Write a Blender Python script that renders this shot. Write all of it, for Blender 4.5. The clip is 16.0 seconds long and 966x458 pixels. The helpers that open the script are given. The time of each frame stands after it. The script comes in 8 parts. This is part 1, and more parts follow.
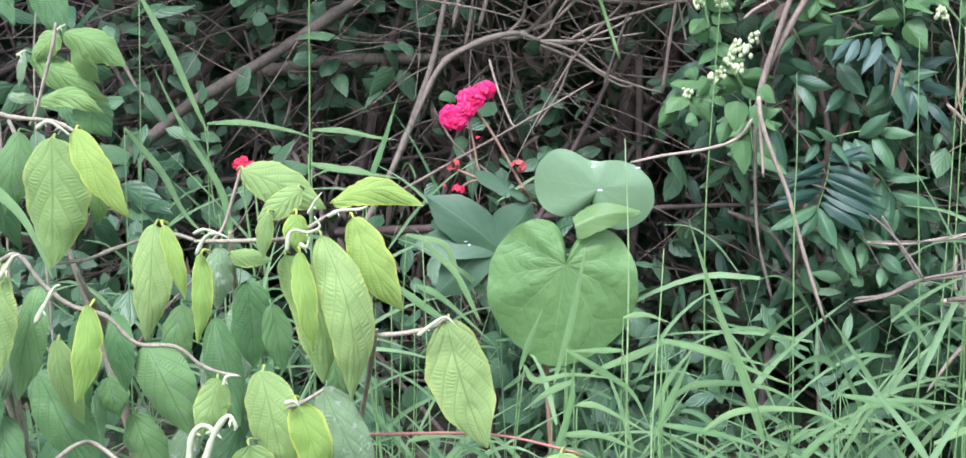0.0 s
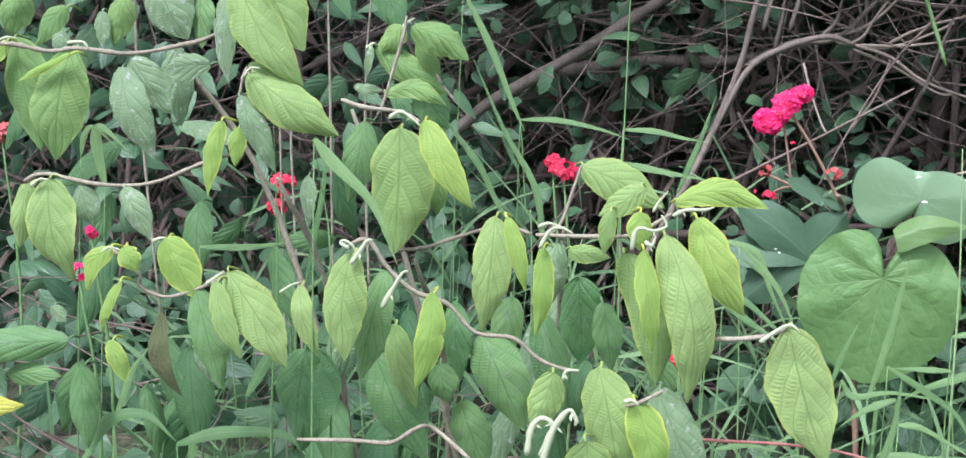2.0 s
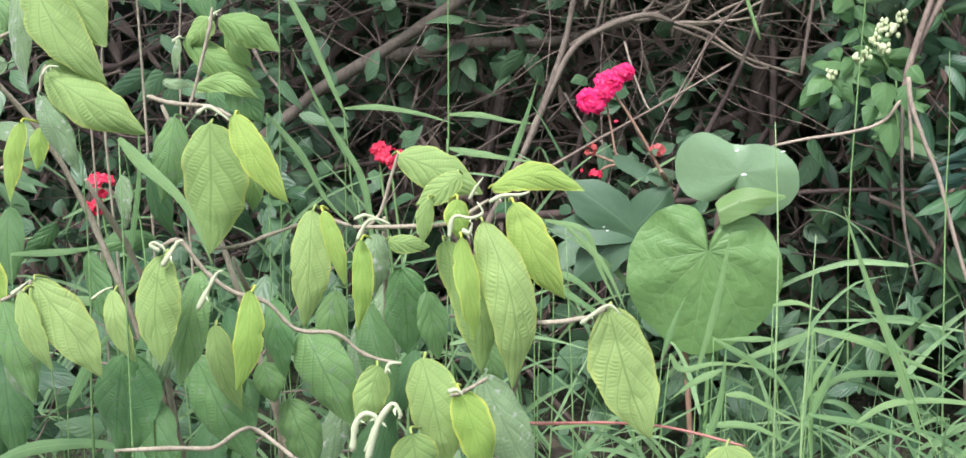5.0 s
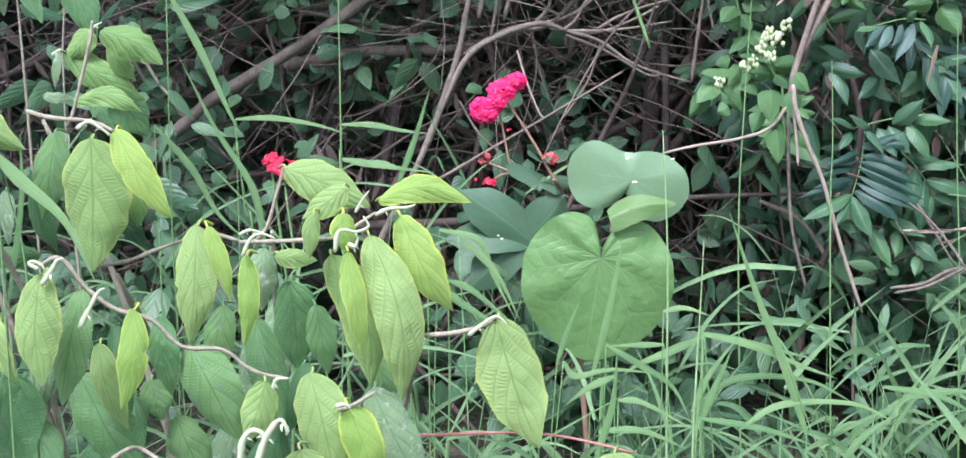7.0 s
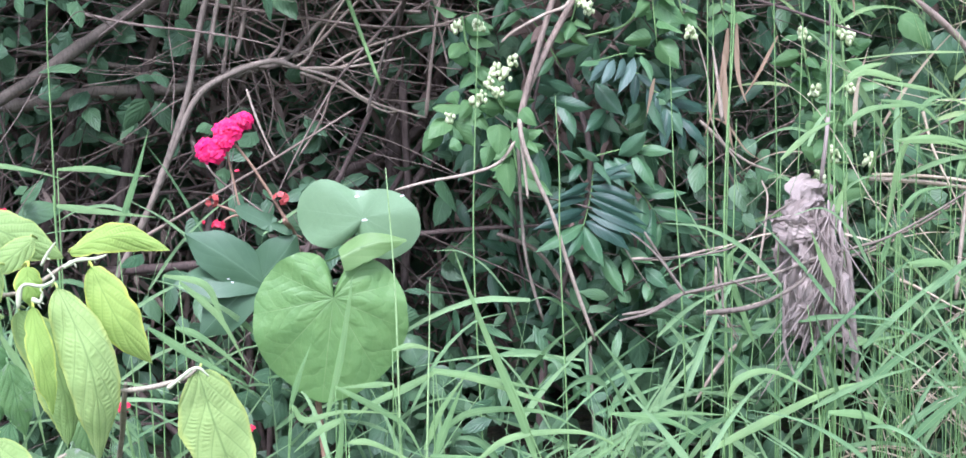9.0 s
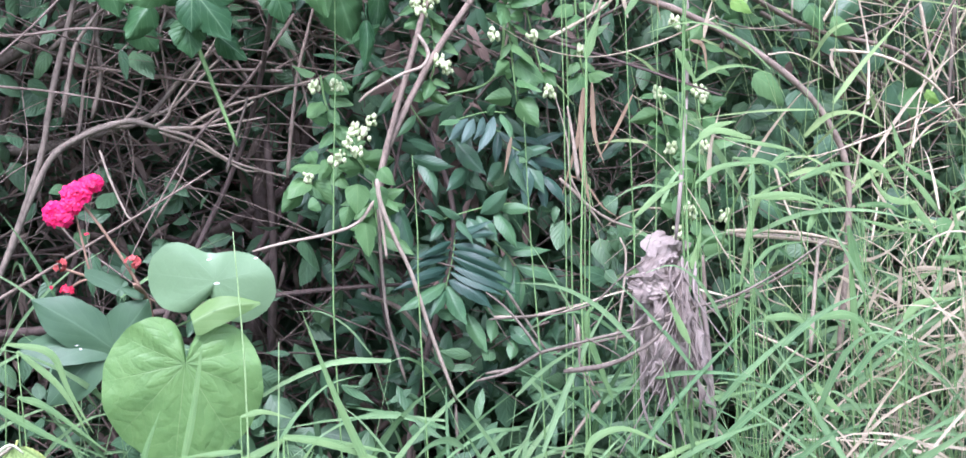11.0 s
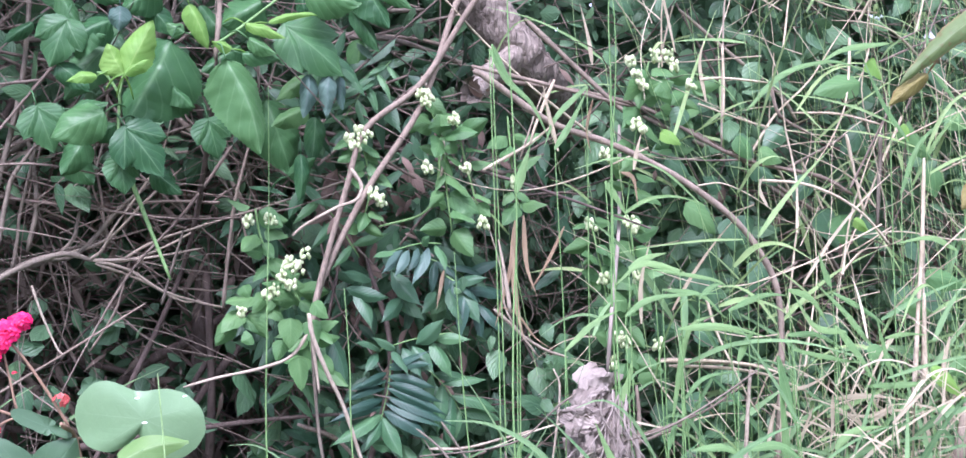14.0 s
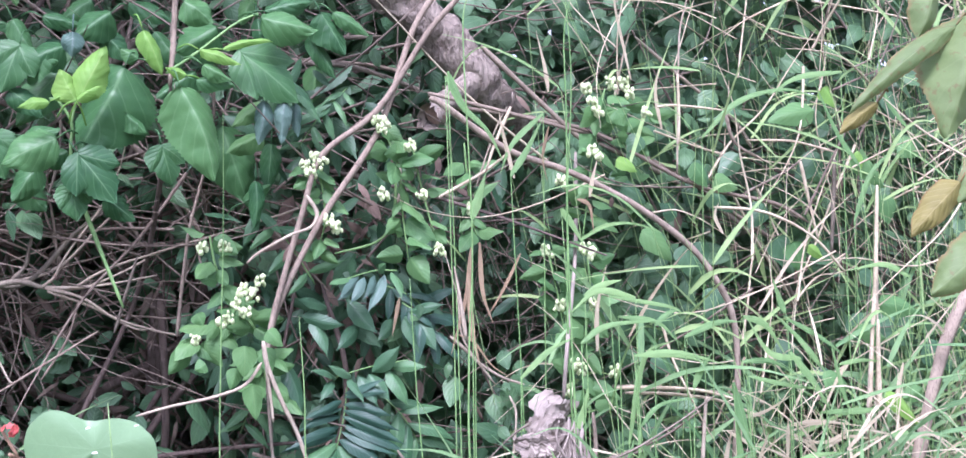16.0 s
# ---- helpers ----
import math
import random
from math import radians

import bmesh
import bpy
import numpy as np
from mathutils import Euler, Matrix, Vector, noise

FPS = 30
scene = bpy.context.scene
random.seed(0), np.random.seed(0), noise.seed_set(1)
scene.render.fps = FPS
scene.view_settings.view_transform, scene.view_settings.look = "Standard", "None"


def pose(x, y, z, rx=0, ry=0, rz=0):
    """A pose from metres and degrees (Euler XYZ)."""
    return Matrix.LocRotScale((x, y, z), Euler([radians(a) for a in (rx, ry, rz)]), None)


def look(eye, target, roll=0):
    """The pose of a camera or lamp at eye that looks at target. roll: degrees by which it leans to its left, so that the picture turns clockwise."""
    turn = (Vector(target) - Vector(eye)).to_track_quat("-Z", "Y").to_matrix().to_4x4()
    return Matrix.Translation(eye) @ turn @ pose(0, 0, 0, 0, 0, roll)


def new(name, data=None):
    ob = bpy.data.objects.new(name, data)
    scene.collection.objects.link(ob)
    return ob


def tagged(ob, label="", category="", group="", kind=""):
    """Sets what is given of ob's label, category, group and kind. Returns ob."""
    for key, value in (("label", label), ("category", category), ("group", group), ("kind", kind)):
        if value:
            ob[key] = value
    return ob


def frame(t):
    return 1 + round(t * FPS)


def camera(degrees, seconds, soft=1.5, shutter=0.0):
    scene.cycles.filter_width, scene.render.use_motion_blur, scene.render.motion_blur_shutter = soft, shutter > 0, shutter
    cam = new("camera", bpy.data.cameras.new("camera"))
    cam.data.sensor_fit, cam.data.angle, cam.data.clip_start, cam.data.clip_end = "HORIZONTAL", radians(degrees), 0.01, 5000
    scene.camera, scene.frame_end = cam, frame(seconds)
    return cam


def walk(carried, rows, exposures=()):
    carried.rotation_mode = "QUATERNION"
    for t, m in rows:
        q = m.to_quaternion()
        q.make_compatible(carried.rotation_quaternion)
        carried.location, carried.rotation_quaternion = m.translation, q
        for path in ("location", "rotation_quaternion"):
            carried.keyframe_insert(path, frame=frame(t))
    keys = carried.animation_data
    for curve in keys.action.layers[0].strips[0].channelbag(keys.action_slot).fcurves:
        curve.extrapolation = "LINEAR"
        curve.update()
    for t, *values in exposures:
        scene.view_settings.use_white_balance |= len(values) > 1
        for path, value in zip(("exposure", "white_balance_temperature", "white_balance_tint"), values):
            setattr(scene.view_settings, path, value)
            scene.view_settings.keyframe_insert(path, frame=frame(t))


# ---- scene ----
cam = camera(41.10, 16.0, soft=1.5)
PATH = [
    (0, -0.0087, -0.0001, 1.2432, -0.078, -5.844, 0.247),
    (0.5, -0.0352, -0.0039, 1.2396, 1.224, -6.272, -0.385),
    (1, -0.0704, -0.0054, 1.2392, 4.147, -6.057, -0.775),
    (1.5, -0.0937, 0.0001, 1.2357, 8.200, -5.768, -1.044),
    (2, -0.1068, 0.0029, 1.2358, 10.917, -5.762, -1.310),
    (2.5, -0.1120, 0.0051, 1.2352, 12.548, -5.731, -1.558),
    (3, -0.1141, 0.0058, 1.2348, 12.925, -5.778, -1.442),
    (3.5, -0.1076, 0.0091, 1.2347, 12.630, -6.150, -0.920),
    (4, -0.0941, 0.0177, 1.2353, 8.610, -6.352, -0.356),
    (4.2, -0.0899, 0.0220, 1.2364, 6.938, -6.360, -0.176),
    (6.3, -0.0644, 0.0253, 1.2467, 2.387, -6.572, 0.922),
    (6.5, -0.0644, 0.0253, 1.2467, 1.647, -6.572, 0.922),
    (7, -0.0545, 0.0236, 1.2501, -0.035, -6.373, 0.987),
    (7.5, -0.0412, 0.0259, 1.2545, -1.720, -6.050, 1.155),
    (8, -0.0308, 0.0214, 1.2607, -3.359, -5.716, 1.238),
    (8.5, -0.0031, 0.0250, 1.2584, -6.273, -5.364, 1.710),
    (9, 0.0239, 0.0361, 1.2559, -9.808, -5.190, 1.993),
    (9.5, 0.0431, 0.0422, 1.2533, -12.264, -5.007, 2.302),
    (9.7, 0.0500, 0.0421, 1.2537, -12.973, -5.001, 2.372),
    (11.8, 0.1227, 0.0224, 1.2810, -14.113, -2.260, 2.493),
    (12, 0.1275, 0.0205, 1.2848, -13.873, -2.270, 2.473),
    (12.5, 0.1358, 0.0169, 1.2970, -13.924, -0.820, 2.674),
    (13, 0.1432, 0.0139, 1.3081, -14.757, -0.382, 2.870),
    (13.5, 0.1479, 0.0103, 1.3157, -15.453, 0.243, 2.825),
    (14, 0.1496, 0.0067, 1.3176, -15.557, 1.242, 2.780),
    (14.5, 0.1514, 0.0047, 1.3198, -15.799, 1.553, 2.788),
    (15, 0.1533, 0.0050, 1.3209, -15.958, 1.890, 2.791),
    (15.5, 0.1563, 0.0045, 1.3198, -16.529, 2.328, 2.848),
    (16, 0.1614, 0.0069, 1.3196, -17.204, 2.294, 2.868),
]
walk(cam, [(t, pose(x, y, z, 90 + pitch, roll, yaw)) for t, x, y, z, yaw, pitch, roll in PATH], [(0.0, 1.08, 5550, 26.0), (2.0, 0.9, 5620, 26.0), (3.0, 0.86, 5700, 25.0), (4.0, 0.9, 6200, 23.0), (6.5, 1.02, 5580, 26.0), (8.0, 1.16, 5450, 28.0), (9.0, 1.27, 5420, 30.5), (12.0, 1.34, 5430, 35.0), (16.0, 1.36, 5430, 36.0)])

# ---- light: an overcast sky over a shaded hedge ----
world = bpy.data.worlds.new("overcast_sky")
scene.world = world
world.use_nodes = True
wn = world.node_tree.nodes
sky = wn.new("ShaderNodeTexSky")
sky.sky_type = "NISHITA"
sky.sun_disc = False
sky.sun_elevation, sky.sun_rotation = radians(58), radians(200)
sky.dust_density, sky.air_density = 3.0, 1.0
wn["Background"].inputs["Strength"].default_value = 0.175
soften = wn.new("ShaderNodeHueSaturation")
soften.inputs["Saturation"].default_value = 0.35
world.node_tree.links.new(sky.outputs[0], soften.inputs["Color"])
world.node_tree.links.new(soften.outputs[0], wn["Background"].inputs[0])
sun = new("sun", bpy.data.lights.new("sun", "SUN"))
sun.data.energy, sun.data.angle, sun.data.color = 2.2, radians(20), (1.0, 0.96, 0.88)
sun.matrix_world = look((-1.0, -1.4, 5.5), (0.2, 1.6, 0.9))


# ---- materials ----
class Graph:
    """A short way to write node materials."""

    def __init__(self, name):
        self.mat = bpy.data.materials.new(name)
        self.mat.use_nodes = True
        self.tree = self.mat.node_tree
        self.tree.nodes.clear()
        self.out = self.tree.nodes.new("ShaderNodeOutputMaterial")

    def node(self, kind, **inputs):
        n = self.tree.nodes.new("ShaderNode" + kind)
        for key, value in inputs.items():
            self.put(n, key.replace("_", " "), value)
        return n

    def put(self, n, key, value):
        socket = n.inputs[int(key[1:])] if key[0] == "i" and key[1:].isdigit() else n.inputs[key]
        if isinstance(value, bpy.types.NodeSocket):
            self.tree.links.new(value, socket)
        else:
            socket.default_value = value

    def math(self, op, a, b=0.0, c=0.0, clamp=False):
        n = self.tree.nodes.new("ShaderNodeMath")
        n.operation, n.use_clamp = op, clamp
        for k, v in enumerate((a, b, c)):
            self.put(n, f"i{k}", v)
        return n.outputs[0]

    def noise(self, scale, detail=3.0, vector=None, out=0):
        n = self.node("TexNoise", Scale=scale, Detail=detail)
        if vector is not None:
            self.put(n, "Vector", vector)
        return n.outputs[out]

    def ramp(self, fac, low, high):
        n = self.node("MapRange", Value=fac)
        self.put(n, "From Min", low)
        self.put(n, "From Max", high)
        return n.outputs[0]

    def mix(self, fac, a, b):
        n = self.tree.nodes.new("ShaderNodeMix")
        n.data_type = "RGBA"
        for key, v in ((0, fac), (6, a), (7, b)):
            v = (*v, 1.0) if isinstance(v, tuple) and len(v) == 3 else v
            self.put(n, f"i{key}", v)
        return n.outputs[2]

    def bump(self, height, strength, distance):
        return self.node("Bump", Height=height, Strength=strength, Distance=distance).outputs[0]

    def position(self):
        return self.node("NewGeometry").outputs["Position"]

    def each(self, stuff):
        return self.node("NewGeometry").outputs["Random Per Island"] if stuff else self.node("ObjectInfo").outputs["Random"]

    def end(self, shader):
        self.tree.links.new(shader, self.out.inputs[0])
        return self.mat


def leaf_material(name, dark, light, vein, veins="pinnate", edge=None, glow=0.3, rough=0.5, relief=0.5, spots=None, stuff=False, count=9.0, sheen=0.0, show=0.3):
    """A leaf: colour between dark and light by leaf and by blotch, a vein pattern along the leaf's own axes, fine relief, light passing through."""
    g = Graph(name)
    uv = g.node("SeparateXYZ", Vector=g.node("UVMap").outputs[0])
    u, v = uv.outputs[0], uv.outputs[1]
    side = g.math("ABSOLUTE", g.math("MULTIPLY_ADD", u, 2.0, -1.0))
    where = g.position()
    blotch = g.noise(38.0, 4.0, where)
    grain = g.noise(420.0, 2.0, where)
    tone = g.math("ADD", g.math("MULTIPLY", g.each(stuff), 0.75), g.math("MULTIPLY", g.ramp(blotch, 0.3, 0.7), 0.35), clamp=True)
    colour = g.mix(tone, dark, light)
    if veins == "ladder":
        arch_vein = g.math("PINGPONG", g.math("SUBTRACT", g.math("MULTIPLY", v, 5.0), g.math("MULTIPLY", side, 2.1)), 0.5)
        mid = g.ramp(side, 0.05, 0.015)
        pillow = g.math("MULTIPLY", g.ramp(arch_vein, 0.0, 0.26), g.ramp(side, 0.0, 0.16))
        wob = g.math("MULTIPLY", g.noise(55.0, 3.0, where), 3.0)
        phase = g.math("ADD", g.math("MULTIPLY", v, count), g.math("ADD", wob, g.math("MULTIPLY", side, count * 0.09)))
        rungs = g.math("MULTIPLY_ADD", g.math("SINE", g.math("MULTIPLY", phase, 6.283)), 0.5, 0.5)
        patch = g.ramp(g.noise(60.0, 2.0, where), 0.3, 0.7)
        rung_lines = g.math("MULTIPLY", g.math("MULTIPLY", g.ramp(rungs, 0.35, 0.0), g.math("MULTIPLY_ADD", patch, 0.35, 0.1)), pillow)
        lines = g.math("MAXIMUM", g.math("MAXIMUM", mid, g.math("MULTIPLY", g.ramp(arch_vein, 0.075, 0.01), 0.75)), rung_lines)
        ribs = g.math("MULTIPLY", g.math("MULTIPLY", rungs, pillow), g.math("MULTIPLY_ADD", patch, 0.55, 0.08))
        pucker = g.math("MULTIPLY", g.noise(170.0, 3.0, where), 0.6)
        height = g.math("ADD", g.math("ADD", ribs, pucker), g.math("ADD", g.math("MULTIPLY", pillow, 0.7), g.math("MULTIPLY", grain, 0.25)))
    elif veins == "radial":
        spoke = g.math("PINGPONG", g.math("MULTIPLY", u, count), 0.5)
        wide = g.math("DIVIDE", 0.016, g.math("ADD", v, 0.10))
        rise = g.math("SUBTRACT", g.math("MULTIPLY", v, 5.0), g.math("MULTIPLY", spoke, 2.5))
        ring = g.math("PINGPONG", g.math("ADD", rise, g.math("MULTIPLY", g.noise(22.0, 3.0, where), 1.6)), 0.5)
        side_vein = g.math("MULTIPLY", g.ramp(ring, 0.07, 0.0), g.ramp(v, 0.15, 0.4))
        lines = g.math("MAXIMUM", g.math("MULTIPLY", g.ramp(spoke, wide, 0.0), g.ramp(v, 1.15, 0.25)), g.math("MULTIPLY", side_vein, 0.2))
        height = g.math("ADD", g.math("MULTIPLY", g.ramp(ring, 0.0, 0.3), 0.22), g.math("ADD", g.math("MULTIPLY", lines, -0.3), g.math("MULTIPLY", g.noise(60.0, 5.0, where), 1.5)))
    elif veins == "grass":
        stripe = g.math("SINE", g.math("MULTIPLY", u, 60.0))
        lines = g.ramp(side, 0.10, 0.04)
        height = g.math("ADD", g.math("MULTIPLY", stripe, 0.3), g.math("MULTIPLY", lines, -0.5))
    else:
        rib = g.math("PINGPONG", g.math("SUBTRACT", g.math("MULTIPLY", v, count), g.math("MULTIPLY", side, 2.2)), 0.5)
        lines = g.math("MAXIMUM", g.ramp(side, 0.06, 0.02), g.math("MULTIPLY", g.ramp(rib, 0.08, 0.02), show))
        height = g.math("ADD", g.math("MULTIPLY", g.ramp(rib, 0.0, 0.4), 0.35), g.math("ADD", g.math("MULTIPLY", grain, 0.2), g.math("MULTIPLY", blotch, 0.5)))
    colour = g.mix(g.math("MULTIPLY", lines, 0.6), colour, vein)
    if edge:
        near = g.ramp(g.math("ADD", side, g.math("MULTIPLY", blotch, 0.25)), 0.97, 1.12)
        colour = g.mix(g.math("MULTIPLY", near, 0.85), colour, edge)
    if spots:
        colour = g.mix(g.math("MULTIPLY", g.ramp(g.noise(120.0, 4.0, where), 0.59, 0.70), 0.8), colour, spots)
    colour = g.mix(g.math("MULTIPLY", grain, 0.22), colour, tuple(0.55 * c for c in dark))
    relief_out = g.bump(height, relief, 0.0016)
    skin = g.node("BsdfPrincipled", Base_Color=colour, Roughness=rough, Normal=relief_out)
    skin.inputs["Specular IOR Level"].default_value = 0.35
    skin.inputs["Sheen Weight"].default_value = sheen
    skin.inputs["Sheen Roughness"].default_value = 0.4
    through_light = g.node("BsdfTranslucent", Color=g.mix(0.5, colour, tuple(light)), Normal=relief_out)
    both = g.node("MixShader", i0=glow, i1=skin.outputs[0], i2=through_light.outputs[0])
    return g.end(both.outputs[0])


def bark_material(name, dark, light, scale=60.0, rough=0.85, relief=0.6, stuff=False, deep=0.003):
    g = Graph(name)
    where = g.position()
    stretched = g.node("Mapping", Vector=where, Scale=(1.0, 1.0, 0.35)).outputs[0]
    coarse = g.noise(scale * 0.35, 4.0, where)
    fine = g.noise(scale * 4.0, 5.0, stretched)
    tone = g.math("ADD", g.math("MULTIPLY", g.ramp(coarse, 0.3, 0.7), 0.6), g.math("MULTIPLY", g.each(stuff), 0.4), clamp=True)
    colour = g.mix(tone, dark, light)
    colour = g.mix(g.math("MULTIPLY", g.ramp(fine, 0.5, 0.75), 0.6), colour, tuple(0.4 * c for c in dark))
    skin = g.node("BsdfPrincipled", Base_Color=colour, Roughness=rough, Normal=g.bump(fine, relief, deep))
    skin.inputs["Specular IOR Level"].default_value = 0.25
    return g.end(skin.outputs[0])


def petal_material(name, dark, light, glow=0.25, rough=0.5):
    g = Graph(name)
    where = g.position()
    tone = g.math("ADD", g.math("MULTIPLY", g.node("NewGeometry").outputs["Random Per Island"], 0.6), g.math("MULTIPLY", g.noise(180.0, 3.0, where), 0.45), clamp=True)
    colour = g.mix(tone, dark, light)
    skin = g.node("BsdfPrincipled", Base_Color=colour, Roughness=rough, Normal=g.bump(g.noise(300.0, 3.0, where), 0.4, 0.001))
    passing = g.node("BsdfTranslucent", Color=colour)
    return g.end(g.node("MixShader", i0=glow, i1=skin.outputs[0], i2=passing.outputs[0]).outputs[0])


def soil_material():
    g = Graph("leaf_litter_soil")
    where = g.position()
    tone = g.noise(3.0, 6.0, where)
    litter = g.node("TexVoronoi", Vector=where, Scale=26.0)
    colour = g.mix(g.ramp(tone, 0.35, 0.65), (0.02, 0.019, 0.013), (0.058, 0.051, 0.035))
    colour = g.mix(g.math("MULTIPLY", g.ramp(g.noise(40.0, 4.0, where), 0.5, 0.62), 0.7), colour, (0.12, 0.10, 0.065))
    turf = g.math("MULTIPLY", g.ramp(g.noise(1.3, 4.0, where), 0.38, 0.58), g.ramp(g.noise(55.0, 5.0, where), 0.36, 0.56))
    colour = g.mix(g.math("MULTIPLY", turf, 0.85), colour, g.mix(g.noise(9.0, 3.0, where), (0.035, 0.075, 0.022), (0.09, 0.14, 0.045)))
    height = g.math("ADD", litter.outputs["Distance"], g.noise(90.0, 4.0, where))
    skin = g.node("BsdfPrincipled", Base_Color=colour, Roughness=0.95, Normal=g.bump(height, 0.8, 0.02))
    return g.end(skin.outputs[0])


VELVET = leaf_material("velvet_leaf", (0.215, 0.36, 0.105), (0.335, 0.485, 0.155), (0.105, 0.20, 0.052), "ladder", edge=(0.43, 0.53, 0.13), glow=0.30, rough=0.72, relief=0.46, count=31.0, sheen=0.15)
# Mid tone between VELVET and SHADED, for leaves on the branches further back.
MIDVELVET = leaf_material("mid_velvet_leaf", (0.13, 0.265, 0.075), (0.24, 0.40, 0.115), (0.07, 0.16, 0.042), "ladder", edge=(0.30, 0.42, 0.12), glow=0.28, rough=0.68, relief=0.46, count=31.0, sheen=0.12)
YOUNG = leaf_material("young_velvet_leaf", (0.255, 0.43, 0.085), (0.37, 0.54, 0.12), (0.155, 0.30, 0.05), "ladder", edge=(0.68, 0.74, 0.12), glow=0.38, rough=0.68, relief=0.34, count=28.0, sheen=0.15)
# Lower and rear velvet leaves: a darker copy with their shade in the colour.
SHADED = leaf_material("shaded_velvet_leaf", (0.082, 0.215, 0.072), (0.20, 0.36, 0.12), (0.042, 0.115, 0.04), "ladder", glow=0.25, rough=0.6, relief=0.46, count=31.0, sheen=0.08, spots=(0.20, 0.28, 0.18))
# Velvet leaves inside the shrub: deeper shade painted into the base colour.
INNERSHADE = leaf_material("inner_shaded_velvet_leaf", (0.05, 0.145, 0.05), (0.125, 0.26, 0.085), (0.03, 0.085, 0.03), "ladder", glow=0.25, rough=0.6, relief=0.46, count=31.0, sheen=0.05)
GREYED = leaf_material("grey_velvet_leaf", (0.145, 0.255, 0.115), (0.245, 0.37, 0.18), (0.095, 0.165, 0.075), "ladder", glow=0.22, rough=0.65, relief=0.48, count=26.0, sheen=0.3, spots=(0.44, 0.48, 0.41))
YELLOWED = leaf_material("yellowed_leaf", (0.42, 0.46, 0.06), (0.58, 0.60, 0.10), (0.40, 0.44, 0.08), "ladder", edge=(0.70, 0.66, 0.06), glow=0.35, rough=0.65, count=14.0)
BROWNED = leaf_material("withered_leaf", (0.07, 0.09, 0.035), (0.13, 0.155, 0.06), (0.13, 0.13, 0.06), "ladder", glow=0.15, rough=0.85, count=18.0)
HEART = leaf_material("heart_leaf", (0.135, 0.275, 0.085), (0.20, 0.355, 0.11), (0.31, 0.45, 0.20), "radial", glow=0.24, rough=0.46, relief=1.0, count=10.0)
FOLDED = leaf_material("folded_heart_leaf", (0.125, 0.24, 0.075), (0.185, 0.315, 0.105), (0.28, 0.42, 0.17), "pinnate", glow=0.3, rough=0.5, relief=0.25, count=4.0, show=0.25)
FINGER = leaf_material("fingered_leaf", (0.062, 0.135, 0.068), (0.095, 0.185, 0.09), (0.13, 0.23, 0.13), "pinnate", glow=0.18, rough=0.5, relief=0.25, count=4.0, show=0.2)
# Paler than HEART: the sky's reflection on this leaf is put into its colour.
HEARTSHEEN = leaf_material("sky_sheen_heart_leaf", (0.15, 0.27, 0.13), (0.20, 0.335, 0.17), (0.29, 0.42, 0.26), "radial", glow=0.2, rough=0.36, relief=0.2, count=9.0)
LOBED = leaf_material("lobed_leaf", (0.06, 0.13, 0.065), (0.09, 0.175, 0.085), (0.14, 0.25, 0.15), "radial", glow=0.18, rough=0.5, relief=0.3, count=7.0)
GRASS = leaf_material("grass_blade", (0.095, 0.23, 0.095), (0.285, 0.465, 0.21), (0.34, 0.50, 0.20), "grass", glow=0.35, rough=0.5, relief=0.4, stuff=True)
BLADE = leaf_material("broad_grass_blade", (0.13, 0.285, 0.11), (0.29, 0.47, 0.18), (0.31, 0.49, 0.20), "grass", glow=0.35, rough=0.5, relief=0.4)
PALEGRASS = leaf_material("pale_grass_blade", (0.17, 0.33, 0.12), (0.42, 0.58, 0.24), (0.46, 0.60, 0.30), "grass", glow=0.35, rough=0.55, relief=0.4, stuff=True)
OLIVE = leaf_material("olive_leaf", (0.115, 0.175, 0.062), (0.185, 0.26, 0.095), (0.22, 0.29, 0.13), "pinnate", edge=(0.26, 0.17, 0.08), glow=0.3, rough=0.55, relief=0.25, count=6.0, show=0.3, spots=(0.16, 0.12, 0.05))
TAWNY = leaf_material("tawny_leaf", (0.15, 0.14, 0.04), (0.25, 0.22, 0.065), (0.36, 0.32, 0.14), "pinnate", edge=(0.20, 0.12, 0.05), glow=0.3, rough=0.6, relief=0.7, count=8.0, show=0.7)
STRAW = leaf_material("straw", (0.38, 0.32, 0.20), (0.66, 0.59, 0.43), (0.64, 0.58, 0.46), "grass", glow=0.2, rough=0.8, relief=0.4, stuff=True)
TAN = leaf_material("tan_dry_sheath", (0.26, 0.185, 0.11), (0.44, 0.33, 0.21), (0.46, 0.36, 0.25), "grass", glow=0.25, rough=0.8, relief=0.4)
CURTAIN = leaf_material("curtain_leaf", (0.034, 0.10, 0.048), (0.14, 0.262, 0.12), (0.16, 0.28, 0.16), "pinnate", glow=0.22, rough=0.36, relief=0.9, stuff=True, count=5.0)
VINELEAF = leaf_material("climber_leaf", (0.075, 0.19, 0.065), (0.14, 0.28, 0.10), (0.18, 0.33, 0.12), "pinnate", glow=0.28, rough=0.5, relief=0.5, count=6.0)
IVY = leaf_material("dark_climber_leaf", (0.045, 0.115, 0.058), (0.10, 0.205, 0.10), (0.14, 0.25, 0.14), "pinnate", glow=0.2, rough=0.38, relief=0.5, count=6.0)
HEDGELEAF = leaf_material("hedge_leaf", (0.058, 0.135, 0.068), (0.125, 0.24, 0.118), (0.16, 0.28, 0.15), "pinnate", glow=0.2, rough=0.4, relief=0.8, stuff=True, count=5.0)
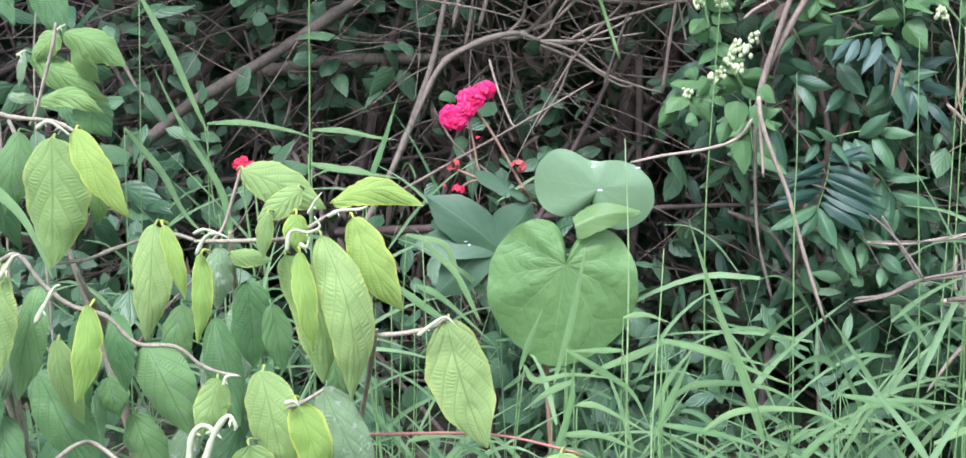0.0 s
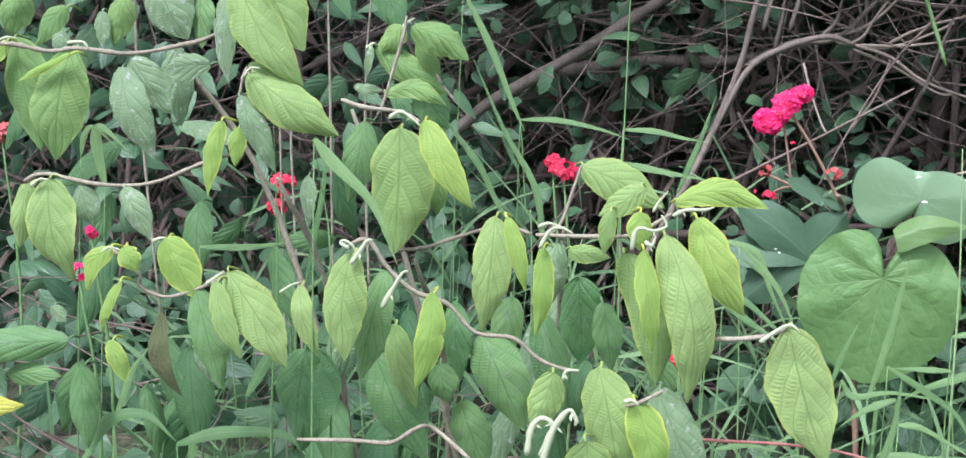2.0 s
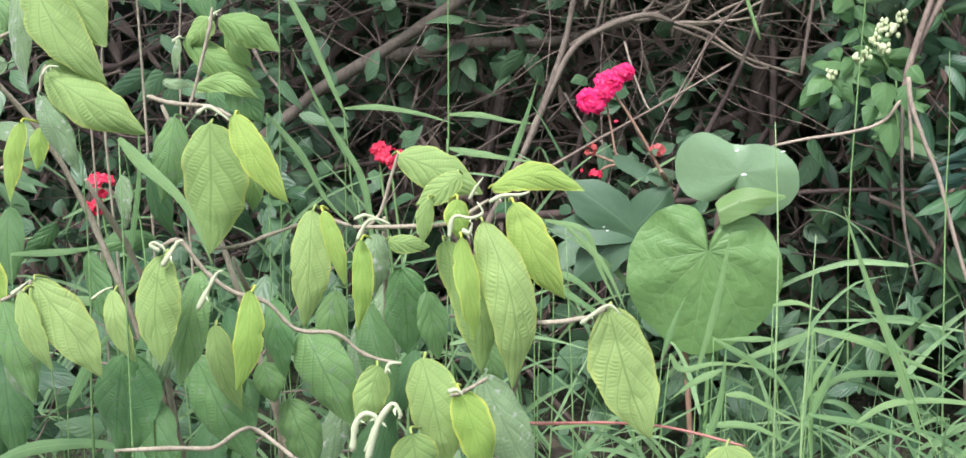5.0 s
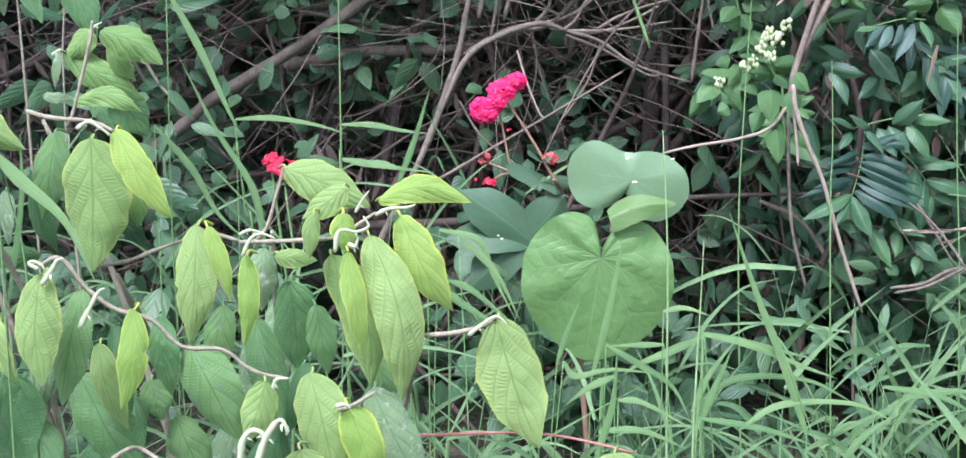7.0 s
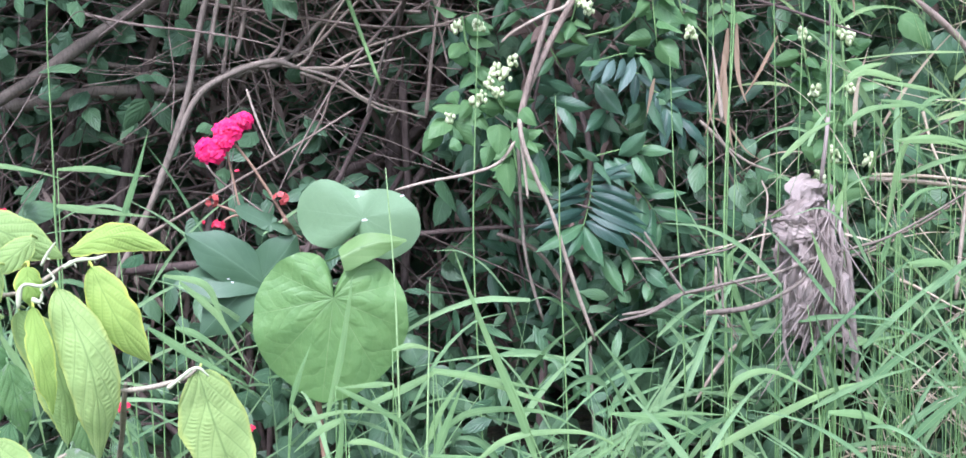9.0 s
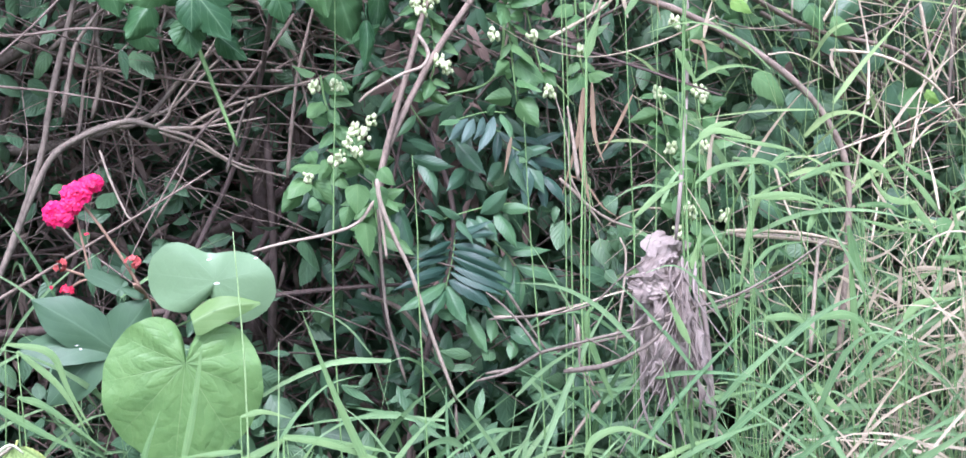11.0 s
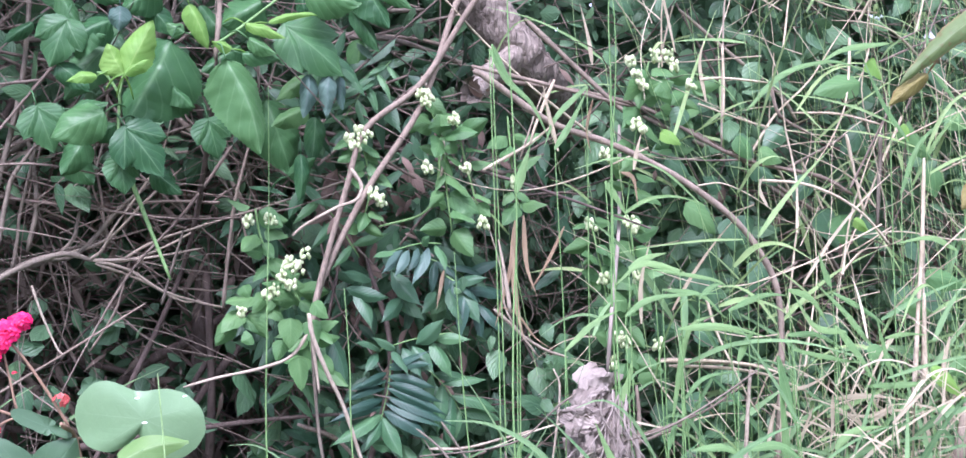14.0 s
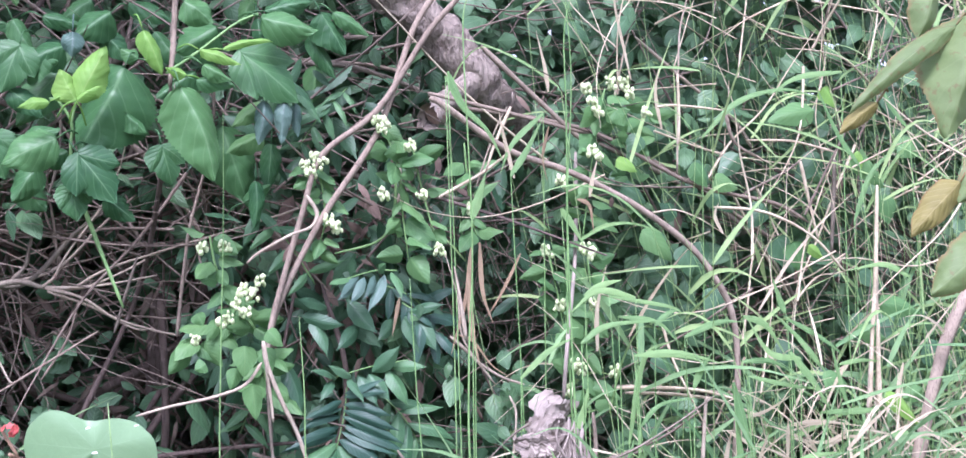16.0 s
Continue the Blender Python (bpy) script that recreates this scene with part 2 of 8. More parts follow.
FEATHER = leaf_material("glossy_leaflet", (0.016, 0.052, 0.034), (0.046, 0.11, 0.072), (0.06, 0.13, 0.09), "pinnate", glow=0.10, rough=0.42, relief=0.4, count=11.0)
GLOSSY = leaf_material("glossy_dark_leaflet", (0.03, 0.092, 0.046), (0.088, 0.185, 0.092), (0.11, 0.21, 0.12), "pinnate", glow=0.16, rough=0.38, relief=0.4, count=10.0)
LANCE = leaf_material("dark_pointed_leaf", (0.02, 0.066, 0.032), (0.066, 0.15, 0.072), (0.09, 0.18, 0.10), "pinnate", glow=0.16, rough=0.42, relief=0.5, stuff=True, count=9.0)
LEAFLET = leaf_material("green_leaflet", (0.035, 0.11, 0.05), (0.115, 0.245, 0.10), (0.15, 0.29, 0.14), "pinnate", glow=0.2, rough=0.42, relief=0.5, count=11.0)
MULBERRY = leaf_material("broad_toothed_leaf", (0.024, 0.092, 0.034), (0.078, 0.20, 0.07), (0.15, 0.29, 0.13), "pinnate", glow=0.24, rough=0.44, relief=0.6, count=5.0, show=0.5)
BROADLIGHT = leaf_material("glossy_toothed_leaf", (0.055, 0.16, 0.052), (0.105, 0.24, 0.085), (0.20, 0.35, 0.165), "pinnate", glow=0.28, rough=0.42, relief=0.6, count=5.0, show=0.5)
BLUISH = leaf_material("grey_blue_leaf", (0.055, 0.115, 0.085), (0.105, 0.18, 0.14), (0.12, 0.16, 0.15), "pinnate", glow=0.15, rough=0.45, relief=0.6, count=8.0)
FRESH = leaf_material("fresh_toothed_leaf", (0.16, 0.35, 0.07), (0.26, 0.46, 0.10), (0.36, 0.54, 0.16), "pinnate", glow=0.38, rough=0.5, relief=0.45, count=7.0, show=0.45)
DEADLEAF = leaf_material("dead_leaf", (0.20, 0.168, 0.138), (0.41, 0.358, 0.305), (0.44, 0.385, 0.33), "grass", glow=0.08, rough=0.9, relief=0.9)
BARK = bark_material("grey_brown_bark", (0.105, 0.09, 0.07), (0.265, 0.23, 0.175))
DARKBARK = bark_material("dark_bark", (0.055, 0.042, 0.036), (0.14, 0.108, 0.09))
TWIG = bark_material("dry_twig_bark", (0.066, 0.052, 0.042), (0.22, 0.178, 0.14), stuff=True)
# Brown of the added hollow shreds, light enough to stand in for hazy blacks.
HOLLOWFILL = leaf_material("hollow_fill_shred", (0.085, 0.066, 0.05), (0.22, 0.175, 0.135), (0.24, 0.19, 0.15), "pinnate", glow=0.2, rough=0.85, relief=0.6, stuff=True, count=5.0)
RUSTY = leaf_material("withered_small_leaf", (0.11, 0.078, 0.062), (0.25, 0.18, 0.14), (0.29, 0.21, 0.15), "pinnate", glow=0.2, rough=0.8, relief=0.6, stuff=True, count=5.0)
BROWNTWIG = bark_material("pale_brown_twig", (0.11, 0.085, 0.066), (0.32, 0.265, 0.21), stuff=True)
PALESTRAW = bark_material("pale_straw_stem", (0.36, 0.30, 0.20), (0.66, 0.58, 0.42), scale=90.0, stuff=True)
PALETWIG = bark_material("pale_dry_stem", (0.26, 0.22, 0.16), (0.48, 0.41, 0.315), scale=90.0)
VINE = bark_material("vine_bark", (0.14, 0.11, 0.083), (0.34, 0.28, 0.215), scale=90.0)
LOGBARK = bark_material("rough_pale_bark", (0.12, 0.095, 0.078), (0.46, 0.40, 0.33), scale=40.0, relief=1.0, deep=0.012)
CUTWOOD = bark_material("cut_wood", (0.10, 0.06, 0.045), (0.36, 0.26, 0.20), scale=70.0, relief=1.0)
SHRUBSTEM = bark_material("velvet_stem", (0.22, 0.20, 0.135), (0.40, 0.37, 0.265), scale=110.0)
GREENSTEM = bark_material("green_stem", (0.12, 0.245, 0.08), (0.22, 0.37, 0.14), scale=110.0, rough=0.6, relief=0.2)
PALESTEM = bark_material("pale_green_stem", (0.23, 0.38, 0.15), (0.35, 0.51, 0.23), scale=110.0, rough=0.6, relief=0.2)
REDSTEM = bark_material("reddish_stem", (0.34, 0.12, 0.09), (0.48, 0.24, 0.19), scale=110.0, rough=0.6, relief=0.2)
ORANGESTEM = bark_material("orange_stem", (0.24, 0.15, 0.095), (0.37, 0.255, 0.175), scale=110.0, rough=0.6, relief=0.2)
SHOOT = petal_material("woolly_shoot", (0.38, 0.45, 0.25), (0.60, 0.66, 0.44), glow=0.15, rough=0.9)
PINK = petal_material("magenta_petal", (0.74, 0.006, 0.10), (0.95, 0.03, 0.20), glow=0.3)
RED = petal_material("red_petal", (0.62, 0.012, 0.05), (0.80, 0.04, 0.10), glow=0.3)
BUD = petal_material("red_bud", (0.36, 0.05, 0.05), (0.56, 0.12, 0.10), glow=0.15)
CREAM = petal_material("cream_floret", (0.42, 0.55, 0.25), (0.70, 0.77, 0.47), glow=0.2)
CHALK = petal_material("white_spot", (0.72, 0.74, 0.70), (0.85, 0.86, 0.83), glow=0.05, rough=0.7)
SOIL = soil_material()


# ---- shapes ----
def gz(x, y):
    """Height of the ground: level where the camera stands, a low bank under the hedge, a higher one behind it."""
    s = min(max((y - 0.8) / 1.9, 0.0), 1.0)
    b = min(max((y - 3.6) / 2.0, 0.0), 1.0)
    return 0.55 * s * s * (3 - 2 * s) + 1.5 * b * b * (3 - 2 * b) + 0.03 * math.sin(2.1 * x + 1.3 * y)


def part(name, bm, material, parent=None, label=""):
    """Links a bmesh as one mesh object under a thing or under a part."""
    me = bpy.data.meshes.new(name)
    bm.to_mesh(me)
    bm.free()
    for p in me.polygons:
        p.use_smooth = len(p.vertices) < 5
    for m in material if isinstance(material, (list, tuple)) else (material,):
        me.materials.append(m)
    ob = new(name, me)
    if parent is not None:
        ob.parent = parent
        if parent.type == "EMPTY":
            ob.matrix_parent_inverse = Matrix.Translation(-parent.location)
    return tagged(ob, label=label)


def thing(name, at, label, category, group="", kind=""):
    ob = new(name)
    ob.empty_display_size = 0.05
    ob.location = at
    return tagged(ob, label, category, group, kind)


def smooth_path(points, steps=5):
    """Points of a curve that passes through all the given ones."""
    p = [Vector(q) for q in points]
    if len(p) == 2:
        return [p[0].lerp(p[1], k / steps) for k in range(steps + 1)]
    p = [p[0] * 2 - p[1], *p, p[-1] * 2 - p[-2]]
    out = []
    for a, b, c, d in zip(p, p[1:], p[2:], p[3:]):
        for k in range(steps):
            t = k / steps
            out.append(0.5 * (2 * b + (c - a) * t + (2 * a - 5 * b + 4 * c - d) * t * t + (3 * b - a - 3 * c + d) * t ** 3))
    out.append(p[-2])
    return out


def tube(bm, points, r0, r1, sides=7, knots=0.0, steps=5, rng=random):
    """A tapering stem through the points, with swellings where knots is more than 0."""
    path = smooth_path(points, steps)
    n, rings, across = len(path), [], None
    for k, q in enumerate(path):
        way = (path[min(k + 1, n - 1)] - path[max(k - 1, 0)]).normalized()
        if across is None:
            across = way.orthogonal().normalized()
        across = (across - way * across.dot(way)).normalized()
        other = way.cross(across)
        r = r0 + (r1 - r0) * k / (n - 1)
        r *= (0.6 if k in (0, n - 1) and r0 < 0.02 else 1) * (1 + (knots * rng.uniform(-0.5, 1.0) if knots else 0))
        rings.append([bm.verts.new(q + (across * math.cos(a) + other * math.sin(a)) * r * (1 + (knots * rng.uniform(-0.25, 0.25) if knots else 0)))
                      for a in (2 * math.pi * s / sides for s in range(sides))])
    for a, b in zip(rings, rings[1:]):
        for s in range(sides):
            bm.faces.new((a[s], a[(s + 1) % sides], b[(s + 1) % sides], b[s]))
    bm.faces.new(rings[0][::-1])
    bm.faces.new(rings[-1])
    return bm


def frame_of(base, tip, roll, facing=(0, -1, 0.35)):
    """The turn that lays +y from base to tip, with +z towards the open side, rolled about the length."""
    y = (Vector(tip) - Vector(base)).normalized()
    f = Vector(facing)
    z = (f - y * f.dot(y))
    z = z.normalized() if z.length > 1e-4 else y.orthogonal().normalized()
    x = y.cross(z)
    m = Matrix((x, y, z)).transposed().to_4x4()
    return Matrix.Translation(base) @ m @ Matrix.Rotation(radians(roll), 4, "Y")


def oval(v, peak=0.8, full=0.62):
    """Half width along an oval leaf, blunt at the foot and drawn out at the tip."""
    s = math.sin(math.pi * v ** peak) if 0 < v < 1 else 0.0
    return max(s, 0.0) ** full * (1 - 0.62 * max(0.0, (v - 0.74) / 0.26) ** 1.1)


def velvet_outline(v):
    """Half width along a velvety leaf: rounded foot, widest below the middle, a drawn-out tip."""
    s = max(math.sin(math.pi * v ** 0.8), 0.0) if 0 < v < 1 else 0.0
    return 0.96 * s ** 0.66 * (1 - 0.45 * max(0.0, (v - 0.66) / 0.34) ** 1.2)


def lance(v):
    return oval(v, 0.78, 1.05)


def pointed(v):
    """Half width along a leaf that is broad near the foot and runs out to a point."""
    return max(math.sin(math.pi * v ** 0.58), 0.0) ** 0.8 if 0 < v < 1 else 0.0


def toothed_outline(v):
    """Half width along a broad leaf: rounded foot, widest in its first half, running out to a point."""
    return max(math.sin(math.pi * v ** 0.66), 0.0) ** 0.72 * (1 - 0.22 * max(0.0, (v - 0.72) / 0.28)) if 0 < v < 1 else 0.0


def ribbon(v):
    return 1.15 * min(1.0, (0.06 + v) / 0.38) ** 0.75 * (1 - v) ** 0.8 if 0 <= v < 1 else 0.0


def sheet(bm, m, length, width, outline=oval, rows=20, cols=5, arch=0.12, fold=0.12, sway=0.0, grooves=0.0, wave=0.0, teeth=0.0, twist=0.0, seed=0, curl=0.0, bites=0.0):
    """A leaf blade as a bent, folded and grooved sheet, with its own u (across) and v (along)."""
    rng = random.Random(seed)
    uv = bm.loops.layers.uv.verify()
    ph, grid = rng.uniform(0, 6.28), []
    for i in range(rows + 1):
        v = i / rows
        half = max(width / 2 * outline(v), width * 0.004)
        ragged = [1 + 0.11 * noise.noise((v * 7 + seed * 0.37, k, ph)) + 0.03 * noise.noise((v * 25, k, seed)) for k in (0, 9)]
        row = []
        for j in range(-cols, cols + 1):
            u = j / cols
            w = half * (1 + (teeth * (1 if i % 2 else -1) if abs(j) == cols and 0 < i < rows else 0))
            w *= ragged[j > 0]
            if bites and 0.12 < v < 0.9:
                w *= 1 - bites * min(1.0, max(0.0, noise.noise((v * 6.5 + seed, 5.0 * (j > 0), ph)) - 0.32) * 5)
            x = u * w + sway * length * math.sin(math.pi * v) * 0.5
            z = arch * length * math.sin(math.pi * v) - fold * abs(u * w) * 1.6
            if grooves:
                rib = abs((v * 5.0 - abs(u) * 2.1 + 0.5) % 1.0 - 0.5)
                z += grooves * width * min(1, half / width * 4) * (min(1.0, rib / 0.3) * min(1.0, abs(u) / 0.2) - 0.5)
            z -= curl * half * abs(u) ** 3
            z += wave * width * math.sin(v * 9 + ph + (1.5 if j > 0 else 0)) * abs(u) ** 1.5
            a = twist * (v - 0.3)
            row.append((bm.verts.new(m @ Vector((x * math.cos(a) + z * math.sin(a), v * length, z * math.cos(a) - x * math.sin(a)))), (u + 1) / 2, v))
        grid.append(row)
    for r, s in zip(grid, grid[1:]):
        for j in range(2 * cols):
            q = (r[j], r[j + 1], s[j + 1], s[j])
            f = bm.faces.new([k[0] for k in q])
            for loop, k in zip(f.loops, q):
                loop[uv].uv = (k[1], k[2])
    return bm


def disc_leaf(bm, m, radii, rings=9, cup=0.05, wave=0.03, seed=0, whole=False, pucker=0.0):
    """A round or lobed leaf about its stalk: radii at even steps of the angle from the tip, half way round and mirrored, or all the way round."""
    uv = bm.loops.layers.uv.verify()
    rng = random.Random(seed)
    ph, n, top = rng.uniform(0, 6.28), 72, max(radii)
    rows, mid = [], bm.verts.new(m @ Vector((0, 0, 0)))

    def reach(k):
        if whole:
            a = k / n * len(radii)
            i, t = int(a), a - int(a)
            q = [radii[j % len(radii)] for j in (i - 1, i, i + 1, i + 2)]
            return 0.5 * (2 * q[1] + (q[2] - q[0]) * t + (2 * q[0] - 5 * q[1] + 4 * q[2] - q[3]) * t * t + (3 * q[1] - q[0] - 3 * q[2] + q[3]) * t ** 3)
        a = min(k, n - k) / (n / 2) * (len(radii) - 1)
        i = min(int(a), len(radii) - 2)
        t = a - i
        q = [radii[abs(j) if j < len(radii) else 2 * len(radii) - 2 - j] for j in (i - 1, i, i + 1, i + 2)]
        return 0.5 * (2 * q[1] + (q[2] - q[0]) * t + (2 * q[0] - 5 * q[1] + 4 * q[2] - q[3]) * t * t + (3 * q[1] - q[0] - 3 * q[2] + q[3]) * t ** 3)

    for r in range(1, rings + 1):
        s = r / rings
        row = []
        for k in range(n):
            a = 2 * math.pi * k / n
            q = reach(k) * s
            z = cup * top * s * s + wave * top * s * s * math.sin(a * 5 + ph) + 0.004 * top * s * math.cos(a * 9)
            q *= 1 + 0.018 * s * noise.noise((math.cos(a) * 5, math.sin(a) * 5, seed))
            z += pucker * top * (abs(((a * 10 / 6.2832) + 0.5) % 1.0 - 0.5) * min(1.0, s * 2) + noise.noise((math.cos(a) * q * 45, math.sin(a) * q * 45, seed)) * 0.5)
            row.append((bm.verts.new(m @ Vector((math.sin(a) * q, math.cos(a) * q, z))), k / n, s))
        rows.append(row)
    for k in range(n):
        a, b = rows[0][k], rows[0][(k + 1) % n]
        f = bm.faces.new((mid, b[0], a[0]))
        for loop, c in zip(f.loops, ((k + 0.5) / n, (k + 1) / n, k / n)):
            loop[uv].uv = (c, 0.0 if c == (k + 0.5) / n else 1 / rings)
    for p, q in zip(rows, rows[1:]):
        for k in range(n):
            c = (p[k], p[(k + 1) % n], q[(k + 1) % n], q[k])
            f = bm.faces.new([e[0] for e in c])
            for loop, e, uu in zip(f.loops, c, (k / n, (k + 1) / n, (k + 1) / n, k / n)):
                loop[uv].uv = (uu, e[2])
    return bm


def scatter(name, spots, material, label, category, outline=oval, rows=4, cols=1, arch=0.08, fold=0.35, kind="stuff", parent=None):
    """Many small leaves in one mesh. Each spot: base, way along the leaf, open side, length, width."""
    uvv = [(v, u) for v in (i / rows for i in range(rows + 1)) for u in (j / cols for j in range(-cols, cols + 1))]
    v = np.array([a for a, _ in uvv])
    u = np.array([b for _, b in uvv])
    half = np.array([max(outline(a), 0.02) for a in v])
    wide = 2 * cols + 1
    quads = np.array([(i * wide + j, i * wide + j + 1, (i + 1) * wide + j + 1, (i + 1) * wide + j) for i in range(rows) for j in range(wide - 1)])
    base = np.array([s[0] for s in spots], float)
    y = np.array([s[1] for s in spots], float)
    y /= np.linalg.norm(y, axis=1)[:, None]
    z = np.array([s[2] for s in spots], float)
    z -= y * (z * y).sum(1)[:, None]
    z /= np.maximum(np.linalg.norm(z, axis=1)[:, None], 1e-6)
    x = np.cross(y, z)
    ln = np.array([s[3] for s in spots])[:, None]
    wd = np.array([s[4] for s in spots])[:, None]
    bend = np.array([s[5] if len(s) > 5 else arch for s in spots])[:, None]
    lx = u * half * wd / 2
    lz = bend * ln * np.sin(np.pi * v) - fold * np.abs(lx)
    co = base[:, None] + x[:, None] * lx[..., None] + y[:, None] * (v * ln)[..., None] + z[:, None] * lz[..., None]
    faces = (quads[None] + (np.arange(len(spots)) * len(uvv))[:, None, None]).reshape(-1, 4)
    me = bpy.data.meshes.new(name)
    me.from_pydata(co.reshape(-1, 3).tolist(), [], faces.tolist())
    layer = me.uv_layers.new(name="UVMap")
    ref = faces.ravel() % len(uvv)
    layer.data.foreach_set("uv", np.stack([(u[ref] + 1) / 2, v[ref]], 1).ravel().astype(np.float32))
    me.polygons.foreach_set("use_smooth", np.ones(len(faces), bool))
    me.materials.append(material)
    ob = new(name, me)
    if parent is not None:
        ob.parent = parent
        ob.matrix_parent_inverse = Matrix.Translation(-parent.location)
        return ob
    return tagged(ob, label, category, kind=kind)


def tangle(name, paths, material, label, category, sides=5):
    """Many thin twigs in one mesh. Each path: points, first radius, last radius."""
    co, faces = [], []
    ring = np.arange(sides) * 2 * math.pi / sides
    for points, r0, r1 in paths:
        p = np.array([tuple(q) for q in smooth_path(points, 4)])
        way = np.gradient(p, axis=0)
        way /= np.maximum(np.linalg.norm(way, axis=1)[:, None], 1e-9)
        ref = np.array((0.3, 0.2, 0.93)) if abs(way[0][2]) < 0.9 else np.array((1.0, 0.1, 0.0))
        a = np.cross(way, ref)
        a /= np.maximum(np.linalg.norm(a, axis=1)[:, None], 1e-9)
        b = np.cross(way, a)
        r = np.linspace(r0, r1, len(p))[:, None, None]
        off = len(co)
        co.extend((p[:, None] + r * (a[:, None] * np.cos(ring)[None, :, None] + b[:, None] * np.sin(ring)[None, :, None])).reshape(-1, 3).tolist())
        for k in range(len(p) - 1):
            for s in range(sides):
                t = (s + 1) % sides
                faces.append((off + k * sides + s, off + k * sides + t, off + (k + 1) * sides + t, off + (k + 1) * sides + s))
    me = bpy.data.meshes.new(name)
    me.from_pydata(co, [], faces)
    me.polygons.foreach_set("use_smooth", np.ones(len(faces), bool))
    me.materials.append(material)
    return tagged(new(name, me), label, category, kind="stuff")


# ---- ground ----
def build_ground():
    bm = bmesh.new()
    xs = [-400, -60, -15, -6, *[-4 + 0.25 * k for k in range(33)], 6, 15, 60, 400]
    ys = [-400, -60, -15, -6, *[-3 + 0.25 * k for k in range(37)], 8, 15, 60, 400]
    grid = [[bm.verts.new((x, y, gz(x, y) + 0.02 * noise.noise((x * 3, y * 3, 0)))) for x in xs] for y in ys]
    for a, b in zip(grid, grid[1:]):
        for k in range(len(xs) - 1):
            bm.faces.new((a[k], a[k + 1], b[k + 1], b[k]))
    tagged(part("ground", bm, SOIL), "dark soil with leaf litter and turf rising to a low bank", "ground", kind="structure")


build_ground()


# ---- the velvet-leaved shrub ----
shrub = thing("velvet_leaf_shrub", (-0.35, 1.5, gz(-0.35, 1.5)), "shrub with drooping ribbed velvety green leaves and woolly white shoots", "shrub")
SEED = [0]


def velvet_leaf(base, tip, width, skin=VELVET, roll=0.0, arch=0.09, sway=0.0, owner=None, name="leaf"):
    """A ribbed oval leaf with its short stalk."""
    SEED[0] += 1
    rng = random.Random(SEED[0])
    m = frame_of(base, tip, roll + rng.uniform(-9, 9))
    length = (Vector(tip) - Vector(base)).length
    bm = bmesh.new()
    sheet(bm, m, length, width * 0.97, velvet_outline, 34, 8, arch * rng.uniform(0.6, 1.5), rng.uniform(0.04, 0.24), sway + rng.uniform(-0.08, 0.08), 0.006, rng.uniform(0.02, 0.06), 0.0, rng.uniform(-0.5, 0.5), SEED[0], rng.uniform(0.0, 0.3), rng.choice((0.0, 0.0, 0.0, 0.16)))
    bm.normal_update()
    for v in bm.verts:
        v.co += v.normal * (noise.noise(v.co * 50.0 + Vector((SEED[0], 0, 0))) * 0.0016 + noise.noise(v.co * 160.0) * 0.0006)
    foot = Vector(base)
    tube(bm, [foot + m.to_3x3() @ Vector((0, 0.004, -0.001)), foot + Vector((rng.uniform(-0.004, 0.004), 0.010, 0.003)), foot + Vector((rng.uniform(-0.01, 0.01), 0.028, -0.002))], 0.0012, 0.0015, 5, steps=3)
    return part(name, bm, skin, owner or shrub)


def stem(points, r0, r1, skin, owner, name="stem", knots=0.12, sides=7, label=""):
    SEED[0] += 1
    bm = bmesh.new()
    if skin is SHRUBSTEM:
        kink, knots = random.Random(SEED[0]), 0.3
        points = [Vector(p) + (Vector((kink.gauss(0, 0.003), 0, kink.gauss(0, 0.003))) if 0 < k < len(points) - 1 else Vector()) for k, p in enumerate(points)]
    tube(bm, points, r0, r1, sides, knots if sides < 20 else 0.03, 5 if sides < 20 else 12, random.Random(SEED[0]))
    if sides > 20:
        for v in bm.verts:
            v.co += noise.noise_vector(v.co * 20.0) * r0 * 0.3 + noise.noise_vector(v.co * 70.0) * r0 * 0.22
    return part(name, bm, skin, owner, label)


def shoot(points, r):
    """A woolly shoot: a thick curled tip with two folded young leaves on it."""
    SEED[0] += 1
    rng = random.Random(SEED[0])
    bm = bmesh.new()
    tube(bm, points, r * 1.3, r * 0.5, 7, 0.3, 5, rng)
    path = smooth_path(points, 5)
    for k in range(2):
        q = path[int(len(path) * (0.3 + 0.3 * k))]
        ln = r * rng.uniform(2.5, 4.5)
        tip = q + Vector((rng.uniform(-0.8, 0.8), -rng.uniform(0.0, 0.3), -rng.uniform(0.2, 1.0))).normalized() * ln
        sheet(bm, frame_of(q, tip, rng.uniform(-60, 60)), ln, ln * 0.24, lance, 8, 2, 0.2, 1.2, rng.uniform(-0.3, 0.3), 0, 0.05, 0, 0.3, SEED[0] + k)
    return part("shoot", bm, SHOOT, shrub)


velvet_leaf((-0.165, 1.250, 1.110), (-0.138, 1.250, 0.947), 0.052, VELVET, arch=0.12, sway=-0.1)
velvet_leaf((-0.137, 1.270, 1.126), (-0.087, 1.270, 1.030), 0.044, YOUNG, sway=0.12)
velvet_leaf((-0.184, 1.230, 1.097), (-0.173, 1.230, 0.996), 0.025, YOUNG)
velvet_leaf((-0.207, 1.290, 1.086), (-0.171, 1.290, 0.952), 0.054, VELVET, sway=-0.15)
velvet_leaf((-0.160, 1.300, 1.137), (-0.067, 1.300, 1.134), 0.031, YOUNG, sway=-0.35)
